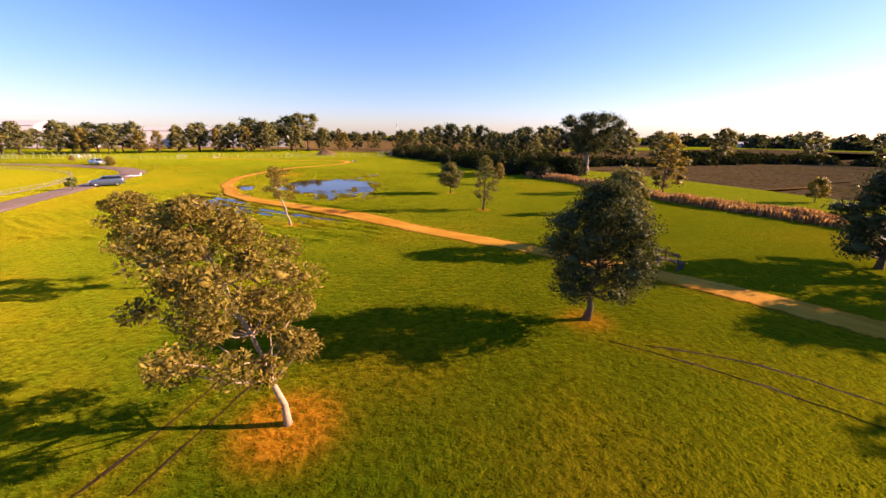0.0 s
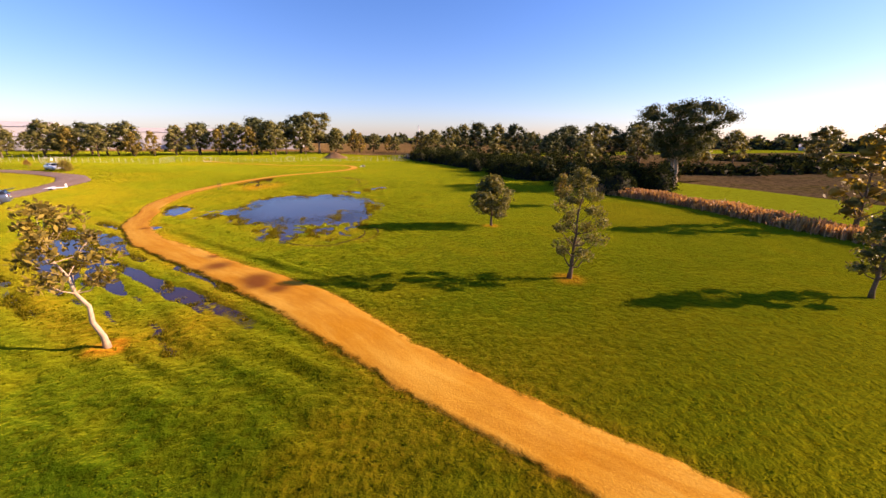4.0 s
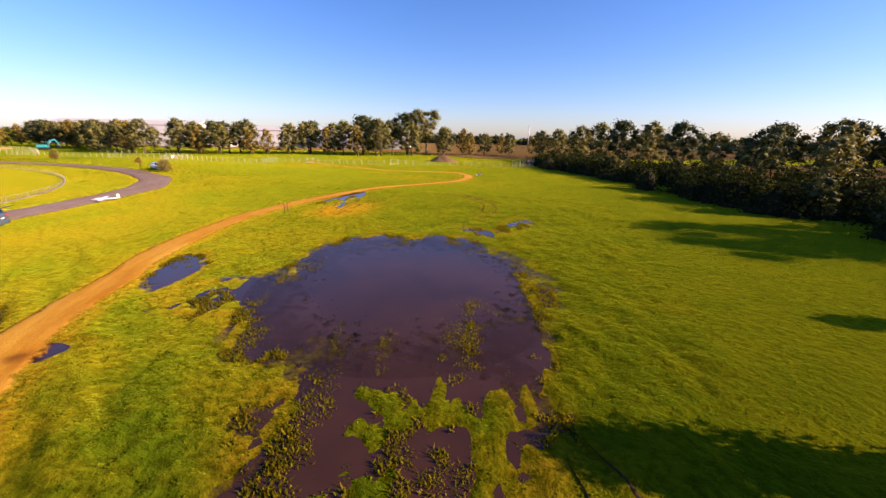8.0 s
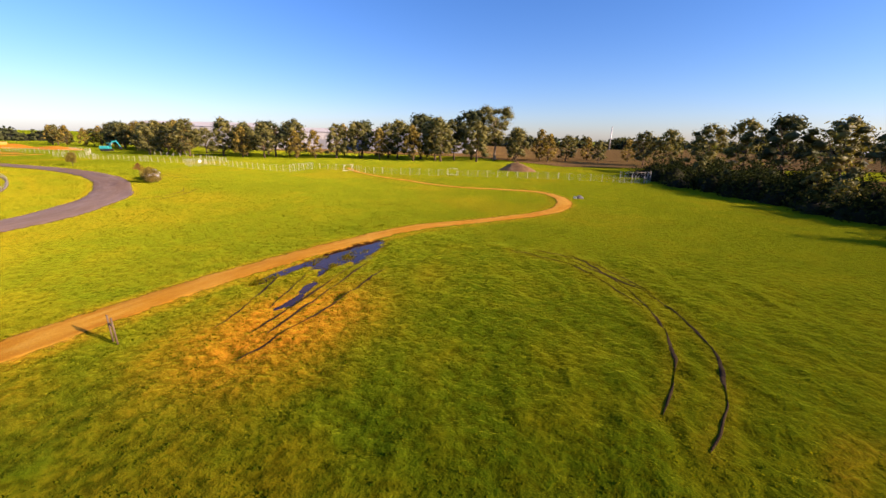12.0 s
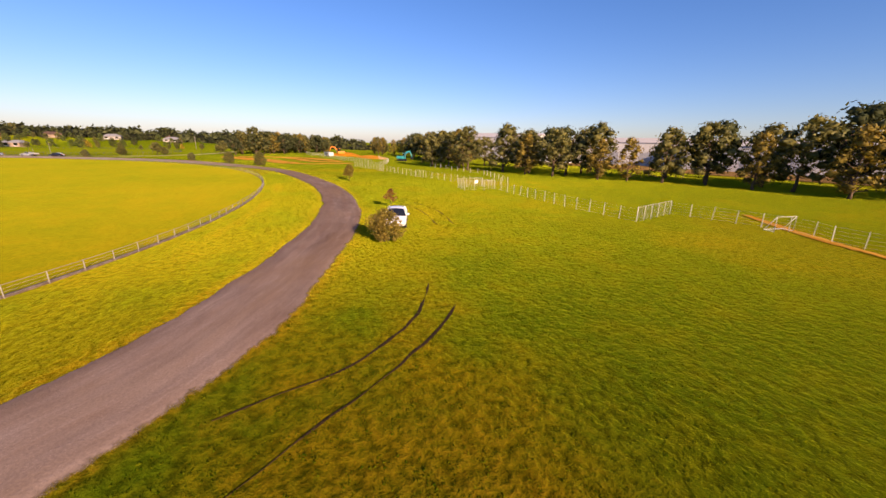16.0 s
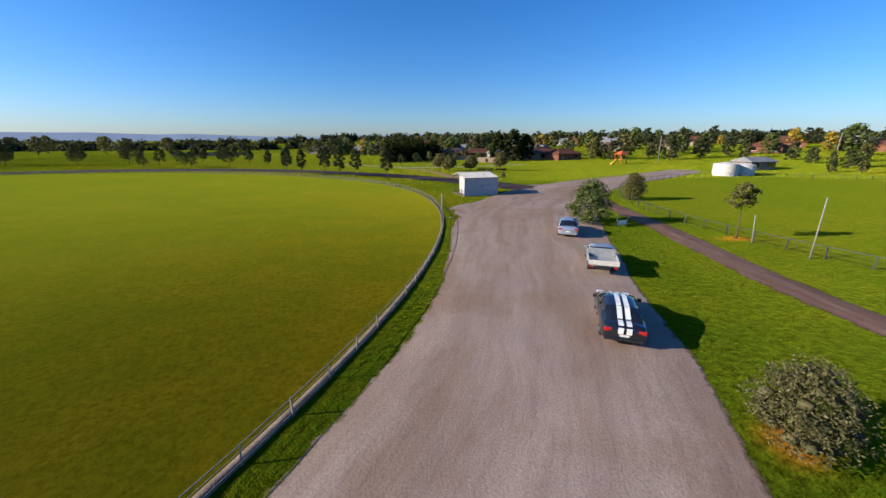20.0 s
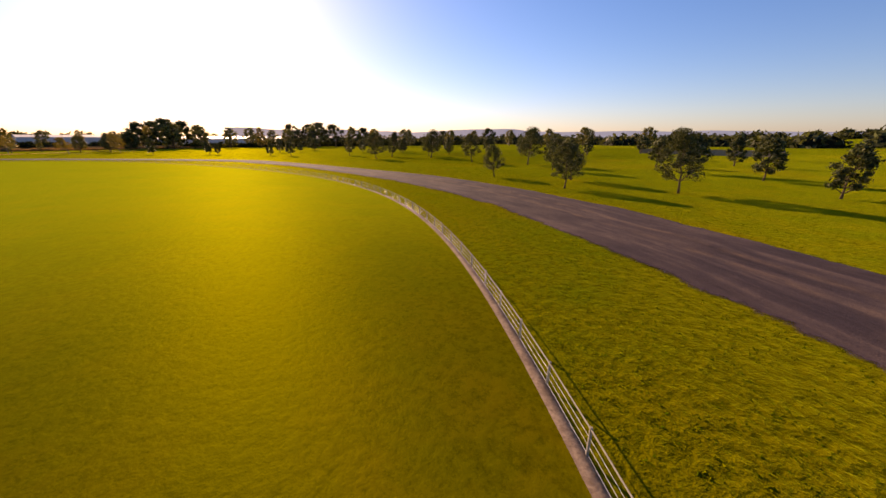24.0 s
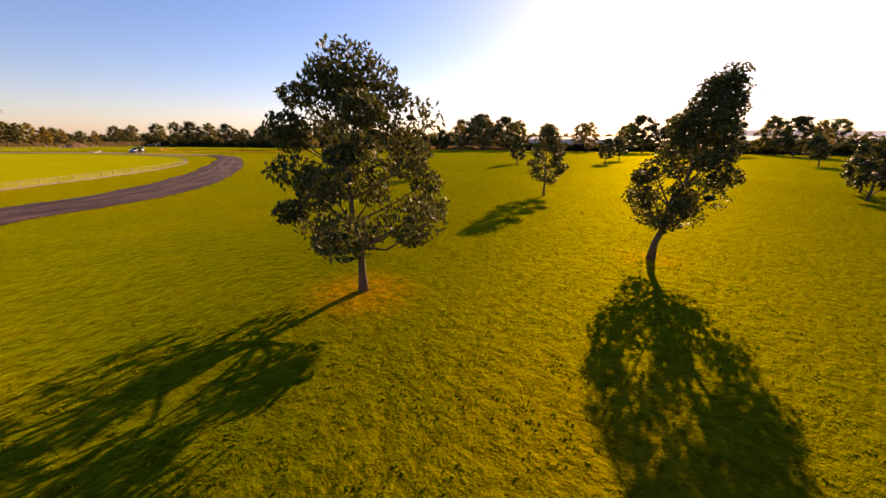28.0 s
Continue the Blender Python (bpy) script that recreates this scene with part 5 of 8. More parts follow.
plant(tree_meshes("e", 11, 4.8, 4.4, 0.8, 9000, 0.08, BARK, LEAF_DARK, (0, 0), 60, 0.13, 0.028), "gum_tree", "large dark gum tree beside the orange path", 20.6, 16.2)
plant(tree_meshes("e2", 111, 5.4, 5.0, 0.8, 9000, 0.085, BARK, LEAF_DARK, (0, 0), 60, 0.13, 0.028), "gum_tree", "large dark gum tree beside the orange path", 24.5, 12.2)
big = tree_meshes("big", 12, 8.9, 9.6, 3.7, 17000, 0.11, BARK_PALE, LEAF_DARK, (0.3, -0.2), 90, 0.09, 0.034, 0.5, 0.3, 2, core=0.5)
plant(big, "gum_tree", "tall spreading gum tree with an umbrella crown", 22.8, 59.6)
# trees round the gravel road
plant(tree_meshes("bb", 13, 1.5, 1.75, 0.15, 4200, 0.055, BARK, LEAF_GOLD, (0, 0), 26, 0.17, 0.03, core=0.4), "shrub", "bushy green shrub in front of the white car", -61.1, 68.4, category="shrub")
plant(tree_meshes("rn", 14, 1.4, 0.9, 0.6, 420, 0.08, BARK, LEAF_RED, (-0.15, 0), 14, 0.2, 0.02, core=0), "sapling", "sparse sapling with reddish leaves", -70.7, 71.4)
plant(tree_meshes("ra", 15, 1.95, 1.3, 0.6, 2600, 0.06, BARK, LEAF_GOLD, (0.1, 0), 20, 0.18, 0.022), "sapling", "small round sapling with olive leaves", -92.7, 71.9)
shrub = [tree_meshes("sh", 20 + k, 2.4, 2.1 + 0.2 * k, 0.25, 7000, 0.055, BARK, (LEAF, LEAF_SILVER, LEAF_GREEN)[k], (0, 0), 40, 0.15, 0.03, core=0.5) for k in range(3)]
for x, y, k, s in [(-124.7, 60.1, 0, 1.05), (-132.7, 54.0, 0, 0.95), (-142.8, 45.6, 1, 0.66), (-157.1, 22.1, 1, 0.64), (-161.2, 3.2, 2, 1.12), (-169.4, -6.4, 0, 1.0), (-168.9, 25.3, 0, 1.0), (-175.1, 33.4, 0, 0.9), (-171.3, 24.7, 0, 0.95)]:
    plant(shrub[k], "shrub", ("rounded olive-green shrub beside the gravel road", "rounded silvery-green shrub beside the car park", "dense round green tree at the car park")[k], x, y, 70 * x, s, "shrubs beside the road", "shrub")
stick = tree_meshes("stick", 30, 3.1, 1.3, 1.9, 500, 0.10, BARK, LEAF, (0, 0), 14, 0.2, 0.016)
lollipop = tree_meshes("lol", 31, 3.2, 3.0, 1.1, 2600, 0.12, BARK, LEAF, (0, 0), 28, 0.17, 0.024)
plant(stick, "sapling", "staked sapling with a small round crown", -167.8, 7.7, group="saplings")
for x, y, s in [(-170.2, 29.3, 0.85), (-182, 33, 0.9), (-150.2, -47.9, 1.05), (-155.7, -50.4, 0.95), (-162.3, -52.6, 0.55), (-186, 20, 1.0), (-190, 40, 1.0), (-205, 30, 1.1)]:
    plant(stick, "sapling", "thin young street tree on the lawn", x, y, 50 * y, s, "saplings")
for x, y, s in [(-175.1, 31.5, 1.0), (-157.4, -37.8, 0.85), (-163.4, -41.9, 0.95), (-153.7, -37.1, 0.85), (-152.1, -42.0, 0.9), (-159.0, -28.2, 0.38), (-161.2, -27.4, 0.25), (-195, 50, 1.3), (-210, 44, 1.2), (-185, 46, 1.0)]:
    plant(lollipop, "park_tree", "round-crowned park tree with dark leaves", x, y, 80 * y, s, "park trees")
bare = tree_meshes("bare", 33, 2.4, 1.0, 0.7, 60, 0.05, BARK_PALE, LEAF_SILVER, (0, 0), 30, 0.2, 0.014, core=0)
for x, y, s_ in [(-149.3, -37.6, 0.85), (-150.5, -33.7, 1.0)]:
    plant(bare, "sapling", "leafless pale sapling beside the dirt track", x, y, 77 * x, s_, "bare saplings")
# the row between oval and asphalt
ROW = [(-149.1, -19.5, 3.9, 0), (-146.9, -22.2, 3.6, 0), (-144.4, -24.6, 4.3, 1), (-139.2, -28.7, 4.0, 1), (-136.3, -30.7, 4.6, 2), (-133.6, -32.0, 4.4, 1), (-129.4, -34.0, 4.0, 2), (-127.0, -34.2, 4.2, 1)]
rows = [tree_meshes("r0", 40, 4.0, 1.5, 2.9, 560, 0.085, BARK, LEAF_DARK, (0.5, 0), 13, 0.15, 0.0105, core=0),
        tree_meshes("r1", 41, 4.0, 1.6, 1.45, 2400, 0.10, BARK, LEAF_DARK, (0.4, 0), 24, 0.15, 0.014),
        tree_meshes("r2", 42, 4.0, 1.5, 1.30, 2200, 0.10, BARK, LEAF_DARK, (0.2, 0), 24, 0.16, 0.015)]
for n, (x, y, h, k) in enumerate(ROW):
    plant(rows[k], "street_tree", ("tall bare-stemmed young tree with a small crown", "dark slender tree in a row beside the road", "dark slender tree in a row beside the road")[k], x, y, 40 * n, h / 4.0, "trees in a row beside the road")
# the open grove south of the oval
# dark leaf colour carries the shade of crowns seen against the sun
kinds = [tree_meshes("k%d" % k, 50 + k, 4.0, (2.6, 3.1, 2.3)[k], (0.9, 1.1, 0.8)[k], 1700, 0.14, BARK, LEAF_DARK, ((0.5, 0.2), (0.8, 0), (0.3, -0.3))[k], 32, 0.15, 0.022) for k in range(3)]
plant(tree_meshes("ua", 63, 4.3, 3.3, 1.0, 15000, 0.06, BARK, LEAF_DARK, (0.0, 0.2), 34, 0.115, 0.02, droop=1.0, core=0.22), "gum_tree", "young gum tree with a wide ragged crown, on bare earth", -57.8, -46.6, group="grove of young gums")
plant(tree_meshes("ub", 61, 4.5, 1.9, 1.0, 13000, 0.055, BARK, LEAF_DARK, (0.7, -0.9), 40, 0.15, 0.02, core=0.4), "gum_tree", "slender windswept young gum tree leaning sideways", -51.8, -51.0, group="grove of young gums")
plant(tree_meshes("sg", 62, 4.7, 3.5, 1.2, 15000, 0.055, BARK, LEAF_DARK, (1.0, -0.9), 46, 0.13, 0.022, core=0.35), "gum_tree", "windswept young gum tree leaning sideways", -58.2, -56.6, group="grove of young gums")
GROVE = [(-92.7, -49.7, 2.8, 0), (-97.5, -54.5, 3.3, 1), (-88.9, -59.4, 3.5, 1), (-80.2, -62.3, 4.8, 1), (-72.6, -57.7, 4.0, 0), (-101.7, -50.2, 3.2, 0), (-89.6, -75, 3.4, 0), (-97.7, -69.8, 3.8, 1), (-106.6, -55.4, 4.0, 0), (-93, -85, 3.6, 2),
         (-42.5, -44.4, 3.7, 2), (-29.7, -59.2, 3.0, 0), (-54.8, -78.9, 3.6, 0), (-50.7, -59.0, 3.8, 1), (-33.6, -58.7, 3.6, 2), (-39.9, -33.1, 3.0, 0), (-24.8, -16.5, 2.6, 1), (-23.6, -50.7, 3.0, 2), (-38.6, -68.6, 3.4, 0), (-48.7, -64.5, 3.5, 2),
         (-20.9, -62.1, 3.2, 0), (-17.5, -30.9, 3.4, 2), (-9.9, -39.9, 3.2, 0), (-1.2, -39.9, 3.4, 1), (-26.1, -18.2, 2.4, 0), (-35.2, -29.1, 2.6, 2), (-16.4, -35.9, 2.4, 0), (-21, -5.1, 2.4, 1), (-70, -74, 3.4, 0), (-62, -90, 3.8, 2),
         (-78, -92, 3.6, 1), (-104.6, -68.7, 3.4, 0), (-112, -62, 3.2, 2), (-118, -58, 3.4, 0), (-124, -66, 3.6, 1), (-46, -86, 3.4, 0), (-30, -84, 3.6, 2), (-14, -76, 3.4, 0), (2, -62, 3.6, 1), (-86, -104, 3.6, 0), (-60, -108, 3.8, 1)]
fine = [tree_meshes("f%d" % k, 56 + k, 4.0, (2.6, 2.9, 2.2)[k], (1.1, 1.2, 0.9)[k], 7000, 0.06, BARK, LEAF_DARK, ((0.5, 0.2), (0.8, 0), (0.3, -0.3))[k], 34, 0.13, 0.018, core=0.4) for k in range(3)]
for n, (x, y, h, k) in enumerate(GROVE):
    close = -112 < x < -36 and -66 < y < -40
    plant((fine if close else kinds)[k], "gum_tree", "young gum tree with a dark ragged crown on the lawn", x, y, 97 * n, h / 4.0, "grove of young gums")

# tall gums along the northern boundary
tall = [tree_meshes("t%d" % k, 70 + k, 9.0, (6.5, 7.5, 5.5, 8.5)[k], (2.0, 1.6, 1.2, 2.6)[k], 1150, 0.28, BARK, (LEAF, LEAF, LEAF_GOLD, LEAF_DARK)[k], ((0.5, 0), (-0.6, 0), (0, 0), (0.8, 0.4))[k], 30, 0.15, 0.022, 0, 0.3, (1, 2, 1, 2)[k]) for k in range(4)]
NORTH = [(-124, 104, 7.5, 2), (-121.5, 95, 7.0, 1), (-116, 99, 7.6, 2), (-110, 98, 8.2, 0), (-105, 103, 8.6, 1), (-99, 104, 6.6, 2), (-94, 106, 7.6, 0), (-92, 114, 8.8, 1), (-85, 113, 6.2, 2), (-82, 117, 7.8, 1), (-78, 121, 8.6, 0), (-74, 127, 8.4, 1),
         (-69, 124, 9.0, 0), (-66, 130, 10.6, 3), (-60, 127, 9.4, 1), (-57.6, 125.5, 9.6, 0), (-55, 137, 11.5, 3), (-51, 131, 9.0, 1), (-46.5, 146, 8.0, 0), (-40, 147, 7.6, 2), (-34, 150, 6.4, 1), (-140, 113, 7.0, 1), (-142, 104, 8.0, 0), (-148, 112, 7.6, 1),
         (-155, 108, 6.6, 2), (-160, 118, 8.0, 1), (-30, 158, 6.0, 2), (-70, 140, 8.4, 0), (-88, 126, 8.0, 2), (-100, 118, 8.2, 0), (-112, 114, 8.2, 1), (-124, 100, 7.6, 0), (-102, 107, 7.4, 1), (-96.5, 111, 8.0, 3), (-88, 110, 6.0, 2), (-80, 124, 8.8, 3), (-72, 121, 7.0, 2), (-63, 122, 7.6, 2), (-58, 133, 9.6, 0), (-44, 139, 7.4, 1), (-37, 143, 6.4, 2), (-48, 150, 8.2, 0), (-26, 150, 5.4, 1), (-20, 160, 5.6, 2), (-106, 116, 8.4, 3)]
for n, (x, y, h, k) in enumerate(NORTH):
    plant(tall[k], "gum_tree", "mature gum tree in a boundary row", x, y, 61 * n, h / 9.0, "boundary gums", z=0.0)
plant(tree_meshes("fart", 80, 12.5, 10.5, 4.5, 5000, 0.20, BARK_PALE, LEAF, (-0.8, 0), 44, 0.12, 0.03, 0.5, 0.3, 1), "gum_tree", "tallest gum tree with a pale trunk and round crown", -50.0, 140.3, z=0.0)
CREEKTREES = [(8, 119, 8.8, 1), (3, 123, 9.2, 3), (-1, 127, 9.0, 0), (-6, 134, 8.4, 1), (-12, 144, 7.8, 0), (-16, 147, 7.4, 1), (12, 112, 8.4, 3), (14, 104, 6.6, 1), (19, 100, 7.4, 3), (26, 96, 8.2, 1), (30, 99, 8.0, 3), (33, 92, 7.8, 0), (40, 90, 7.8, 3), (47, 96, 7.8, 1), (23, 103, 8.0, 3), (36, 98, 8.6, 3), (16, 92, 6.2, 3), (21, 86, 6.0, 1), (44, 102, 7.6, 3), (60, 105, 7.4, 0), (72, 98, 8.0, 1), (80, 108, 7.6, 2), (90, 92, 7.4, 1), (100, 84, 7.8, 0), (110, 70, 7.0, 1),
              (118, 60, 7.2, 2), (125, 48, 7.0, 1), (36, 12, 8.6, 3), (34.4, 5.0, 9.8, 3), (40, -4, 8.2, 1), (45, -20, 7.4, 0), (44, -36, 8.8, 3), (44.1, -46, 9.6, 3), (30, 2, 8.6, 1), (38, 10, 9.0, 3), (32, -6, 7.4, 0), (28, 8, 7.0, 2), (42, 2, 9.4, 3), (47, 6, 8.0, 1), (38, -44, 8.4, 1), (40, -52, 8.8, 3), (49, -42, 9.0, 3), (36, -34, 6.8, 0), (40, -24, 7.2, 2), (36, -14, 7.0, 1), (42, -64, 7.6, 3), (34, -80, 7.0, 1), (22, -96, 6.6, 0), (10, -108, 7.0, 3), (-6, -116, 6.6, 1), (-24, -124, 6.8, 0), (-44, -130, 6.4, 1), (24, 40, 6.0, 2), (50, -60, 8.2, 1), (56, -72, 7.6, 0), (52, -88, 7.4, 1), (48, -104, 6.8, 3), (62, -28, 7.0, 0), (58, 20, 6.8, 2),
              (46, -120, 7.0, 1), (30, -130, 7.0, 0), (12, -138, 7.2, 1), (-8, -142, 6.8, 0), (34, -66, 6.4, 2)]
for n, (x, y, h, k) in enumerate(CREEKTREES):
    plant(tall[k], "gum_tree", "tall gum tree along the creek", x, y, 83 * n, h / 9.0, "creek gums", z=0.0)


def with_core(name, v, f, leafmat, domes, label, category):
    """Leaf quads over rough domes, near-black for the shade inside the foliage."""
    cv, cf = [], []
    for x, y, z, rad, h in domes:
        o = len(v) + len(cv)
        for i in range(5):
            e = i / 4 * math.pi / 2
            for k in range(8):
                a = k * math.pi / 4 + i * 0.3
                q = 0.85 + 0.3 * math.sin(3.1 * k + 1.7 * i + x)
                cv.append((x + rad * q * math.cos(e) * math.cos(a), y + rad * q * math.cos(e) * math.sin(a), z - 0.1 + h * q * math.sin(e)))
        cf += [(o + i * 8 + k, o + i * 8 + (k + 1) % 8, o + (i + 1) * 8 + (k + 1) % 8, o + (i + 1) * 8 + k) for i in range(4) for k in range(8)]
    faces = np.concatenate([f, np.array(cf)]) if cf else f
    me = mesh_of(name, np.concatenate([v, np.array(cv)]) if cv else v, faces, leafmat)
    me.materials.append(INNER_SHADE)
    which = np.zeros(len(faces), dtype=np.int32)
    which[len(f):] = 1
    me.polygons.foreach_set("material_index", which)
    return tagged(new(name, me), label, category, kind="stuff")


# dome colour: the dark inside of the foliage, painted near-black
INNER_SHADE = rough_mat("foliage_inner_shade", (0.010, 0.012, 0.006), (0.026, 0.026, 0.012), 0.8, 0.2, 0.95, 0.8)


# garden trees among the hillside houses
yard = [tree_meshes("y%d" % k, 90 + k, 5.0, (4.2, 3.4, 4.8, 3.6)[k], (0.5, 0.9, 0.4, 0.3)[k], 330, 0.33, BARK, (LEAF_DARK, LEAF, LEAF_GREEN, LEAF_DARK)[k], (0, 0), 24, 0.17, 0.025) for k in range(4)]
autumn = tree_meshes("yy", 95, 4.5, 3.6, 0.6, 400, 0.28, BARK, LEAF_YELLOW, (0, 0), 22, 0.17, 0.025)
rr = np.random.default_rng(23)
for n in range(250):
    a = radians(78 + 100 * rr.random())
    d = 131 + 125 * rr.random() ** 1.5
    x, y = -95 - d * math.sin(a), 12 + d * math.cos(a)
    if math.hypot(x + 197, y - 2) < 33 or (x > -235 and y > -20):
        continue
    plant(autumn if n % 23 == 5 else yard[n % 4], "garden_tree", "golden autumn tree among hillside gardens" if n % 23 == 5 else "dark bushy garden tree among hillside houses", x, y, 31 * n, (0.75 + 0.75 * rr.random() ** 1.6) * (0.55 if y > -50 else 0.95), "garden trees")


# ---- thickets: clumps of scrub that cannot be counted ----
def thicket(name, label, spots, leafmat, leaf, seed, per=260, category="scrub"):
    """Many leafy domes in one mesh; spots: x, y, radius, height."""
    r = np.random.default_rng(seed)
    cs = []
    for x, y, rad, h in spots:
        n = int(per * rad * max(h, 0.6))
        d = r.normal(size=(n, 3))
        d[:, 2] = np.abs(d[:, 2])
        d /= np.linalg.norm(d, axis=1)[:, None]
        lump = 0.75 + 0.5 * vnoise(d[:, 0] * 3 + x, d[:, 1] * 3 + d[:, 2] * 2 + y, 0.8, seed % 50)
        c = d * (rad, rad, h) * (lump * (0.55 + 0.45 * r.random(n) ** 0.4))[:, None] + (x, y, 0.05)
        cs.append(c)
    c = np.concatenate(cs)
    v, f = leaf_quads(c, leaf, leaf * 0.5, 0.1, seed + 5)
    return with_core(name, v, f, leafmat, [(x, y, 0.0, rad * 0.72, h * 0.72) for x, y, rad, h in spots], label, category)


r = np.random.default_rng(5)
spots = []
for i in range(4, 37):
    for k in range(8):
        u = r.random()
        q = cl[i] + out[i] * (1.4 + 10.5 * u) + r.normal(size=2) * 0.6
        spots.append((q[0], q[1], 0.9 + 1.5 * r.random(), 1.0 + 1.0 * u + 1.8 * r.random() ** 1.3))
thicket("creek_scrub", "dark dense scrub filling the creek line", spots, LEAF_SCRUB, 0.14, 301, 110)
for n in range(16):
    i = int(r.integers(5, 36))
    q = cl[i] + out[i] * (2.5 + 8 * r.random())
    plant(yard[(0, 3, 0, 1)[n % 4]], "scrub_tree", "dark bushy tree growing in the creek scrub", q[0], q[1], 57 * n, 0.40 + 0.28 * r.random(), "creek scrub trees")
spots = []
for i in range(18, len(cl), 1):
    for k in range(2):
        q = cl[i] + out[i] * (78 + 12 * r.random()) if i < 62 else cl[i] + out[i] * (2 + 8 * r.random())
        spots.append((q[0], q[1], 2.2 + 1.6 * r.random(), 1.2 + 1.0 * r.random()))
for u in np.linspace(0, 1, 30):
    spots.append((21.6 + 71 * u + r.normal() * 0.8, 73.5 + 17 * u + r.normal() * 1.2, 1.7 + 0.9 * r.random(), 1.5 + 0.8 * r.random()))
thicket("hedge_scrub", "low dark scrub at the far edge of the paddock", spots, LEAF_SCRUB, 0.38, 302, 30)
blades = []
for i in range(35, 64):
    k = 900
    across = 0.3 + 2.9 * (r.random(k) * 0.6 + r.random(k) * 0.4)
    q = cl[i] + out[i] * across[:, None] + (cl[i + 1] - cl[i]) * r.random(k)[:, None]
    bx, by = q[:, 0], q[:, 1]
    t, hh, w = r.random(k) * 3.14, (0.36 + 0.4 * r.random(k)) * (0.6 + 0.7 * vnoise(bx, by, 1.3, 19)), 0.02 + 0.025 * r.random(k)
    sx, sy = bx + r.normal(size=k) * 0.13, by + r.normal(size=k) * 0.13
    blades.append(np.stack([np.stack([bx - w * np.cos(t), by - w * np.sin(t), bx * 0], 1), np.stack([bx + w * np.cos(t), by + w * np.sin(t), bx * 0], 1), np.stack([sx + w * 1.3 * np.cos(t), sy + w * 1.3 * np.sin(t), hh], 1), np.stack([sx - w * 1.3 * np.cos(t), sy - w * 1.3 * np.sin(t), hh * 0.96], 1)], 1))
v = np.concatenate(blades).reshape(-1, 3)
tagged(new("reeds", mesh_of("reeds", v, np.arange(len(v)).reshape(-1, 4), REED)), "band of dry brown reeds along the creek", "reeds", kind="stuff")
spots = []
for k in range(34):
    u = r.random()
    spots.append((-139.5 - 12 * u + r.normal() * 0.9, -69.5 - 22 * u + r.normal() * 1.6, 1.3 + 0.9 * r.random(), 3.6 + 2.2 * r.random()))
hedge = [(-159.6 - 0.62 * k + r.normal() * 0.15, -42.6 + r.normal() * 0.15, 0.42 + 0.15 * r.random(), 0.34 + 0.12 * r.random()) for k in range(9)]
thicket("low_hedge", "low dark hedge of clipped shrubs on the lawn", hedge, LEAF_SCRUB, 0.07, 305, 500, "hedge")
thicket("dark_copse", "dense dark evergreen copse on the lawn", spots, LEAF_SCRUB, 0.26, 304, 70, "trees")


# far woods all round
def far_wood(name, label, pts, seed, leafmat, leaf=0.9, per=8):
    rr = np.random.default_rng(seed)
    spots = [(x + rr.normal() * 6, y + rr.normal() * 6, 4 + 4 * rr.random(), hh * (0.6 + 0.6 * rr.random())) for x, y, hh in pts]
    cs = []
    for x, y, rad, h in spots:
        n = int(per * rad * h)
        d = rr.normal(size=(n, 3))
        d[:, 2] = np.abs(d[:, 2])
        d /= np.linalg.norm(d, axis=1)[:, None]
        cs.append(d * (rad, rad, h) * (0.6 + 0.4 * rr.random(n))[:, None] + (x, y, float(ground_z(x, y))))
    v, f = leaf_quads(np.concatenate(cs), leaf, leaf * 0.55, 0.1, seed + 2)
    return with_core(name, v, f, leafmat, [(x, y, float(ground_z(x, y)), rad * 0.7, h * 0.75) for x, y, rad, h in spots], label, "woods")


def arc(cx, cy, radius, a0, a1, n, h):
    return [(cx - radius * math.sin(radians(a)), cy + radius * math.cos(radians(a)), h) for a in np.linspace(a0, a1, n)]


far_wood("far_woods_north", "distant line of grey-green trees", arc(-60, 20, 330, -80, 60, 150, 7.5) + arc(-60, 20, 420, -90, 60, 150, 9), 401, LEAF_DARK, 1.5, 2)
rr = np.random.default_rng(41)
for n in range(64):                                # the wood beyond the earthworks
    u, d = rr.random(), 24 * rr.random() ** 1.4
    x, y = -175.7 - 50 * u - 0.95 * d, 47.5 + 36 * u + 0.2 * d + rr.normal() * 1.2
    plant(tall[n % 4], "gum_tree", "slender olive gum tree in a dense wood", x, y, 47 * n, (6.4 + rr.normal() * 0.7) / 9.0, "gum wood")
for n in range(34):                                # scattered gums behind the digging site
    x, y = -132 - 95 * rr.random(), 102 + 40 * rr.random()
    plant(tall[n % 3], "gum_tree", "olive gum tree behind the digging site", x, y, 53 * n, (5.6 + 1.6 * rr.random()) / 9.0, "boundary gums")
for n in range(18):                                # dense gums right behind the digger
    x, y = -124 - 3.3 * n + rr.normal(), 105.5 + 0.35 * n + rr.normal() * 1.6
    plant(tall[n % 4], "gum_tree", "olive gum tree behind the digging site", x, y, 71 * n, (6.6 + 1.8 * rr.random()) / 9.0, "boundary gums")
far_wood("far_woods_west", "wooded suburb skyline", arc(-95, 12, 230, 62, 175, 130, 5.0) + arc(-95, 12, 290, 70, 175, 150, 7) + arc(-95, 12, 360, 70, 180, 150, 7), 403, LEAF_DARK, 1.3, 2)
far_wood("far_woods_south", "distant dark trees beyond the park", arc(-60, -20, 190, 170, 270, 110, 5.0) + arc(-60, -20, 330, 165, 290, 150, 7.0), 404, LEAF_DARK, 1.3, 2)

# ---- fences ----
def post_mesh(w, h, material):
    bm = boxed(-w, w, -w, w, -0.1, h, w * 0.3)
    return bm_mesh("post", bm, material)


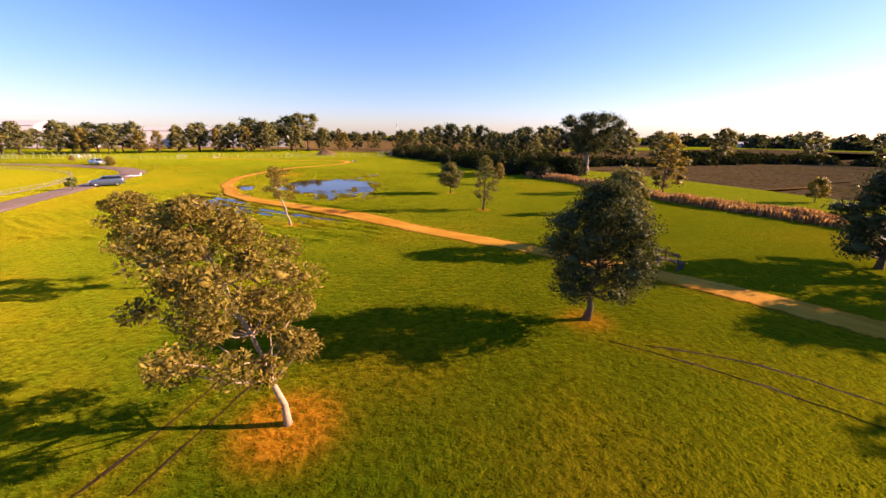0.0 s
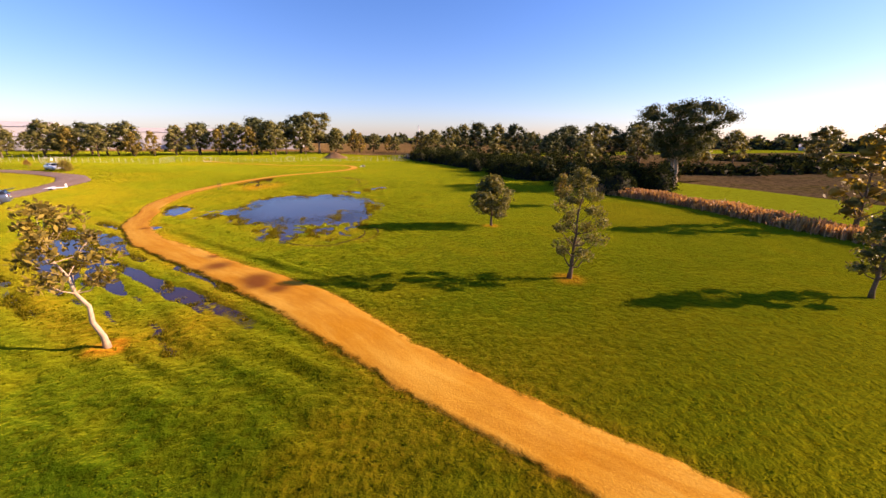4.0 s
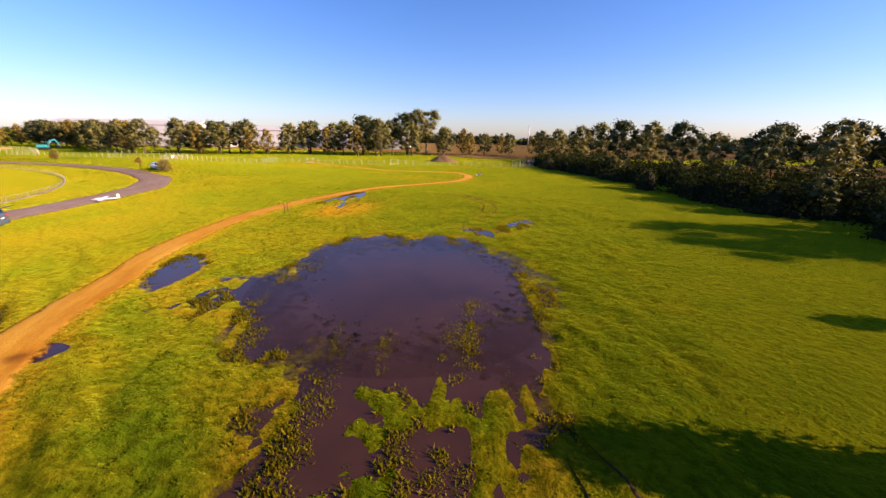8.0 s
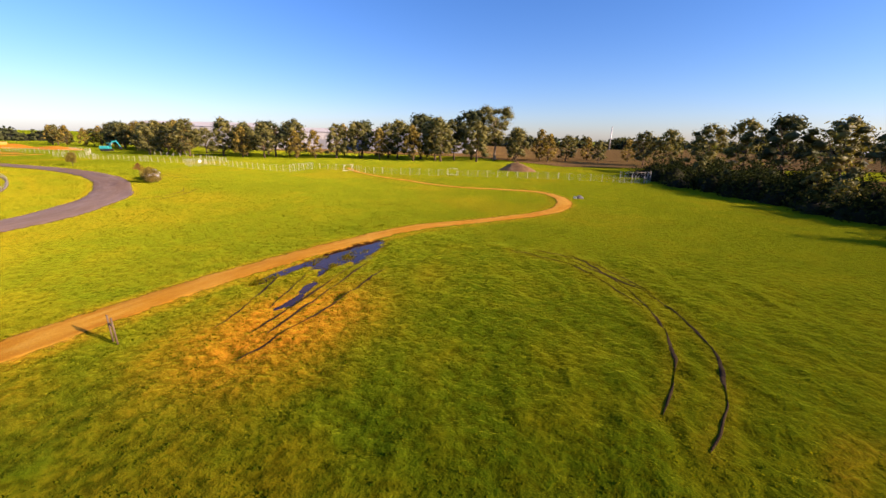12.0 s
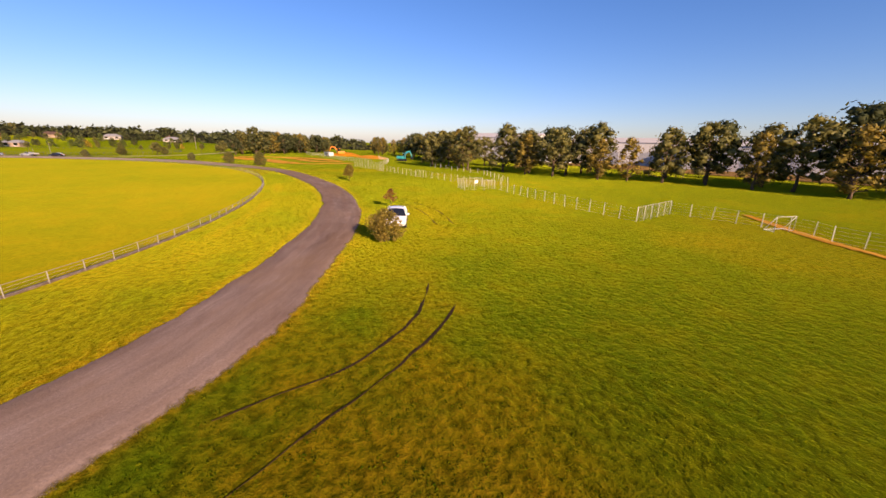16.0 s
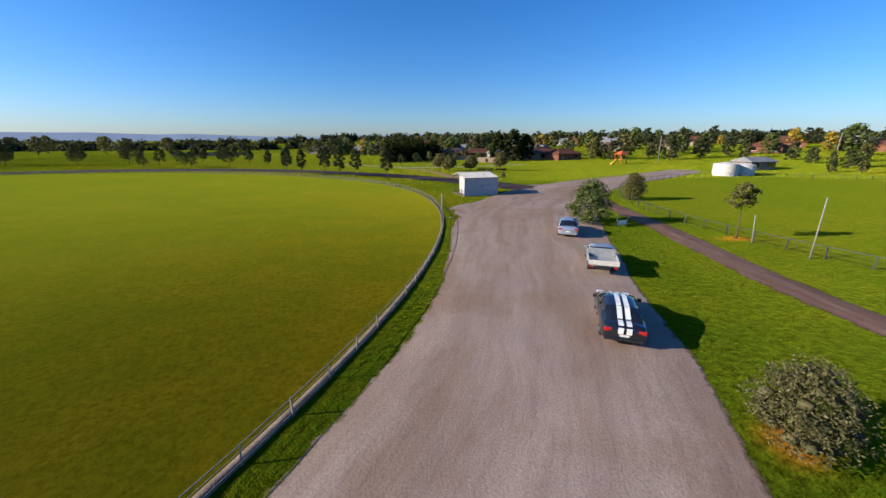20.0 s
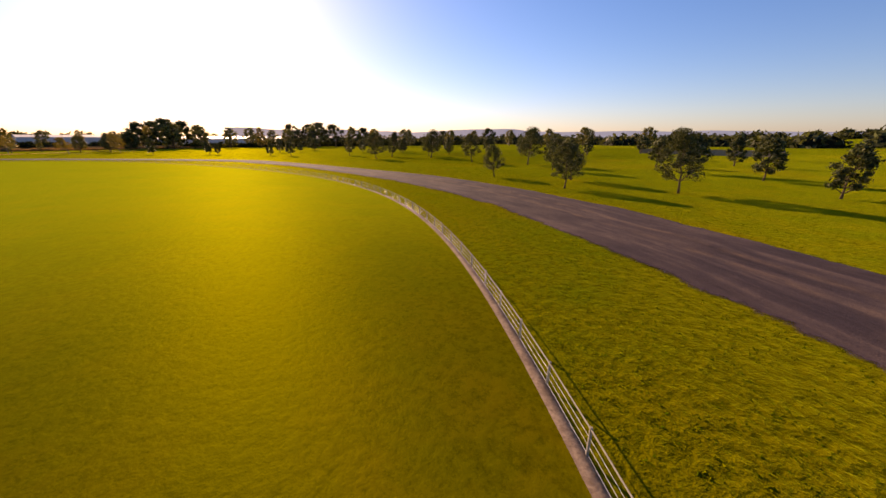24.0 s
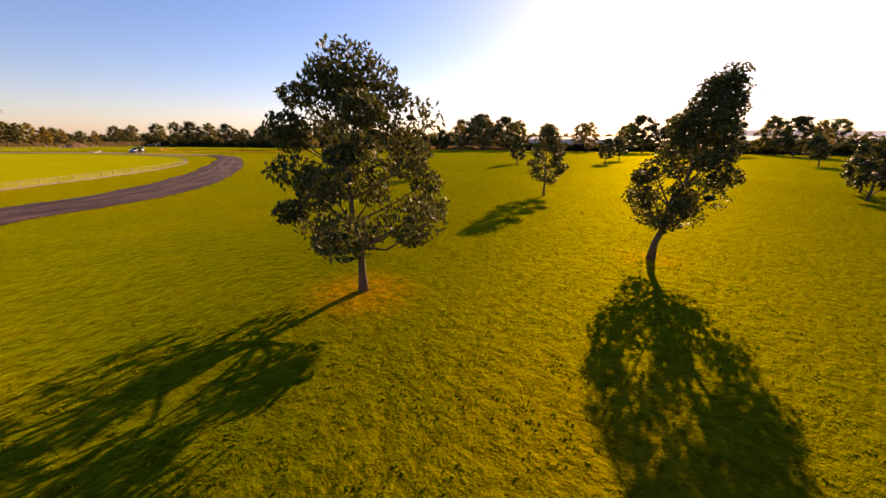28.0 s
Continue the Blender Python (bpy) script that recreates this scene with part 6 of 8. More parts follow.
def fence(name, label, line, spacing, height, w, material, rails, rail_r, railmat, closed=False, mesh_wires=0, wiremat=None):
    """Posts, rails and wires along x, y points."""
    p = np.asarray(line, float)
    if closed:
        p = np.vstack([p, p[:1]])
    seg = np.hypot(*np.diff(p, axis=0).T)
    s = np.concatenate([[0], np.cumsum(seg)])
    n = int(round(s[-1] / spacing))
    at = np.linspace(0, s[-1], n, endpoint=not closed)
    x, y = np.interp(at, s, p[:, 0]), np.interp(at, s, p[:, 1])
    ob = thing(name, label, "fence")
    me = post_mesh(w, height, material)
    rr = np.random.default_rng(len(p))
    for k in range(n):
        o = part("post", me, ob)
        o.matrix_basis = pose(x[k], y[k], 0.0, rr.normal() * 1.5, rr.normal() * 1.5, 30 * k)
    for z in rails:
        pts = [(a, b, z) for a, b in zip(x, y)] + ([(x[0], y[0], z)] if closed else [])
        rod("rail", pts, rail_r, railmat, ob, 6)
    if mesh_wires:
        for z in np.linspace(0.08, height * 0.94, mesh_wires):
            pts = [(a, b, z) for a, b in zip(x, y)] + ([(x[0], y[0], z)] if closed else [])
            rod("wire", pts, 0.004, wiremat or STEEL, ob, 3)
    return ob


FENCE_WHITE = plain("pale_post_paint", (0.50, 0.47, 0.41), 0.7)
DARK_STEEL = plain("dark_fence_steel", (0.07, 0.07, 0.075), 0.5, 0.4)
fence("oval_fence", "low post-and-rail fence round the oval", oval_line(0.05, 300), 1.25, 0.44, 0.015, POST, (0.42,), 0.010, POST, True, 4, STEEL)
BOUND = [(-15, 104.6), (-18, 102.8), (-25.4, 101.6), (-33, 99), (-41, 95.2), (-51.6, 91.9), (-55.3, 93.2), (-62.3, 91.4)]
fence("boundary_fence", "white post and wire boundary fence", smooth_line(BOUND, 1.0), 1.35, 0.95, 0.017, FENCE_WHITE, (), 0.01, STEEL, False, 5)
fence("boundary_fence", "white post and wire boundary fence", [(-60.7, 85.8), (-66, 85.6), (-72, 85.7), (-78, 86.2), (-83, 86.2), (-88.5, 85.3), (-96, 82.9), (-109, 80.2), (-121.6, 77.9)], 1.35, 0.97, 0.017, FENCE_WHITE, (), 0.01, STEEL, False, 5)
fence("boundary_fence", "white post and wire fence round the earthworks", [(-121.6, 77.9), (-120.5, 82.5), (-131, 87), (-142, 90.5), (-160, 92)], 1.35, 0.95, 0.017, FENCE_WHITE, (), 0.01, STEEL, False, 5)
fence("boundary_fence", "white post and wire fence beside the dirt mounds", [(-134, 84), (-146, 80), (-160, 78), (-176, 76), (-196, 73)], 1.4, 1.0, 0.022, FENCE_WHITE, (0.9,), 0.012, STEEL, False, 3)
fence("boundary_fence", "white post and wire boundary fence", [(-83, 86.2), (-86, 92), (-100, 96), (-120, 94)], 2.2, 0.8, 0.025, FENCE_WHITE, (), 0.01, STEEL, False, 3)


def mesh_panel(name, label, a, b, h, parent=None):
    """A framed wire panel between two ground points."""
    a, b = Vector((*a, 0.03)), Vector((*b, 0.03))
    ob = thing(name, label, "gate", tuple((a + b) / 2))
    o = (a + b) / 2
    a, b = a - o, b - o
    up = Vector((0, 0, h))
    n = max(1, int(round((b - a).length / 1.2)))
    for k in range(n + 1):
        q = a + (b - a) * k / n
        rod("post", [q - Vector((0, 0, 0.08)), q + up * 1.04], 0.019, FENCE_WHITE, ob, 6)
    rod("top_rail", [a + up, b + up], 0.011, FENCE_WHITE, ob, 6)
    # diamond wire netting
    long, high, pieces = (b - a).length, h * 0.97, []
    e = (b - a) / long
    for k in range(int((long + high) / 0.17)):
        s = k * 0.17
        for flip in (False, True):
            s0, s1 = max(0, s - high), min(long, s)
            z0, z1 = s - s0, s - s1
            if flip:
                z0, z1 = high - z0, high - z1
            pieces.append(tube([a + e * s0 + Vector((0, 0, z0)), a + e * s1 + Vector((0, 0, z1))], [0.002, 0.002], 3, False))
    part("netting", mesh_of("netting", *merged(pieces), STEEL), ob, label="galvanised wire netting")
    return ob


mesh_panel("gate", "tall wire mesh gate panel standing open", (-62.3, 91.4), (-60.7, 85.8), 1.0)
for a, b in [((-82.1, 82.6), (-82.9, 86.2)), ((-82.1, 82.6), (-79.3, 82.0)), ((-79.3, 82.0), (-79.6, 85.9))]:
    mesh_panel("gate", "wire mesh enclosure panel beside the fence", a, b, 1.0)
mesh_panel("gate", "wire mesh gate panel in the boundary fence", (-95.4, 83.2), (-96.8, 82.5), 1.0)
mesh_panel("gate", "wire mesh gate panel in the boundary fence", (-109.2, 80.4), (-108.3, 79.7), 1.0)
mesh_panel("gate", "wire mesh enclosure panel by the creek", (-17.9, 102.7), (-15.1, 103.7), 1.4)
mesh_panel("gate", "wire mesh enclosure panel by the creek", (-15.1, 103.7), (-14.4, 105.6), 1.4)
ob = thing("notice", "small white notice on the wire enclosure", "sign", (-82.66, 85.25, 0.4), 102.5)
part("board", boxed(-0.25, 0.25, -0.012, 0.012, 0, 0.36, 0.004), ob, WHITE)
for x, y, w, turn in [(-55.6, 92.7, 1.6, 80), (-40, 97.5, 1.4, 30)]:
    ob = thing("goal", "small white metal goal frame", "goal", (x, y, 0.02), turn, "goal frames")
    rod("frame", [(-w / 2, 0, -0.05), (-w / 2, 0, 0.95), (w / 2, 0, 0.95), (w / 2, 0, -0.05)], 0.018, FENCE_WHITE, ob)
    rod("ground_bar", [(-w / 2, 0, 0.03), (-w / 2, 0.6, 0.03), (w / 2, 0.6, 0.03), (w / 2, 0, 0.03)], 0.02, WHITE, ob)
    for sx in (-1, 1):
        rod("stay", [(sx * w / 2, 0, 0.95), (sx * w / 2, 0.6, 0.03)], 0.016, WHITE, ob)


# ---- vehicles, drawn full size and set down at the scale of the place ----
def loft(stations, ring):
    """Skin through stations; ring gives the y, z points of one."""
    rows = [[(s[0], y, z) for y, z in ring(s)] for s in stations]
    k = len(rows[0])
    vs = [p for r_ in rows for p in r_]
    fs = [(i * k + j, i * k + (j + 1) % k, (i + 1) * k + (j + 1) % k, (i + 1) * k + j) for i in range(len(rows) - 1) for j in range(k)]
    fs += [tuple(range(k))[::-1], tuple((len(rows) - 1) * k + j for j in range(k))]
    return vs, fs


def body_ring(s):
    _, zb, zt, w = s
    m = (zb + zt) / 2
    return [(-w * 0.86, zb), (-w * 0.97, zb + 0.1), (-w, m), (-w * 0.975, zt - 0.12), (-w * 0.9, zt - 0.03), (-w * 0.6, zt), (0, zt + 0.025), (w * 0.6, zt), (w * 0.9, zt - 0.03), (w * 0.975, zt - 0.12), (w, m), (w * 0.97, zb + 0.1), (w * 0.86, zb)]


def cabin_ring(s):
    _, zb, zt, wb, wt = s
    return [(-wb, zb), (-(wb + wt) / 2 - 0.015, (zb + zt) / 2), (-wt, zt), (-wt * 0.6, zt + 0.02), (0, zt + 0.03), (wt * 0.6, zt + 0.02), (wt, zt), ((wb + wt) / 2 + 0.015, (zb + zt) / 2), (wb, zb)]


def wheel(parent, x, y, r=0.33, w=0.22):
    v, f = [], []
    prof = [(r * 0.62, -w / 2), (r * 0.94, -w / 2), (r, -w * 0.32), (r, w * 0.32), (r * 0.94, w / 2), (r * 0.62, w / 2)]
    n = 22
    for k in range(n):
        a = 2 * math.pi * k / n
        v += [(q * math.cos(a), d, q * math.sin(a)) for q, d in prof]
    m = len(prof)
    f = [(k * m + j, k * m + (j + 1) % m, ((k + 1) % n) * m + (j + 1) % m, ((k + 1) % n) * m + j) for k in range(n) for j in range(m)]
    t = part("tyre", mesh_of("tyre", v, f, TYRE, True), None)
    ob = part("wheel", mesh_of("wheel", [(0.05 * math.cos(a), s * 0.10, 0.05 * math.sin(a)) for s in (-1, 1) for a in np.linspace(0, 5.6, 9)], [tuple(range(9)), tuple(range(9, 18))], RIM), parent, at=pose(x, y, r))
    t.parent = ob
    side = 1 if y > 0 else -1
    vs, fs = [], []
    for k in range(5):
        a = 2 * math.pi * k / 5
        c, s = math.cos(a), math.sin(a)
        o = len(vs)
        for q, ww in ((0.04, 0.045), (r * 0.64, 0.07)):
            for e in (-1, 1):
                vs.append((q * c - e * ww * s, side * (w / 2 - 0.02), q * s + e * ww * c))
        fs.append((o, o + 1, o + 3, o + 2))
    o = len(vs)
    for a in np.linspace(0, 2 * math.pi, 20, endpoint=False):
        vs += [(r * 0.64 * math.cos(a), side * (w / 2 - 0.01), r * 0.64 * math.sin(a)), (r * 0.55 * math.cos(a), side * (w / 2 - 0.03), r * 0.55 * math.sin(a))]
    fs += [(o + 2 * k, o + 2 * k + 1, o + (2 * k + 3) % 40, o + (2 * k + 2) % 40) for k in range(20)]
    part("rim", mesh_of("rim", vs, fs, RIM), ob)
    return ob


LAMP = plain("headlamp_glass", (0.7, 0.72, 0.75), 0.1, 0, 0.6)
TAIL = plain("red_tail_lamp", (0.42, 0.015, 0.01), 0.2, 0, 0.6)
BLACK = plain("black_trim", (0.018, 0.018, 0.02), 0.5)
PLATE = plain("plate_white", (0.7, 0.7, 0.66), 0.5)


def car(name, label, x, y, heading, paint, kind="sedan", stripes=False, hatch=False, size=0.62):
    ob = thing(name, label, "car", (x, y, 0.06), heading)
    ob.scale = (size,) * 3
    tall = 0.28 if kind == "suv" else 0.0
    st = [(-2.42, 0.40, 0.80 + tall, 0.74), (-2.36, 0.30, 0.98 + tall, 0.84), (-2.1, 0.26, 1.03 + tall, 0.89), (-1.5, 0.2, 1.02 + tall, 0.92), (-0.6, 0.18, 0.98 + tall, 0.925), (0.7, 0.18, 0.97 + tall, 0.92), (1.1, 0.19, 0.94 + tall, 0.915),
          (1.8, 0.22, 0.85 + tall * 0.9, 0.89), (2.2, 0.28, 0.74 + tall * 0.8, 0.83), (2.38, 0.36, 0.62 + tall * 0.6, 0.72), (2.42, 0.44, 0.55 + tall * 0.5, 0.62)]
    if kind == "ute":
        st = [(-0.75, 0.34, 1.0, 0.80), (-0.7, 0.3, 1.06, 0.86)] + [s for s in st if s[0] > -0.65]
    v, f = loft(st, body_ring)
    part("body", mesh_of("body", v, f, paint, True), ob)
    zb = 0.95 + tall
    if kind == "suv":
        cb = [(-2.25, zb, zb + 0.04, 0.82, 0.78), (-2.0, zb, zb + 0.42, 0.84, 0.66), (-0.2, zb, zb + 0.48, 0.86, 0.68), (0.35, zb, zb + 0.44, 0.85, 0.66), (1.15, zb - 0.02, zb, 0.82, 0.76)]
        roof = (-2.0, 0.4, zb + 0.44)
    elif kind == "ute":
        cb = [(-0.72, zb, zb + 0.06, 0.80, 0.76), (-0.6, zb, zb + 0.42, 0.82, 0.66), (0.1, zb, zb + 0.46, 0.84, 0.67), (0.4, zb, zb + 0.42, 0.84, 0.65), (1.15, zb - 0.02, zb, 0.82, 0.76)]
        roof = (-0.62, 0.42, zb + 0.42)
    else:
        cb = [(-1.95, zb + 0.04, zb + 0.05, 0.78, 0.74), (-1.05, zb, zb + 0.40, 0.83, 0.62), (-0.1, zb, zb + 0.46, 0.85, 0.65), (0.35, zb, zb + 0.41, 0.85, 0.63), (1.25, zb - 0.03, zb - 0.01, 0.82, 0.76)]
        roof = (-1.08, 0.38, zb + 0.41)
    v, f = loft(cb, cabin_ring)
    part("glasshouse", mesh_of("glasshouse", v, f, GLASS, True), ob, label="dark tinted glass")
    xs_ = np.linspace(roof[0], roof[1], 7)
    zs_ = np.interp(xs_, [c[0] for c in cb], [c[2] for c in cb])
    ws_ = np.interp(xs_, [c[0] for c in cb], [c[4] for c in cb])
    vs, fs = [], []
    for a, z, w in zip(xs_, zs_, ws_):
        vs += [(a, -w - 0.015, z - 0.03), (a, -w, z + 0.015), (a, -w * 0.55, z + 0.04), (a, 0, z + 0.05), (a, w * 0.55, z + 0.04), (a, w, z + 0.015), (a, w + 0.015, z - 0.03)]
    fs = [(i * 7 + j, i * 7 + j + 1, i * 7 + j + 8, i * 7 + j + 7) for i in range(6) for j in range(6)]
    part("roof", mesh_of("roof", vs, fs, paint, True), ob)
    for s in (-1, 1):
        for i in (1, 2, len(cb) - 2):
            a, b = cb[i], cb[i]
            dx = -0.35 if i == 1 else (0.55 if i == len(cb) - 2 else 0)
            rod("pillar", [(a[0] + dx, s * (a[3] + 0.01), a[1]), (a[0], s * (a[4] + 0.012), a[2])], 0.035, paint, ob, 5)
        bm = boxed(0.72, 0.9, s * 1.02 - 0.09, s * 1.02 + 0.09, zb - 0.02, zb + 0.12, 0.03)
        part("mirror", bm, ob, paint if kind != "coupe" else BLACK)
        part("headlight", boxed(2.16, 2.34, s * 0.62 - 0.17, s * 0.62 + 0.17, 0.60 + tall * 0.7, 0.73 + tall * 0.75, 0.03), ob, LAMP)
        if kind != "ute":
            part("tail_light", boxed(-2.42, -2.30, s * 0.68 - 0.16, s * 0.68 + 0.16, 0.72 + tall, 0.90 + tall, 0.03), ob, TAIL)
        for xw in (-1.42, 1.45):
            wheel(ob, xw, s * 0.80, 0.33 + tall * 0.15)
        part("door_line", boxed(-0.12, -0.10, s * 0.915 - 0.012, s * 0.915 + 0.012, 0.35, 0.93 + tall, 0), ob, BLACK)
    part("grille", boxed(2.37, 2.43, -0.34, 0.34, 0.47 + tall * 0.5, 0.56 + tall * 0.5, 0.015), ob, BLACK)
    part("number_plate", boxed(2.41, 2.445, -0.19, 0.19, 0.36, 0.45, 0.004), ob, PLATE)
    if kind != "ute":
        part("number_plate", boxed(-2.445, -2.40, -0.19, 0.19, 0.55 + tall, 0.65 + tall, 0.004), ob, PLATE)
        part("rear_bumper", boxed(-2.46, -2.3, -0.8, 0.8, 0.34, 0.50 + tall * 0.5, 0.05), ob, paint)
    if stripes:
        for s in (-1, 1):
            y0, y1 = sorted((s * 0.06, s * 0.27))
            for name2, a, b in (("bonnet_stripe", 1.15, 2.2), ("boot_stripe", -2.34, -1.75)):
                vs = []
                for xx in np.linspace(a, b, 6):
                    z = np.interp(xx, [q[0] for q in st], [q[2] for q in st]) + 0.034
                    vs += [(xx, y0, z), (xx, y1, z)]
                part(name2, mesh_of(name2, vs, [(2 * i, 2 * i + 1, 2 * i + 3, 2 * i + 2) for i in range(5)], WHITE), ob)
            vs = []
            for xx in np.linspace(roof[0] - 0.75, roof[1], 8):
                z = np.interp(xx, [q[0] for q in cb], [q[2] for q in cb]) + 0.062
                vs += [(xx, y0, z), (xx, y1, z)]
            part("roof_stripe", mesh_of("roof_stripe", vs, [(2 * i, 2 * i + 1, 2 * i + 3, 2 * i + 2) for i in range(7)], WHITE), ob)
            part("tail_stripe", boxed(-2.45, -2.41, y0, y1, 0.68, 0.95, 0.002), ob, WHITE)
    if hatch:
        v = [(-2.0, -0.62, zb + 0.46), (-2.0, 0.62, zb + 0.46), (-2.95, 0.66, zb + 0.62), (-2.95, -0.66, zb + 0.62)]
        v += [(x_, y_, z_ + 0.05) for x_, y_, z_ in v]
        part("tailgate", mesh_of("tailgate", v, [(3, 2, 1, 0), (4, 5, 6, 7), (0, 1, 5, 4), (1, 2, 6, 5), (2, 3, 7, 6), (3, 0, 4, 7)], BLACK), ob, label="raised dark tailgate")
    if kind == "ute":
        part("tray_floor", boxed(-2.75, -0.85, -0.92, 0.92, 0.72, 0.80, 0.015), ob, STEEL)
        for s in (-1, 1):
            part("tray_side", boxed(-2.75, -0.85, s * 0.91 - 0.02, s * 0.91 + 0.02, 0.80, 1.08, 0.01), ob, STEEL)
            part("tail_light", boxed(-2.78, -2.72, s * 0.75 - 0.1, s * 0.75 + 0.1, 0.58, 0.68, 0.015), ob, TAIL)
        part("tailgate", boxed(-2.77, -2.72, -0.93, 0.93, 0.78, 1.08, 0.01), ob, CREAM)
        part("headboard", boxed(-0.90, -0.84, -0.85, 0.85, 0.80, 1.40, 0.01), ob, STEEL)
        part("chassis", boxed(-2.7, -0.6, -0.4, 0.4, 0.42, 0.72, 0.03), ob, BLACK)
    return ob


car("sedan_car", "white sedan with pink head rests parked on the grass", -64.75, 70.1, -19.5, plain("white_car_paint", (0.82, 0.82, 0.80), 0.2, 0, 0.8, 0.03), size=0.72)
car("coupe_car", "glossy black coupe with two white racing stripes", -156.05, 17.5, 250, plain("black_car_paint", (0.012, 0.013, 0.018), 0.15, 0, 1.0, 0.03), "coupe", True)
car("ute_car", "silver utility vehicle with an open flat tray", -158.0, 12.0, 250, plain("silver_ute_paint", (0.42, 0.44, 0.46), 0.3, 0.5, 0.6, 0.03), "ute")
car("sedan_car", "silver sedan parked on the gravel", -158.7, 6.1, 250, plain("silver_car_paint", (0.50, 0.53, 0.58), 0.25, 0.6, 0.8, 0.03))
car("suv_car", "blue-grey off-road wagon beside the road, tailgate raised", -38.0, 41.6, 222, plain("blue_grey_car_paint", (0.10, 0.13, 0.18), 0.25, 0.4, 0.8, 0.03), "suv", hatch=True)

# ---- the shed ----
shed = thing("shed", "pale cream metal shed with a corrugated gable roof, scrawled front", "shed", (-153.77, -9.03, 0.02), 196.5)
SW, SR, SD = 3.66, 2.17, 3.48                       # width, depth of the ridge, depth of the back eave
HF, HR, HB = 1.80, 2.18, 1.86                      # heights of front eave, ridge and back eave
WALL = plain("pale_shed_wall", (0.44, 0.42, 0.42), 0.6, 0, 0, 0.10)
ROOF = rough_mat("pale_roof_sheet", (0.46, 0.43, 0.39), (0.58, 0.55, 0.50), 1.4, 0.12, 0.55, 0.0, third=(0.50, 0.46, 0.41))


def ribbed(x0, x1, z0, z1, pitch, amp):
    n = int((x1 - x0) / pitch) * 4
    vs = []
    for k in range(n + 1):
        x = x0 + (x1 - x0) * k / n
        vs += [(x, amp * (1 if k % 4 < 2 else -1), z0), (x, amp * (1 if k % 4 < 2 else -1), z1)]
    return vs, [(2 * k, 2 * k + 2, 2 * k + 3, 2 * k + 1) for k in range(n)]


# closed room behind the front sheet, an open paved porch along one side and the back
part("wall", boxed(0.52, SW - 0.03, 0.03, 2.75, -0.05, HF - 0.02), shed, WALL)
v, f = ribbed(0, SW, -0.02, HF - 0.01, 0.20, 0.003)
part("front_cladding", mesh_of("front_cladding", v, f, WALL), shed)
part("front_frame", boxed(0.01, SW - 0.01, 0.008, 0.028, -0.05, HF - 0.03), shed, WALL)
for xs2 in (0.505, SW - 0.015):
    v, f = ribbed(0.04, 2.75, -0.02, HF - 0.02, 0.20, 0.003)
    part("side_cladding", mesh_of("side_cladding", v, f, WALL), shed, at=pose(xs2, 0, 0, 0, 0, 90))
bm = bmesh.new()
for x in (0.55, SW - 0.06):
    lo = [bm.verts.new((x + dx, y, z)) for dx in (0, 0.03) for y, z in ((0.06, HF - 0.03), (2.72, HF - 0.03), (2.72, HR - 0.19), (SR, HR - 0.03))]
    bm.faces.new(lo[:4][::-1])
    bm.faces.new(lo[4:])
    for k in range(4):
        bm.faces.new((lo[k], lo[(k + 1) % 4], lo[4 + (k + 1) % 4], lo[4 + k]))
part("gable_infill", bm, shed, WALL)
for tag, ya, za, yb, zb in (("roof_front", -0.05, HF + 0.01, SR, HR), ("roof_back", SR, HR, SD, HB)):
    n = 264
    vs = []
    for k in range(n + 1):
        dz = 0.0065 * math.sin(k * math.pi / 2)
        vs += [(-0.02 + (SW + 0.06) * k / n, ya, za + dz), (-0.02 + (SW + 0.06) * k / n, yb, zb + dz)]
    part(tag, mesh_of(tag, vs, [(2 * k, 2 * k + 2, 2 * k + 3, 2 * k + 1) for k in range(n)], ROOF), shed, label="pale corrugated roof sheet")
part("ridge_cap", boxed(-0.03, SW + 0.05, SR - 0.11, SR + 0.11, HR - 0.008, HR + 0.022, 0.01), shed, ROOF, "folded pale ridge capping")
part("gutter", boxed(-0.02, SW + 0.04, -0.075, -0.03, HF - 0.045, HF - 0.005, 0.008), shed, BLACK, "dark gutter lip")
part("fascia", boxed(-0.02, SW + 0.04, SD - 0.02, SD, HB - 0.09, HB - 0.012, 0.004), shed, ROOF)
for x in (0.02, SW - 0.06):
    for tag, ya, za, yb, zb in (("barge_board", -0.04, HF - 0.07, SR, HR - 0.07), ("barge_board", SR, HR - 0.07, SD, HB - 0.07)):
        vs = [(x + dx, y, z + dz) for dx in (-0.03, 0.0) for y, z in ((ya, za), (yb, zb)) for dz in (0, 0.062)]
        part(tag, mesh_of(tag, vs, [(0, 1, 3, 2), (4, 6, 7, 5), (0, 2, 6, 4), (1, 5, 7, 3), (0, 4, 5, 1), (2, 3, 7, 6)], WALL), shed)
for x in (0.03, SW - 0.05):
    part("porch_post", boxed(x - 0.022, x + 0.022, SD - 0.10, SD - 0.056, -0.1, HB - 0.02, 0.005), shed, BLACK)
part("porch_floor", boxed(-0.06, SW, 0.04, SD - 0.02, -0.06, 0.035, 0.01), shed, CONCRETE)
for y in (0.75, 1.45, 2.15, 2.85):
    part("bollard", boxed(-0.02, 0.05, y - 0.035, y + 0.035, -0.05, 0.62, 0.01), shed, BLACK, "short dark post")
part("porch_rail", boxed(0.0, 0.03, 0.75, 2.85, 0.44, 0.48, 0.006), shed, BLACK)
part("footing", boxed(-0.09, 0.06, -0.05, 0.12, -0.06, 0.06, 0.02), shed, PALE_PATH, "pale concrete footing")
bm = bmesh.new()
bmesh.ops.create_cone(bm, cap_ends=True, segments=12, radius1=0.055, radius2=0.04, depth=0.10, matrix=Matrix.Translation((2.50, 0.92, HF + 0.22)))
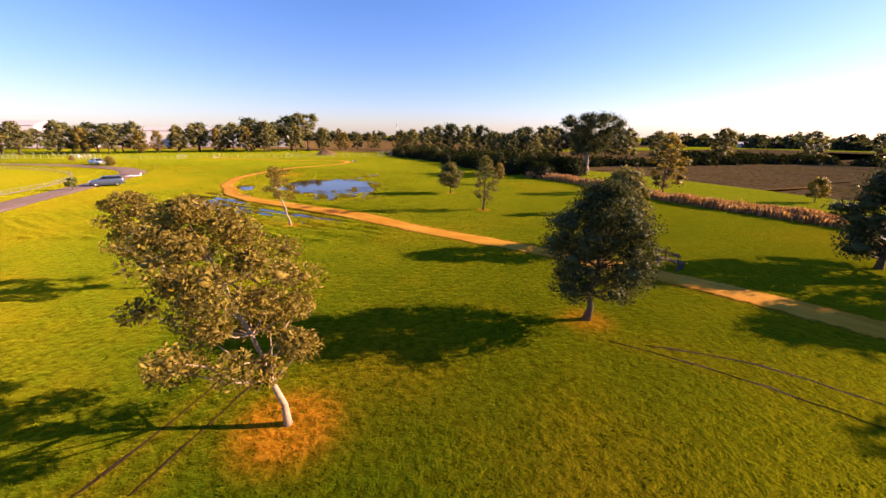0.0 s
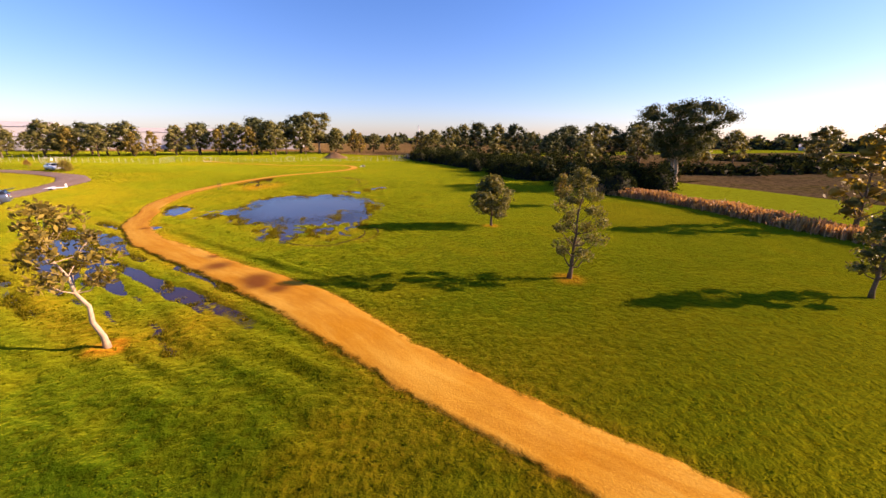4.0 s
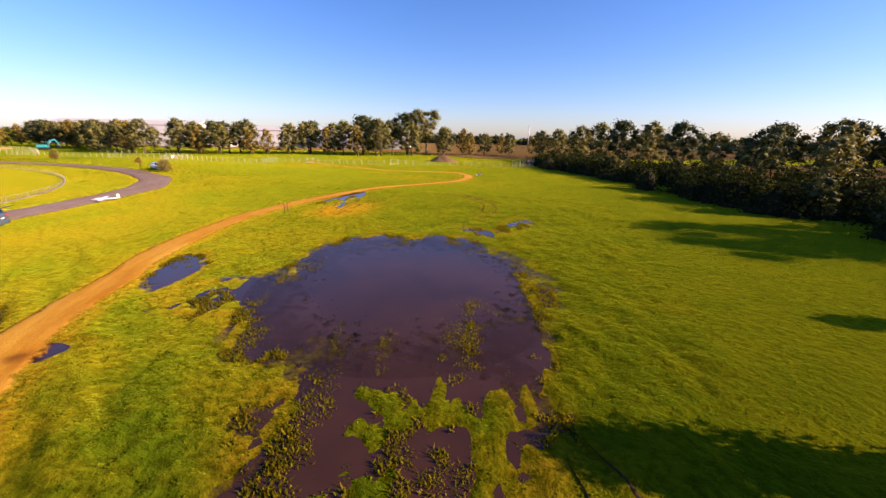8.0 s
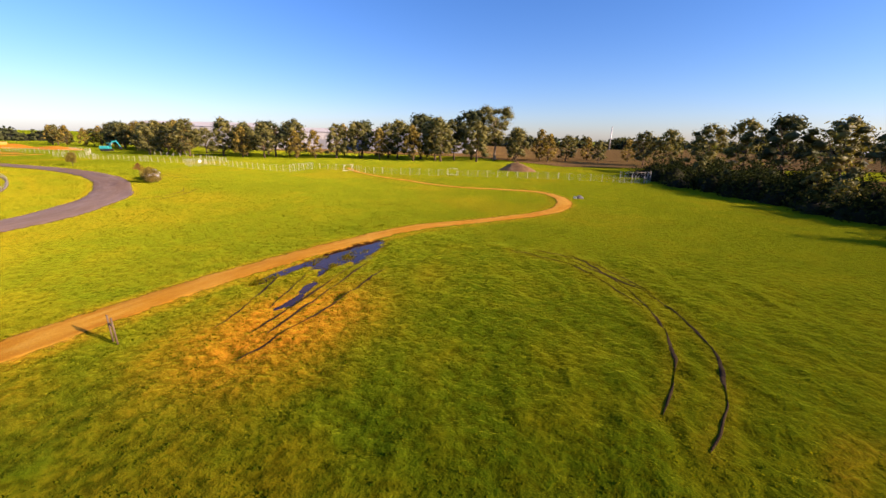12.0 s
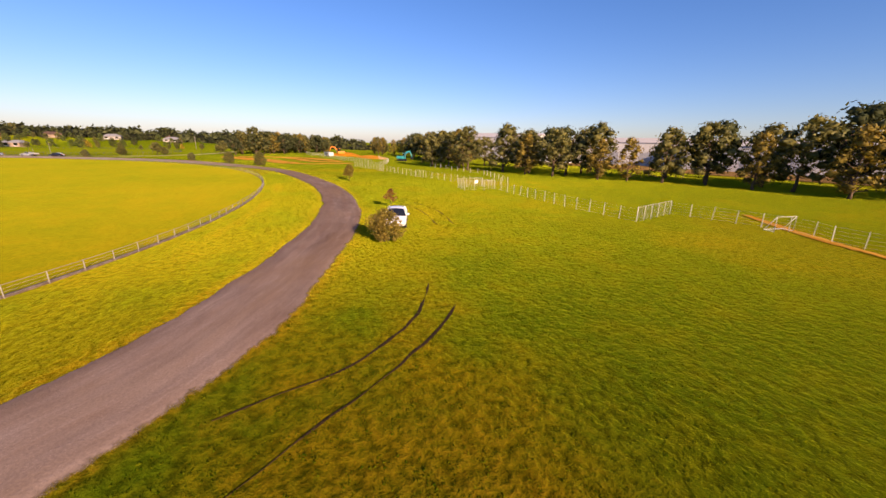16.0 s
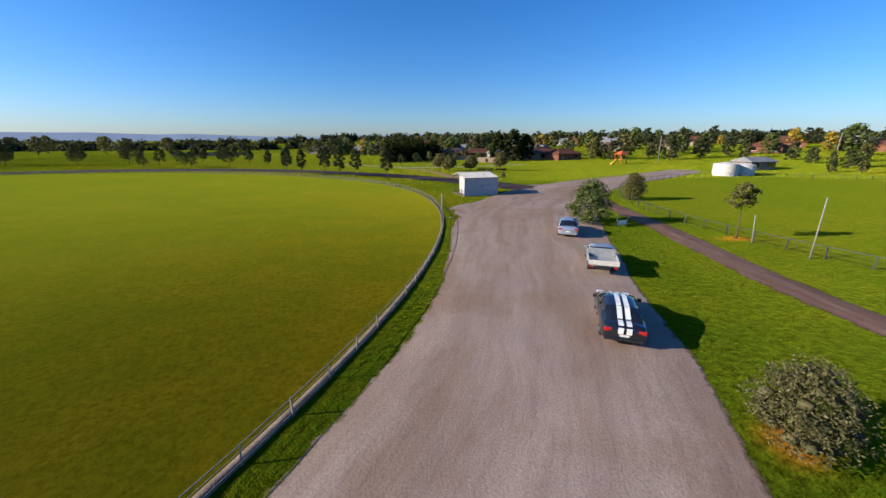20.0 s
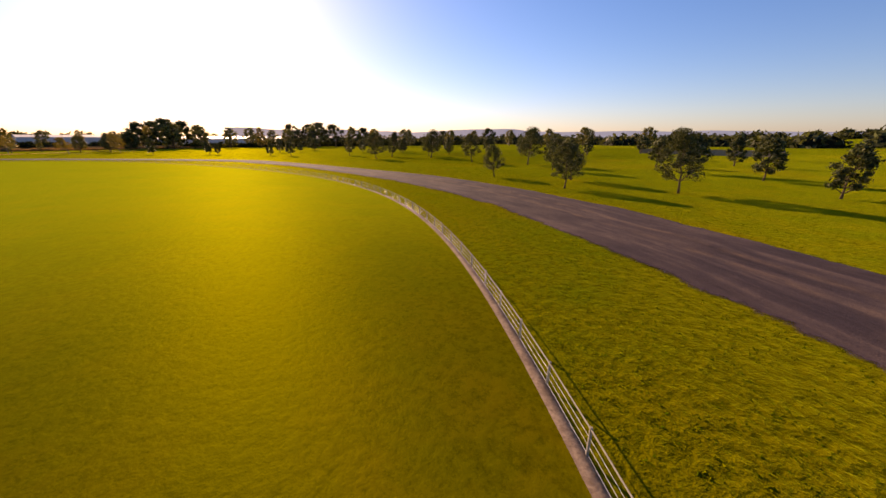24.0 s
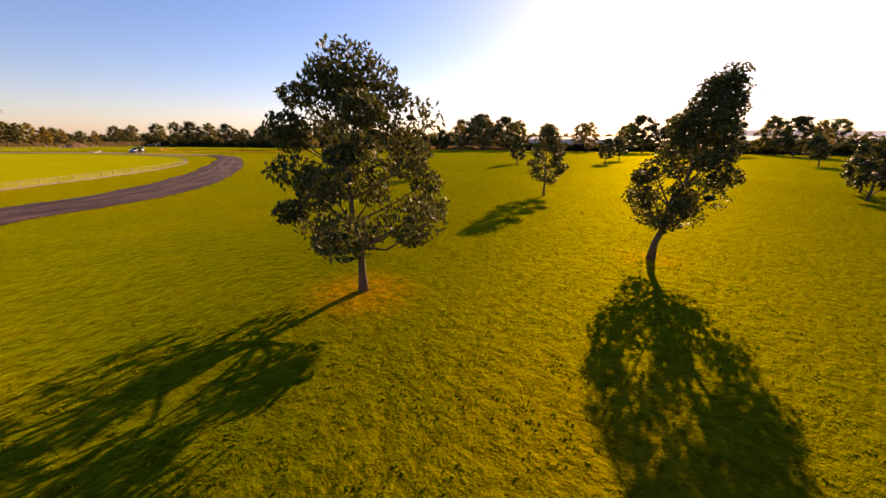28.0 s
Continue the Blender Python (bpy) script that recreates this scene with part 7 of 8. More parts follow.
part("vent_pipe", bm, shed, BLACK)
INK = plain("blue_black_ink", (0.06, 0.065, 0.11), 0.7)
FILL = plain("faded_pale_paint", (0.56, 0.55, 0.60), 0.7)
rr = np.random.default_rng(3)
for k in range(4):
    cx, cz = 2.25 + k * 0.33, 0.82 - 0.02 * (k % 2)
    wide, high = 0.165 + 0.02 * rr.random(), 0.30 + 0.05 * rr.random()
    loop = []
    for a in np.linspace(0, 2 * math.pi, 22, endpoint=False):
        e = 0.80 + 0.16 * math.cos(4 * a + k) + 0.07 * rr.random()
        loop.append((cx + wide * e * math.copysign(abs(math.cos(a)) ** 0.6, math.cos(a)), -0.016, cz + high * e * math.copysign(abs(math.sin(a)) ** 0.6, math.sin(a))))
    m = len(loop)
    part("scrawl_fill", mesh_of("scrawl_fill", [(x, -0.009, z) for x, _, z in loop] + [(cx, -0.009, cz)], [(i, (i + 1) % m, m) for i in range(m)], FILL), shed, label="faded pale paint fill")
    rod("scrawl", loop + loop[:1], 0.009, INK, shed, 4)
    rod("scrawl", [(cx - 0.03 * (k % 2), -0.016, cz + high * 0.45), (cx + 0.015, -0.016, cz), (cx - 0.02, -0.016, cz - high * (0.15 + 0.2 * (k % 3)))], 0.008, INK, shed, 4)
for k in range(4):
    zz = 0.90 + 0.05 * k
    rod("scrawl", [(1.86 + 0.27 * u, -0.012, zz + 0.05 * (rr.random() - 0.5)) for u in np.linspace(0, 1, 8)], 0.007, INK, shed, 4)

# ---- small things on the grass and gravel ----
ob = thing("scoreboard_post", "slim metal post with a small board at the oval fence", "post", (-151.3, -1.5, 0))
rod("pole", [(0, 0, -0.1), (0, 0, 1.35)], 0.03, STEEL, ob)
part("board", boxed(-0.03, 0.03, -0.10, 0.10, 1.02, 1.35, 0.008), ob, STEEL)
ob = thing("sign_frame", "low steel frame holding a small notice board", "sign", (-162.8, 4.6, 0.02), 15)
for s in (-1, 1):
    rod("leg", [(s * 0.4, 0, -0.08), (s * 0.4, 0, 0.75)], 0.025, DARK_STEEL, ob)
rod("top_bar", [(-0.4, 0, 0.75), (0.4, 0, 0.75)], 0.025, DARK_STEEL, ob)
part("board", boxed(-0.34, 0.34, -0.015, 0.015, 0.12, 0.42, 0.006), ob, WHITE)
for x, y, h in [(-168.4, 11.4, 2.9), (-203, -58, 6.0), (-232, -46, 6.0), (-240, 30, 6.0)]:
    ob = thing("pole", "tall pale timber pole", "pole", (x, y, float(ground_z(x, y))), 0, "poles")
    rod("shaft", [(0, 0, -0.2), (0.02, 0, h)], [0.035, 0.028] if h < 4 else [0.1, 0.07], POST, ob)
    if h > 4:
        part("crossarm", boxed(-0.7, 0.7, -0.04, 0.04, h - 0.4, h - 0.3, 0.01), ob, BARK)
ob = thing("stake", "slanting timber stake beside a sapling", "stake", (-168.1, 8.3, 0))
rod("shaft", [(0.1, 0.3, -0.1), (0, 0, 1.5)], 0.025, POST, ob)
ob = thing("marker_frame", "two dark slim posts joined by a bar beside the path", "marker", (-26.1, 52.1, 0.0), 176)
for s in (-1, 1):
    rod("post", [(s * 0.16, 0, -0.1), (s * 0.14, 0, 0.75)], 0.022, BARK, ob)
rod("crossbar", [(-0.14, 0, 0.5), (0.14, 0, 0.52)], 0.018, BARK, ob)
ob = thing("boulder", "squat grey boulder with a white marker beside the path", "boulder", (-20.1, 85.2, 0.02))
bm = bmesh.new()
bmesh.ops.create_icosphere(bm, subdivisions=3, radius=0.42)
for v_ in bm.verts:
    v_.co *= 0.85 + 0.35 * noise.noise(v_.co * 2.3)
    v_.co.z *= 0.75
part("rock", bm, ob, rough_mat("grey_rock", (0.10, 0.09, 0.08), (0.22, 0.2, 0.18), 0.3, 0.05), smooth=True)
part("marker", boxed(-0.5, -0.2, -0.4, -0.3, -0.02, 0.14, 0.03), ob, WHITE)
ob = thing("model_glider", "white model glider lying on the road edge", "model plane", (-42.2, 50.4, 0.09), 50)
rod("fuselage", [(-0.9, 0, 0.05), (-0.4, 0, 0.09), (0.5, 0, 0.07), (0.9, 0, 0.10)], [0.02, 0.09, 0.05, 0.02], WHITE, ob)
part("wing", boxed(-0.25, 0.05, -1.2, 1.2, 0.1, 0.13, 0.01), ob, WHITE)
part("tail_plane", boxed(0.75, 0.92, -0.3, 0.3, 0.1, 0.12, 0.008), ob, WHITE)
part("fin", boxed(0.74, 0.92, -0.012, 0.012, 0.1, 0.42, 0.004), ob, WHITE)
ob = thing("bench", "low dark timber bench beside the orange path", "bench", (10.7, 16.2, 0.02), 118)
for y in (-0.16, 0, 0.16):
    part("slat", boxed(-0.6, 0.6, y - 0.06, y + 0.06, 0.28, 0.32, 0.01), ob, BARK)
for y in (0.32, 0.42):
    part("back_slat", boxed(-0.6, 0.6, y - 0.02, y + 0.02, 0.3 + y, 0.38 + y, 0.01), ob, BARK)
for s in (-1, 1):
    part("leg", boxed(s * 0.5 - 0.04, s * 0.5 + 0.04, -0.2, 0.24, -0.06, 0.285, 0.01), ob, DARK_STEEL)
    rod("back_stay", [(s * 0.5, 0.2, 0.25), (s * 0.5, 0.44, 0.8)], 0.025, DARK_STEEL, ob)

tagged(new("slab", bm_mesh("slab", boxed(-156.0, -154.4, -31.7, -30.2, -0.05, 0.07, 0.01), PALE_PATH)), "small pale concrete slab under a bench", "slab", kind="structure")
SLAT = plain("weathered_slats", (0.36, 0.31, 0.24), 0.7)
ob = thing("bench", "pale timber bench on a concrete slab", "bench", (-155.3, -31.3, 0.07), 165)
for y in (-0.14, 0, 0.14):
    part("slat", boxed(-0.42, 0.42, y - 0.055, y + 0.055, 0.26, 0.30, 0.01), ob, SLAT)
for z in (0.38, 0.48):
    part("back_slat", boxed(-0.42, 0.42, 0.2, 0.24, z, z + 0.07, 0.01), ob, SLAT)
for s in (-1, 1):
    part("leg", boxed(s * 0.34 - 0.035, s * 0.34 + 0.035, -0.18, 0.2, 0.0, 0.285, 0.008), ob, DARK_STEEL)
    part("back_stay", boxed(s * 0.34 - 0.025, s * 0.34 + 0.025, 0.235, 0.275, 0.2, 0.56, 0.006), ob, DARK_STEEL)
ob = thing("stick", "short pale stick lying on the grass", "stick", (-151.9, 1.5, 0.03), 60)
rod("shaft", [(-0.2, 0, 0.02), (0.2, 0, 0.04)], 0.022, WHITE, ob, 6)
for x, y, s_, m_, lab in [(-151.4, -18.7, 0.04, WHITE, "crumpled white paper litter on the grass"), (-151.2, -18.0, 0.02, WHITE, "crumpled white paper litter on the grass"), (-83.6, -49.0, 0.055, TAIL, "small crumpled red wrapper on the grass"), (-42.5, 20, 0.05, WHITE, "crumpled white paper litter on the grass")]:
    ob = thing("litter", lab, "litter", (x, y, float(land(x, y)) + 0.02), 40 * x)
    bm = bmesh.new()
    bmesh.ops.create_icosphere(bm, subdivisions=2, radius=s_)
    for v_ in bm.verts:
        v_.co *= 0.7 + 0.7 * abs(noise.noise(v_.co * 40))
        v_.co.z *= 0.6
    part("paper", bm, ob, m_)

# ---- earthworks in the north-west ----
for name, line in (("clay_track", [(-168, 50, 1.2), (-161.2, 51.4, 2.0), (-151.9, 57.3, 3.4), (-141.8, 62.3, 2.6), (-133.9, 65.3, 1.9), (-131.0, 67.2, 1.3), (-129.6, 69.7, 1.0), (-129.9, 72.5, 0.9), (-130.8, 75.6, 1.2), (-133.0, 79, 1.0)]),
                   ("clay_track_link", [(-166.2, 52.7, 1.6), (-166.3, 57.6, 2.0), (-166.0, 61.4, 2.3), (-161.8, 65.2, 2.0), (-159.1, 68.2, 1.6)]),
                   ("clay_track_inner", [(-160.6, 65.3, 1.6), (-152.1, 68.3, 1.5), (-145, 70, 1.5), (-140.7, 71.8, 1.6), (-138.6, 73.8, 1.5), (-139.6, 77.8, 1.8)]),
                   ("clay_track_upper", [(-165.8, 64.9, 1.5), (-159.4, 70.4, 2.0), (-152.8, 73.8, 2.2), (-146.6, 75.9, 1.6), (-143.9, 78.2, 1.2)])):
    strip(name, line, CLAY_TRACK, 0.062 + 0.008 * len(name) / 12, 0.7, "scraped orange clay track across the grass", "earthworks", cols=9, spill=0.35)
for cx, cy, ax, ay, turn in [(-132.6, 65.6, 1.3, 0.5, -38), (-141.0, 73.2, 1.5, 0.5, 60), (-143.2, 70.9, 0.9, 0.35, 30), (-141.4, 66.9, 1.0, 0.3, 30)]:
    w = radians(turn)
    pts = [(cx + ax * math.cos(t) * math.cos(w) - ay * math.sin(t) * math.sin(w), cy + ax * math.cos(t) * math.sin(w) + ay * math.sin(t) * math.cos(w)) for t in np.linspace(0, 6.1, 26)]
    blob("water", pts, WATER, 0.115, "rain puddle lying on the orange clay", "puddle")


def mound(label, x, y, rx, ry, h, material, seed):
    u = np.linspace(-1, 1, 33)
    X, Y = np.meshgrid(u, u)
    d = np.clip(1 - np.hypot(X, Y), 0, 1)
    Z = h * d ** 0.8 * (0.6 + 0.8 * fbm(X + seed, Y + seed, 0.5, seed)) - 0.06
    v = np.stack([x + X * rx, y + Y * ry, Z], -1).reshape(-1, 3)
    i = (np.arange(32)[:, None] * 33 + np.arange(32)[None]).ravel()
    return tagged(new("mound", mesh_of("mound", v, np.stack([i, i + 1, i + 34, i + 33], 1), material, True)), label, "mound", kind="stuff")


mound("heaped orange dirt at the digging site", -188, 86, 12, 6, 1.3, CLAY, 33)
mound("heaped brown dirt at the digging site", -170, 92, 14, 5, 0.7, CLAY, 37)
mound("pile of dead branches and brown dirt behind the fence", -34.8, 112, 3.4, 2.0, 1.5, rough_mat("brush_pile", (0.16, 0.09, 0.04), (0.34, 0.2, 0.09), 0.5, 0.15, 0.95, 0.9), 39)


def digger(label, x, y, turn, paint, s=1.0):
    ob = thing("excavator", label, "excavator", (x, y, 0.02), turn, "excavators")
    ob.scale = (s,) * 3
    for t in (-1, 1):
        part("track", boxed(-1.1, 1.1, t * 0.75 - 0.2, t * 0.75 + 0.2, 0, 0.5, 0.16), ob, BLACK)
    part("turntable", boxed(-0.5, 0.5, -0.5, 0.5, 0.45, 0.66, 0.05), ob, BLACK)
    part("house", boxed(-1.35, 0.75, -0.85, 0.85, 0.62, 1.35, 0.12), ob, paint)
    part("cab", boxed(0.0, 0.85, 0.1, 0.8, 1.3, 2.05, 0.1), ob, GLASS)
    part("cab_roof", boxed(-0.04, 0.9, 0.06, 0.84, 2.02, 2.12, 0.04), ob, paint)
    rod("boom", [(0.6, -0.2, 1.1), (1.7, -0.2, 2.5), (2.8, -0.2, 2.7)], [0.2, 0.24, 0.14], paint, ob, 6)
    rod("dipper", [(2.6, -0.2, 2.8), (3.5, -0.2, 1.2)], [0.16, 0.11], paint, ob, 6)
    rod("ram", [(0.9, -0.2, 0.9), (1.7, -0.2, 2.2)], 0.06, STEEL, ob, 6)
    part("bucket", boxed(3.1, 3.7, -0.5, 0.1, 0.6, 1.2, 0.1), ob, BLACK)
    return ob


digger("teal excavator parked behind the fence", -146, 95.5, 40, plain("teal_paint", (0.02, 0.34, 0.36), 0.35, 0, 0.5))
digger("orange excavator on the dirt heap", -184, 84.0, -100, plain("orange_paint", (0.72, 0.22, 0.01), 0.35, 0, 0.5), 1.15)
ob = thing("site_hut", "long white site hut at the digging site", "hut", (-181, 79.5, 0), 12)
part("wall", boxed(-2.6, 2.6, -0.8, 0.8, -0.1, 1.15, 0.03), ob, CREAM)
part("roof", boxed(-2.7, 2.7, -0.9, 0.9, 1.15, 1.23, 0.02), ob, ROOF)
part("door", boxed(-0.5, 0.1, -0.83, -0.79, 0, 1.0, 0.01), ob, DARK_STEEL)

# ---- west: second oval, tanks, club rooms, playground ----
blob("oval_field_west", [(-197 + 29 * math.cos(a), 2 + 30 * math.sin(a)) for a in np.linspace(0, 2 * math.pi, 90, endpoint=False)], TURF2, 0.06, "green turf of the second oval", "sports field")
fence("oval_fence", "black low fence round the second oval", [(-197 + 29.4 * math.cos(a), 2 + 30.4 * math.sin(a)) for a in np.linspace(0, 2 * math.pi, 120, endpoint=False)], 1.6, 0.62, 0.025, DARK_STEEL, (0.6,), 0.016, DARK_STEEL, True, 4, DARK_STEEL)
for x, y, r_, h in [(-198.0, -31.4, 1.7, 1.9), (-201.6, -32.2, 1.6, 1.7)]:
    ob = thing("water_tank", "round cream corrugated water tank", "tank", (x, y, -0.05), 0, "water tanks")
    n = 72
    vs = []
    for k in range(n):
        a = 2 * math.pi * k / n
        q = r_ * (1 + 0.012 * (k % 2))
        vs += [(q * math.cos(a), q * math.sin(a), 0), (q * math.cos(a), q * math.sin(a), h)]
    part("shell", mesh_of("shell", vs, [(2 * k, 2 * ((k + 1) % n), 2 * ((k + 1) % n) + 1, 2 * k + 1) for k in range(n)], CREAM), ob)
    bm = bmesh.new()
    bmesh.ops.create_cone(bm, cap_ends=True, segments=36, radius1=r_ * 1.02, radius2=0.1, depth=0.3, matrix=Matrix.Translation((0, 0, h + 0.15)))
    part("lid", bm, ob, CREAM)

ROOFS = [rough_mat("terracotta_tiles", (0.13, 0.055, 0.03), (0.22, 0.09, 0.05), 2, 0.2), rough_mat("brown_tiles", (0.10, 0.065, 0.05), (0.18, 0.11, 0.08), 2, 0.2), rough_mat("grey_roof_sheet", (0.22, 0.22, 0.23), (0.34, 0.33, 0.33), 2, 0.2)]
BRICKS = [rough_mat("brown_brick", (0.19, 0.085, 0.05), (0.30, 0.14, 0.08), 1.5, 0.1), rough_mat("cream_brick", (0.30, 0.22, 0.15), (0.40, 0.30, 0.21), 1.5, 0.1), rough_mat("pale_render", (0.36, 0.32, 0.28), (0.46, 0.42, 0.37), 1.5, 0.1)]


def house_parts(w, d, h, rise, wallmat, roofmat, hip=0.8):
    """Meshes: walls, hipped roof with eaves, window, frame, door."""
    walls = bm_mesh("wall", boxed(-w / 2, w / 2, -d / 2, d / 2, -1.0, h), wallmat)
    e = 0.35
    a, b, r_ = w / 2 + e, d / 2 + e, w / 2 - d / 2 * hip
    v = [(-a, -b, h), (a, -b, h), (a, b, h), (-a, b, h), (-r_, 0, h + rise), (r_, 0, h + rise), (-a, -b, h - 0.12), (a, -b, h - 0.12), (a, b, h - 0.12), (-a, b, h - 0.12)]
    roof = mesh_of("roof", v, [(0, 1, 5, 4), (1, 2, 5), (2, 3, 4, 5), (3, 0, 4), (6, 7, 1, 0), (7, 8, 2, 1), (8, 9, 3, 2), (9, 6, 0, 3), (9, 8, 7, 6)], roofmat)
    win = bm_mesh("window", boxed(-0.6, 0.6, -0.03, 0.03, -0.45, 0.45, 0.0), GLASS)
    sill = bm_mesh("window_frame", boxed(-0.68, 0.68, -0.05, 0.012, -0.53, -0.45, 0.0), WHITE)
    return walls, roof, win, sill


def house(kit, label, x, y, turn, w, d, h, category="house", group="hillside houses"):
    walls, roof, win, sill = kit
    ob = thing("house", label, category, (x, y, float(ground_z(x, y))), turn, group)
    part("wall", walls, ob)
    part("roof", roof, ob)
    for s in (-1, 1):
        for k in (-0.28, 0.28):
            o = part("window", win, ob, at=pose(k * w, s * (d / 2 + 0.01), h * 0.55))
            part("window_frame", sill, o)
    return ob


kits = [(house_parts(8.0, 5.5, 1.6, 1.3, BRICKS[k % 3], ROOFS[k % 3]), ("brown brick house with a terracotta tiled hip roof", "cream brick house with a brown tiled roof", "pale rendered house with a grey metal roof")[k]) for k in range(3)]
rr = np.random.default_rng(17)
spots = []
for radius, a0, a1, n in [(150, 140, 176, 6), (168, 100, 172, 9), (190, 94, 172, 12), (215, 92, 170, 13), (245, 94, 166, 13)]:
    for a in np.linspace(a0, a1, n):
        q = radians(a + rr.normal() * 1.0)
        spots.append((-95 - radius * math.sin(q) + rr.normal() * 3, 12 + radius * math.cos(q) + rr.normal() * 3, a))
for k, (x, y, a) in enumerate(spots):
    if y > -45 and math.hypot(x + 95, y - 12) < 205:
        continue
    kit, label = kits[int(rr.integers(3))]
    house(kit, label, x, y, a + rr.normal() * 12, 8.0, 5.5, 1.6)
for k, (x, y, turn) in enumerate([(-150, -101, 8), (-157.5, -93, -6), (-164.5, -88.5, 12), (-171.5, -85, 4), (-179, -80, 20), (-168, -99, -8), (-176.5, -94, 10), (-185, -89, 16), (-160, -106, 0), (-187, -76, 24)]):
    kit, label = kits[(0, 1, 0, 2, 1, 0, 1, 0, 2, 0)[k]]
    house(kit, label, x, y, turn, 8.0, 5.5, 1.6)
conifer = tree_meshes("con", 97, 7.5, 5.6, 0.4, 5200, 0.16, BARK, LEAF_SCRUB, (0, 0), 60, 0.14, 0.03, core=0.7)
for x, y, s_ in [(-168.8, -75.6, 0.95), (-172.6, -74.4, 1.05), (-176.5, -76.5, 0.9)]:
    plant(conifer, "cypress_tree", "large dense dark evergreen tree beside the houses", x, y, 60 * x, s_, "large evergreens")
for n, (x, y, s_, k) in enumerate([(-160.5, -84, 0.6, 0), (-154, -96, 0.7, 3), (-168, -91, 0.65, 1), (-175, -88.5, 0.7, 0), (-182, -84, 0.6, 3), (-172.5, -99, 1.0, 1), (-164, -95, 0.7, 2), (-156, -87, 0.5, 2), (-163.5, -74.5, 0.45, 2), (-147, -96, 0.8, 0), (-181, -97, 0.9, 3)]):
    plant(autumn if n == 5 else yard[k], "garden_tree", "golden autumn tree among hillside gardens" if n == 5 else "dark bushy garden tree among hillside houses", x, y, 41 * n, s_, "garden trees")
ob = thing("garden_fence", "pale tan paling fence before the houses", "fence")
for (ax, ay), (bx, by) in [((-156.2, -80.6), (-158.8, -80.9)), ((-158.8, -80.9), (-161.5, -81.2)), ((-162.6, -70.0), (-164.9, -68.6)), ((-164.9, -68.6), (-167.2, -67.2))]:
    long = math.hypot(bx - ax, by - ay) / 2 - 0.02
    part("panel", boxed(-long, long, -0.03, 0.03, -0.2, 1.25), ob, BRICKS[1], at=pose((ax + bx) / 2, (ay + by) / 2, 0.0, 0, 0, math.degrees(math.atan2(by - ay, bx - ax))))
kit = house_parts(5.6, 3.6, 1.5, 0.8, BRICKS[1], ROOFS[2], 0.1)
house(kit, "cream club building with a low gabled roof", -211, -41, 10, 5.6, 3.6, 1.5, "club house", "club buildings")
house(kit, "long cream pavilion with a pale roof beside the oval", -231, -24, 75, 5.6, 3.6, 1.5, "club house", "club buildings")
ob = thing("garden_fence", "long tan paling fence behind the park", "fence")
for k in range(10):
    a = radians(197 - k * 1.2)
    a2 = radians(197 - (k + 1) * 1.2)
    p, q = (-95 - 128 * math.sin(a), 12 + 128 * math.cos(a)), (-95 - 128 * math.sin(a2), 12 + 128 * math.cos(a2))
    m = ((p[0] + q[0]) / 2, (p[1] + q[1]) / 2)
    part("panel", boxed(-1.33, 1.33, -0.03, 0.03, -0.3, 1.15), ob, BRICKS[1], at=pose(m[0], m[1], float(ground_z(*m)), 0, 0, math.degrees(math.atan2(q[1] - p[1], q[0] - p[0]))))
ob = thing("playground", "orange and yellow climbing frame on the lawn", "playground", (-194, -57.5, 0.2), 20)
RED, YEL = plain("orange_plastic", (0.6, 0.12, 0.02), 0.4), plain("yellow_plastic", (0.7, 0.45, 0.02), 0.4)
for x in (-1, 1):
    for y in (-0.8, 0.8):
        rod("post", [(x, y, -0.4), (x, y, 2.3)], 0.07, RED, ob)
part("deck", boxed(-1.05, 1.05, -0.85, 0.85, 1.0, 1.1, 0.02), ob, YEL)
v = [(-1.3, -1.1, 2.2), (1.3, -1.1, 2.2), (1.3, 1.1, 2.2), (-1.3, 1.1, 2.2), (0, 0, 3.1)]
part("canopy", mesh_of("canopy", v, [(0, 1, 4), (1, 2, 4), (2, 3, 4), (3, 0, 4), (3, 2, 1, 0)], RED), ob)
rod("slide", [(1, 0, 1.1), (2.2, 0, 0.4), (2.8, 0, 0.0)], 0.25, YEL, ob)

# ---- far north and east: warehouses, rail sheds, mast, hills ----
SHEET = plain("white_warehouse_sheet", (0.50, 0.49, 0.48), 0.6)
for x, y, w, d, h, turn in [(-150, 146, 26, 14, 5.0, 30), (-196, 152, 56, 26, 8.5, 30), (-128, 172, 44, 20, 7.0, 30), (-94, 178, 40, 20, 6.5, 20), (95, 330, 40, 12, 2.0, 0), (190, 92, 46, 18, 4.6, -60), (205, 20, 80, 22, 3.6, -85), (190, -70, 90, 24, 3.4, -100), (210, 230, 50, 14, 2.5, -40)]:
    ob = thing("warehouse", "long white metal warehouse beyond the trees", "warehouse", (x, y, -0.3), turn, "warehouses")
    part("wall", boxed(-w / 2, w / 2, -d / 2, d / 2, 0, h), ob, SHEET)
    v = [(-w / 2 - 0.3, -d / 2 - 0.3, h), (w / 2 + 0.3, -d / 2 - 0.3, h), (w / 2 + 0.3, d / 2 + 0.3, h), (-w / 2 - 0.3, d / 2 + 0.3, h), (-w / 2 - 0.3, 0, h + d * 0.08), (w / 2 + 0.3, 0, h + d * 0.08)]
    part("roof", mesh_of("roof", v, [(0, 1, 5, 4), (2, 3, 4, 5), (0, 4, 3), (1, 2, 5), (3, 2, 1, 0)], ROOF), ob)
    for k in range(int(w // 9)):
        part("door", boxed(-w / 2 + 4.5 + 9 * k - 1.5, -w / 2 + 4.5 + 9 * k + 1.5, -d / 2 - 0.05, -d / 2 + 0.02, 0, h * 0.6), ob, STEEL)
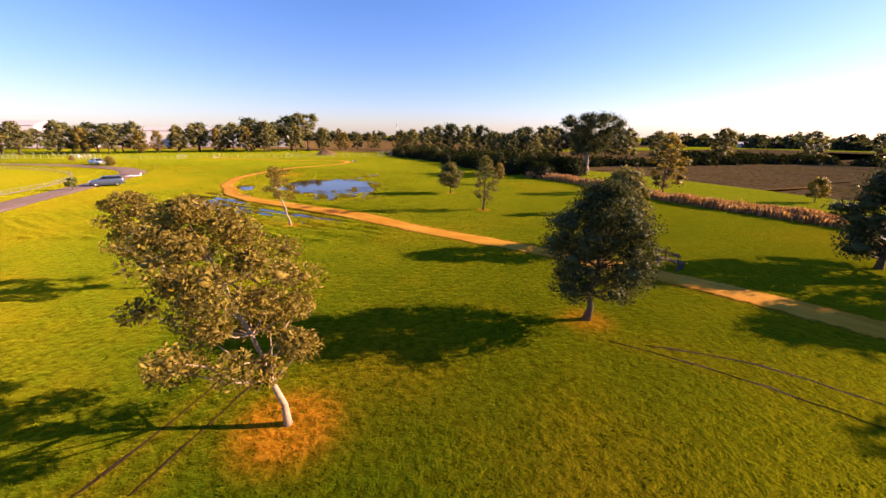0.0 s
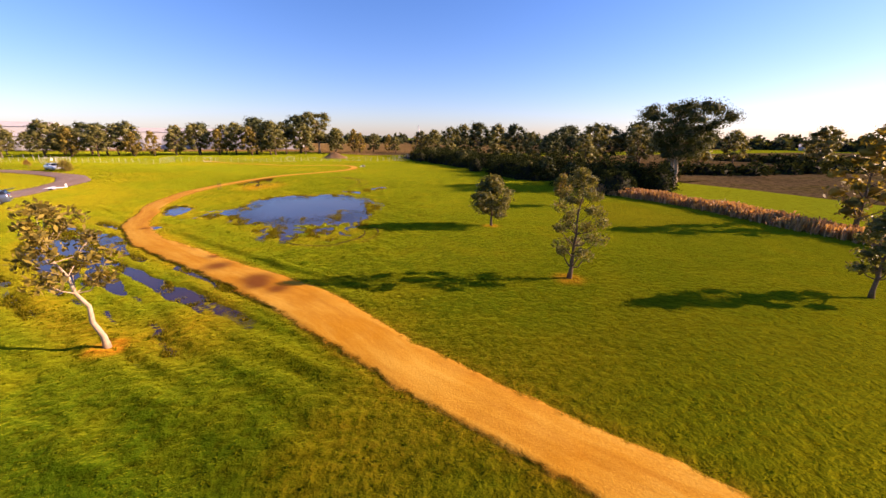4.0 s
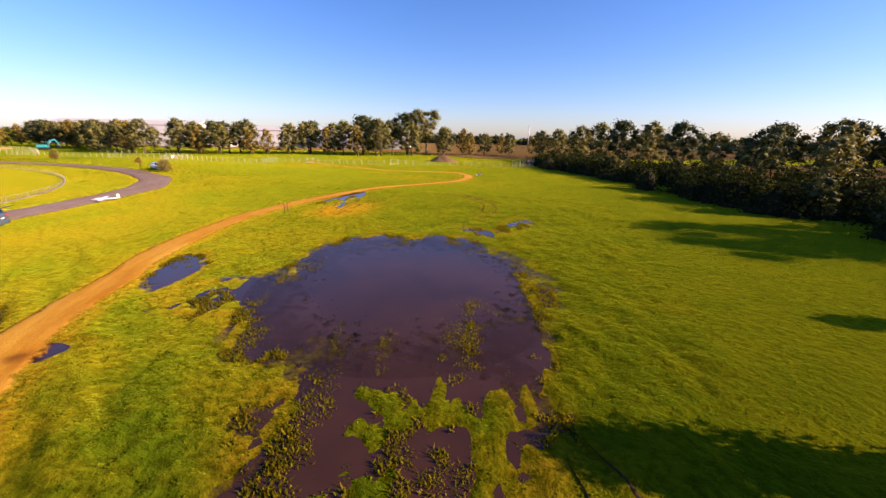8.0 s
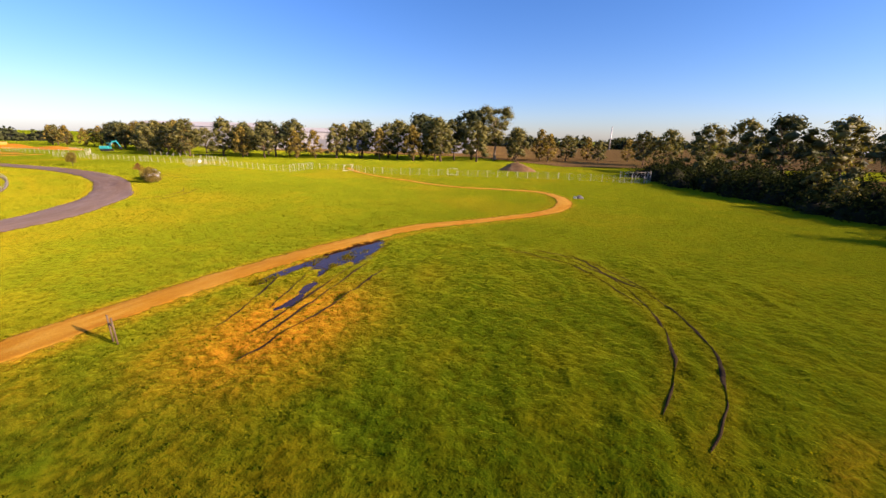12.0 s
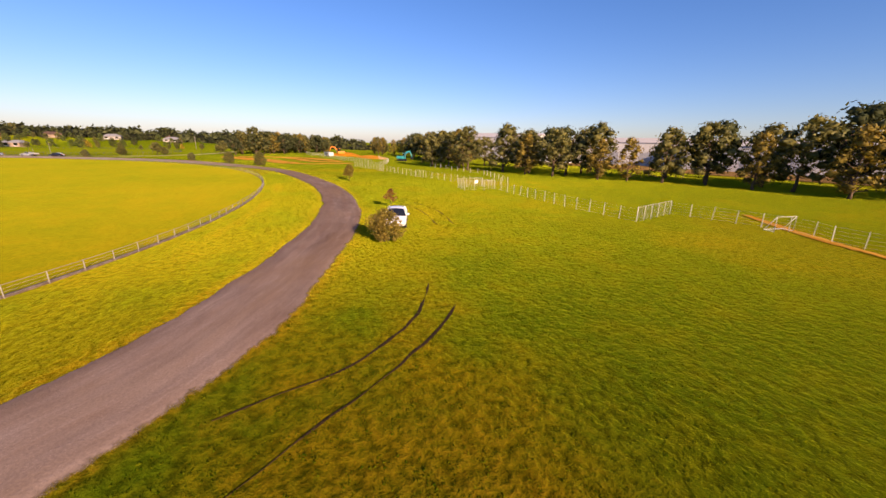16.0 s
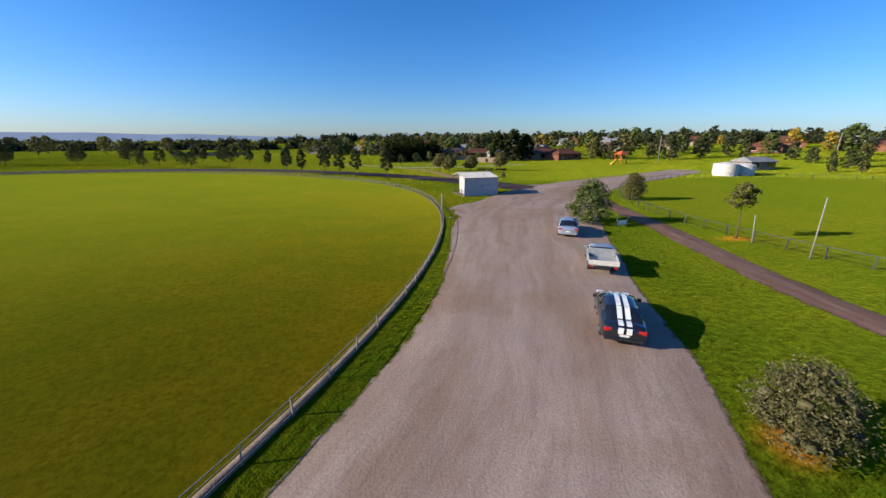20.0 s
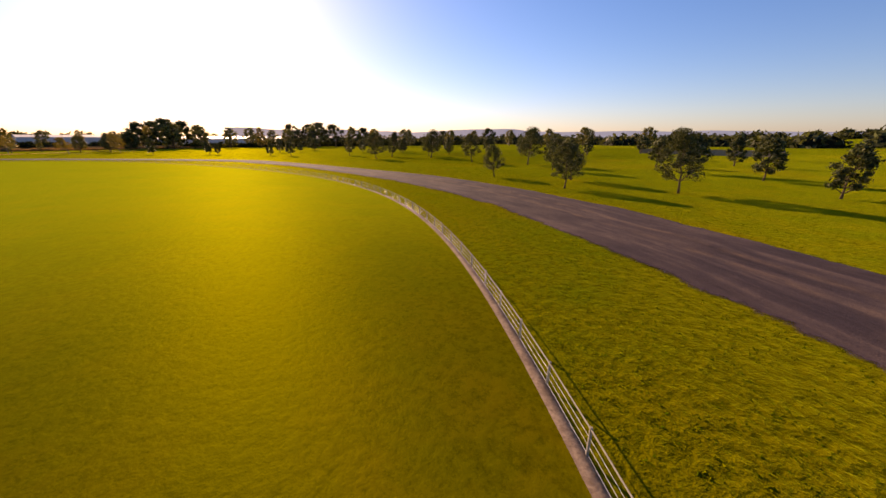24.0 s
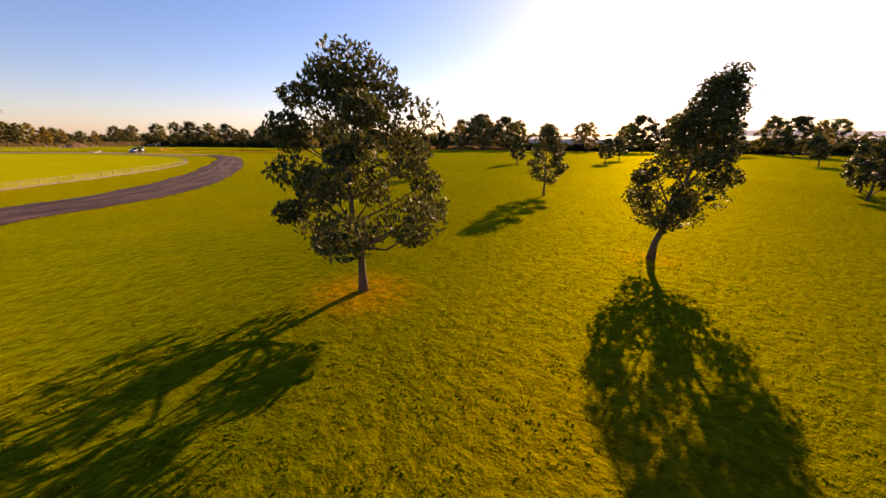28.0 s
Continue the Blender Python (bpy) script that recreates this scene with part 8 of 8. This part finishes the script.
ob = thing("mast", "thin grey mast on the horizon", "mast", (-40, 330, 0))
rod("shaft", [(0, 0, -1), (0, 0, 15)], [0.45, 0.3], STEEL, ob)
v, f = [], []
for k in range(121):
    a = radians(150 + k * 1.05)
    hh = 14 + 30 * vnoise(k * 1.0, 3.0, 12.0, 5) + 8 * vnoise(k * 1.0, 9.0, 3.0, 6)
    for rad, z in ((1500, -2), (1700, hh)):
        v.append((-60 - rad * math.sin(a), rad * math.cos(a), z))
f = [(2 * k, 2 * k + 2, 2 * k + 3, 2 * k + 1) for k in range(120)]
# the blue of distance haze is put into the hills' own colour
tagged(new("backdrop_hills", mesh_of("backdrop_hills", v, f, plain("haze_tinted_hills", (0.20, 0.26, 0.36), 1.0))), "low hills on the horizon, tinted haze-blue", "hills", kind="structure")


# ---- grass blades along the way, as uncountable stuff ----
def tufts(name, label, n, region, keep, blades, h, seed, material, category="grass"):
    r = np.random.default_rng(seed)
    x = region[0] + (region[1] - region[0]) * r.random(n)
    y = region[2] + (region[3] - region[2]) * r.random(n)
    ok = keep(x, y)
    x, y = x[ok], y[ok]
    z = land(x, y)
    k = len(x)
    vs = []
    for b in range(blades):
        a = r.random(k) * 2 * math.pi
        hh = h * (0.5 + r.random(k))
        wd = 0.018 + 0.02 * r.random(k)
        ox, oy = x + r.normal(size=k) * 0.05, y + r.normal(size=k) * 0.05
        lx, ly = r.normal(size=k) * hh * 0.5, r.normal(size=k) * hh * 0.5
        vs.append(np.stack([np.stack([ox - wd * np.cos(a), oy - wd * np.sin(a), z - 0.01], 1), np.stack([ox + wd * np.cos(a), oy + wd * np.sin(a), z - 0.01], 1), np.stack([ox + lx, oy + ly, z + hh], 1)], 1))
    v = np.concatenate(vs).reshape(-1, 3)
    return tagged(new(name, mesh_of(name, v, np.arange(len(v)).reshape(-1, 3), material)), label, category, kind="stuff")


WAY = [(0, 0), (0.4, 8), (-2, 20), (-8, 32), (-13, 45), (-20, 54), (-33, 60), (-45, 64), (-60, 67), (-72, 71), (-90, 72), (-106, 68), (-122, 59), (-135, 49), (-144, 38), (-151, 26), (-154, 10), (-154, -6), (-149, -16), (-135, -28), (-114, -37), (-104, -42), (-90, -48), (-76, -53), (-66, -54), (-56, -51)]


def lawn(x, y):
    ok = near_line(x, y, WAY) < 3 + 13 * vnoise(x * 37.7, y * 41.3, 1.0, 13) ** 1.5
    ok &= oval_depth(x, y) > 1.01
    for line in (ROAD_N, ROAD_S):
        q = np.array(line)
        ok &= near_line(x, y, q[:, :2]) > (2.0 if line is ROAD_S else 1.6) + 2.6 * ((x < -136) & (y > -16) & (x > -170))
    ok &= near_line(x, y, np.array(PATH_E)[:, :2]) > 0.8
    return ok & (ground_z(x, y) > -0.06)


tufts("grass", "short tufted park grass", 420000, (-165, 20, -68, 84), lawn, 4, 0.026, 900, BLADE)


def shallows(x, y):
    w = vnoise(x + 0.35 * y, y * 0.22, 0.7, 66) * 0.62 + vnoise(x, y, 0.3, 67) * 0.38
    z = land(x, y)
    wet = np.zeros(x.shape, bool)
    for cx, cy, a, b, turn, depth in POOLS:
        q = radians(turn)
        wet |= np.hypot(((x - cx) * math.cos(q) + (y - cy) * math.sin(q)) / a, (-(x - cx) * math.sin(q) + (y - cy) * math.cos(q)) / b) < 1.25
    return wet & (z < -0.045) & (z > -0.24) & (w > 0.56 + np.clip(-0.09 - z, 0, 1) * 1.2)


tufts("water_grass", "drowned grass poking out of the shallow water", 110000, (-27, -4, 22, 62), shallows, 7, 0.075, 901, BLADE_WET)
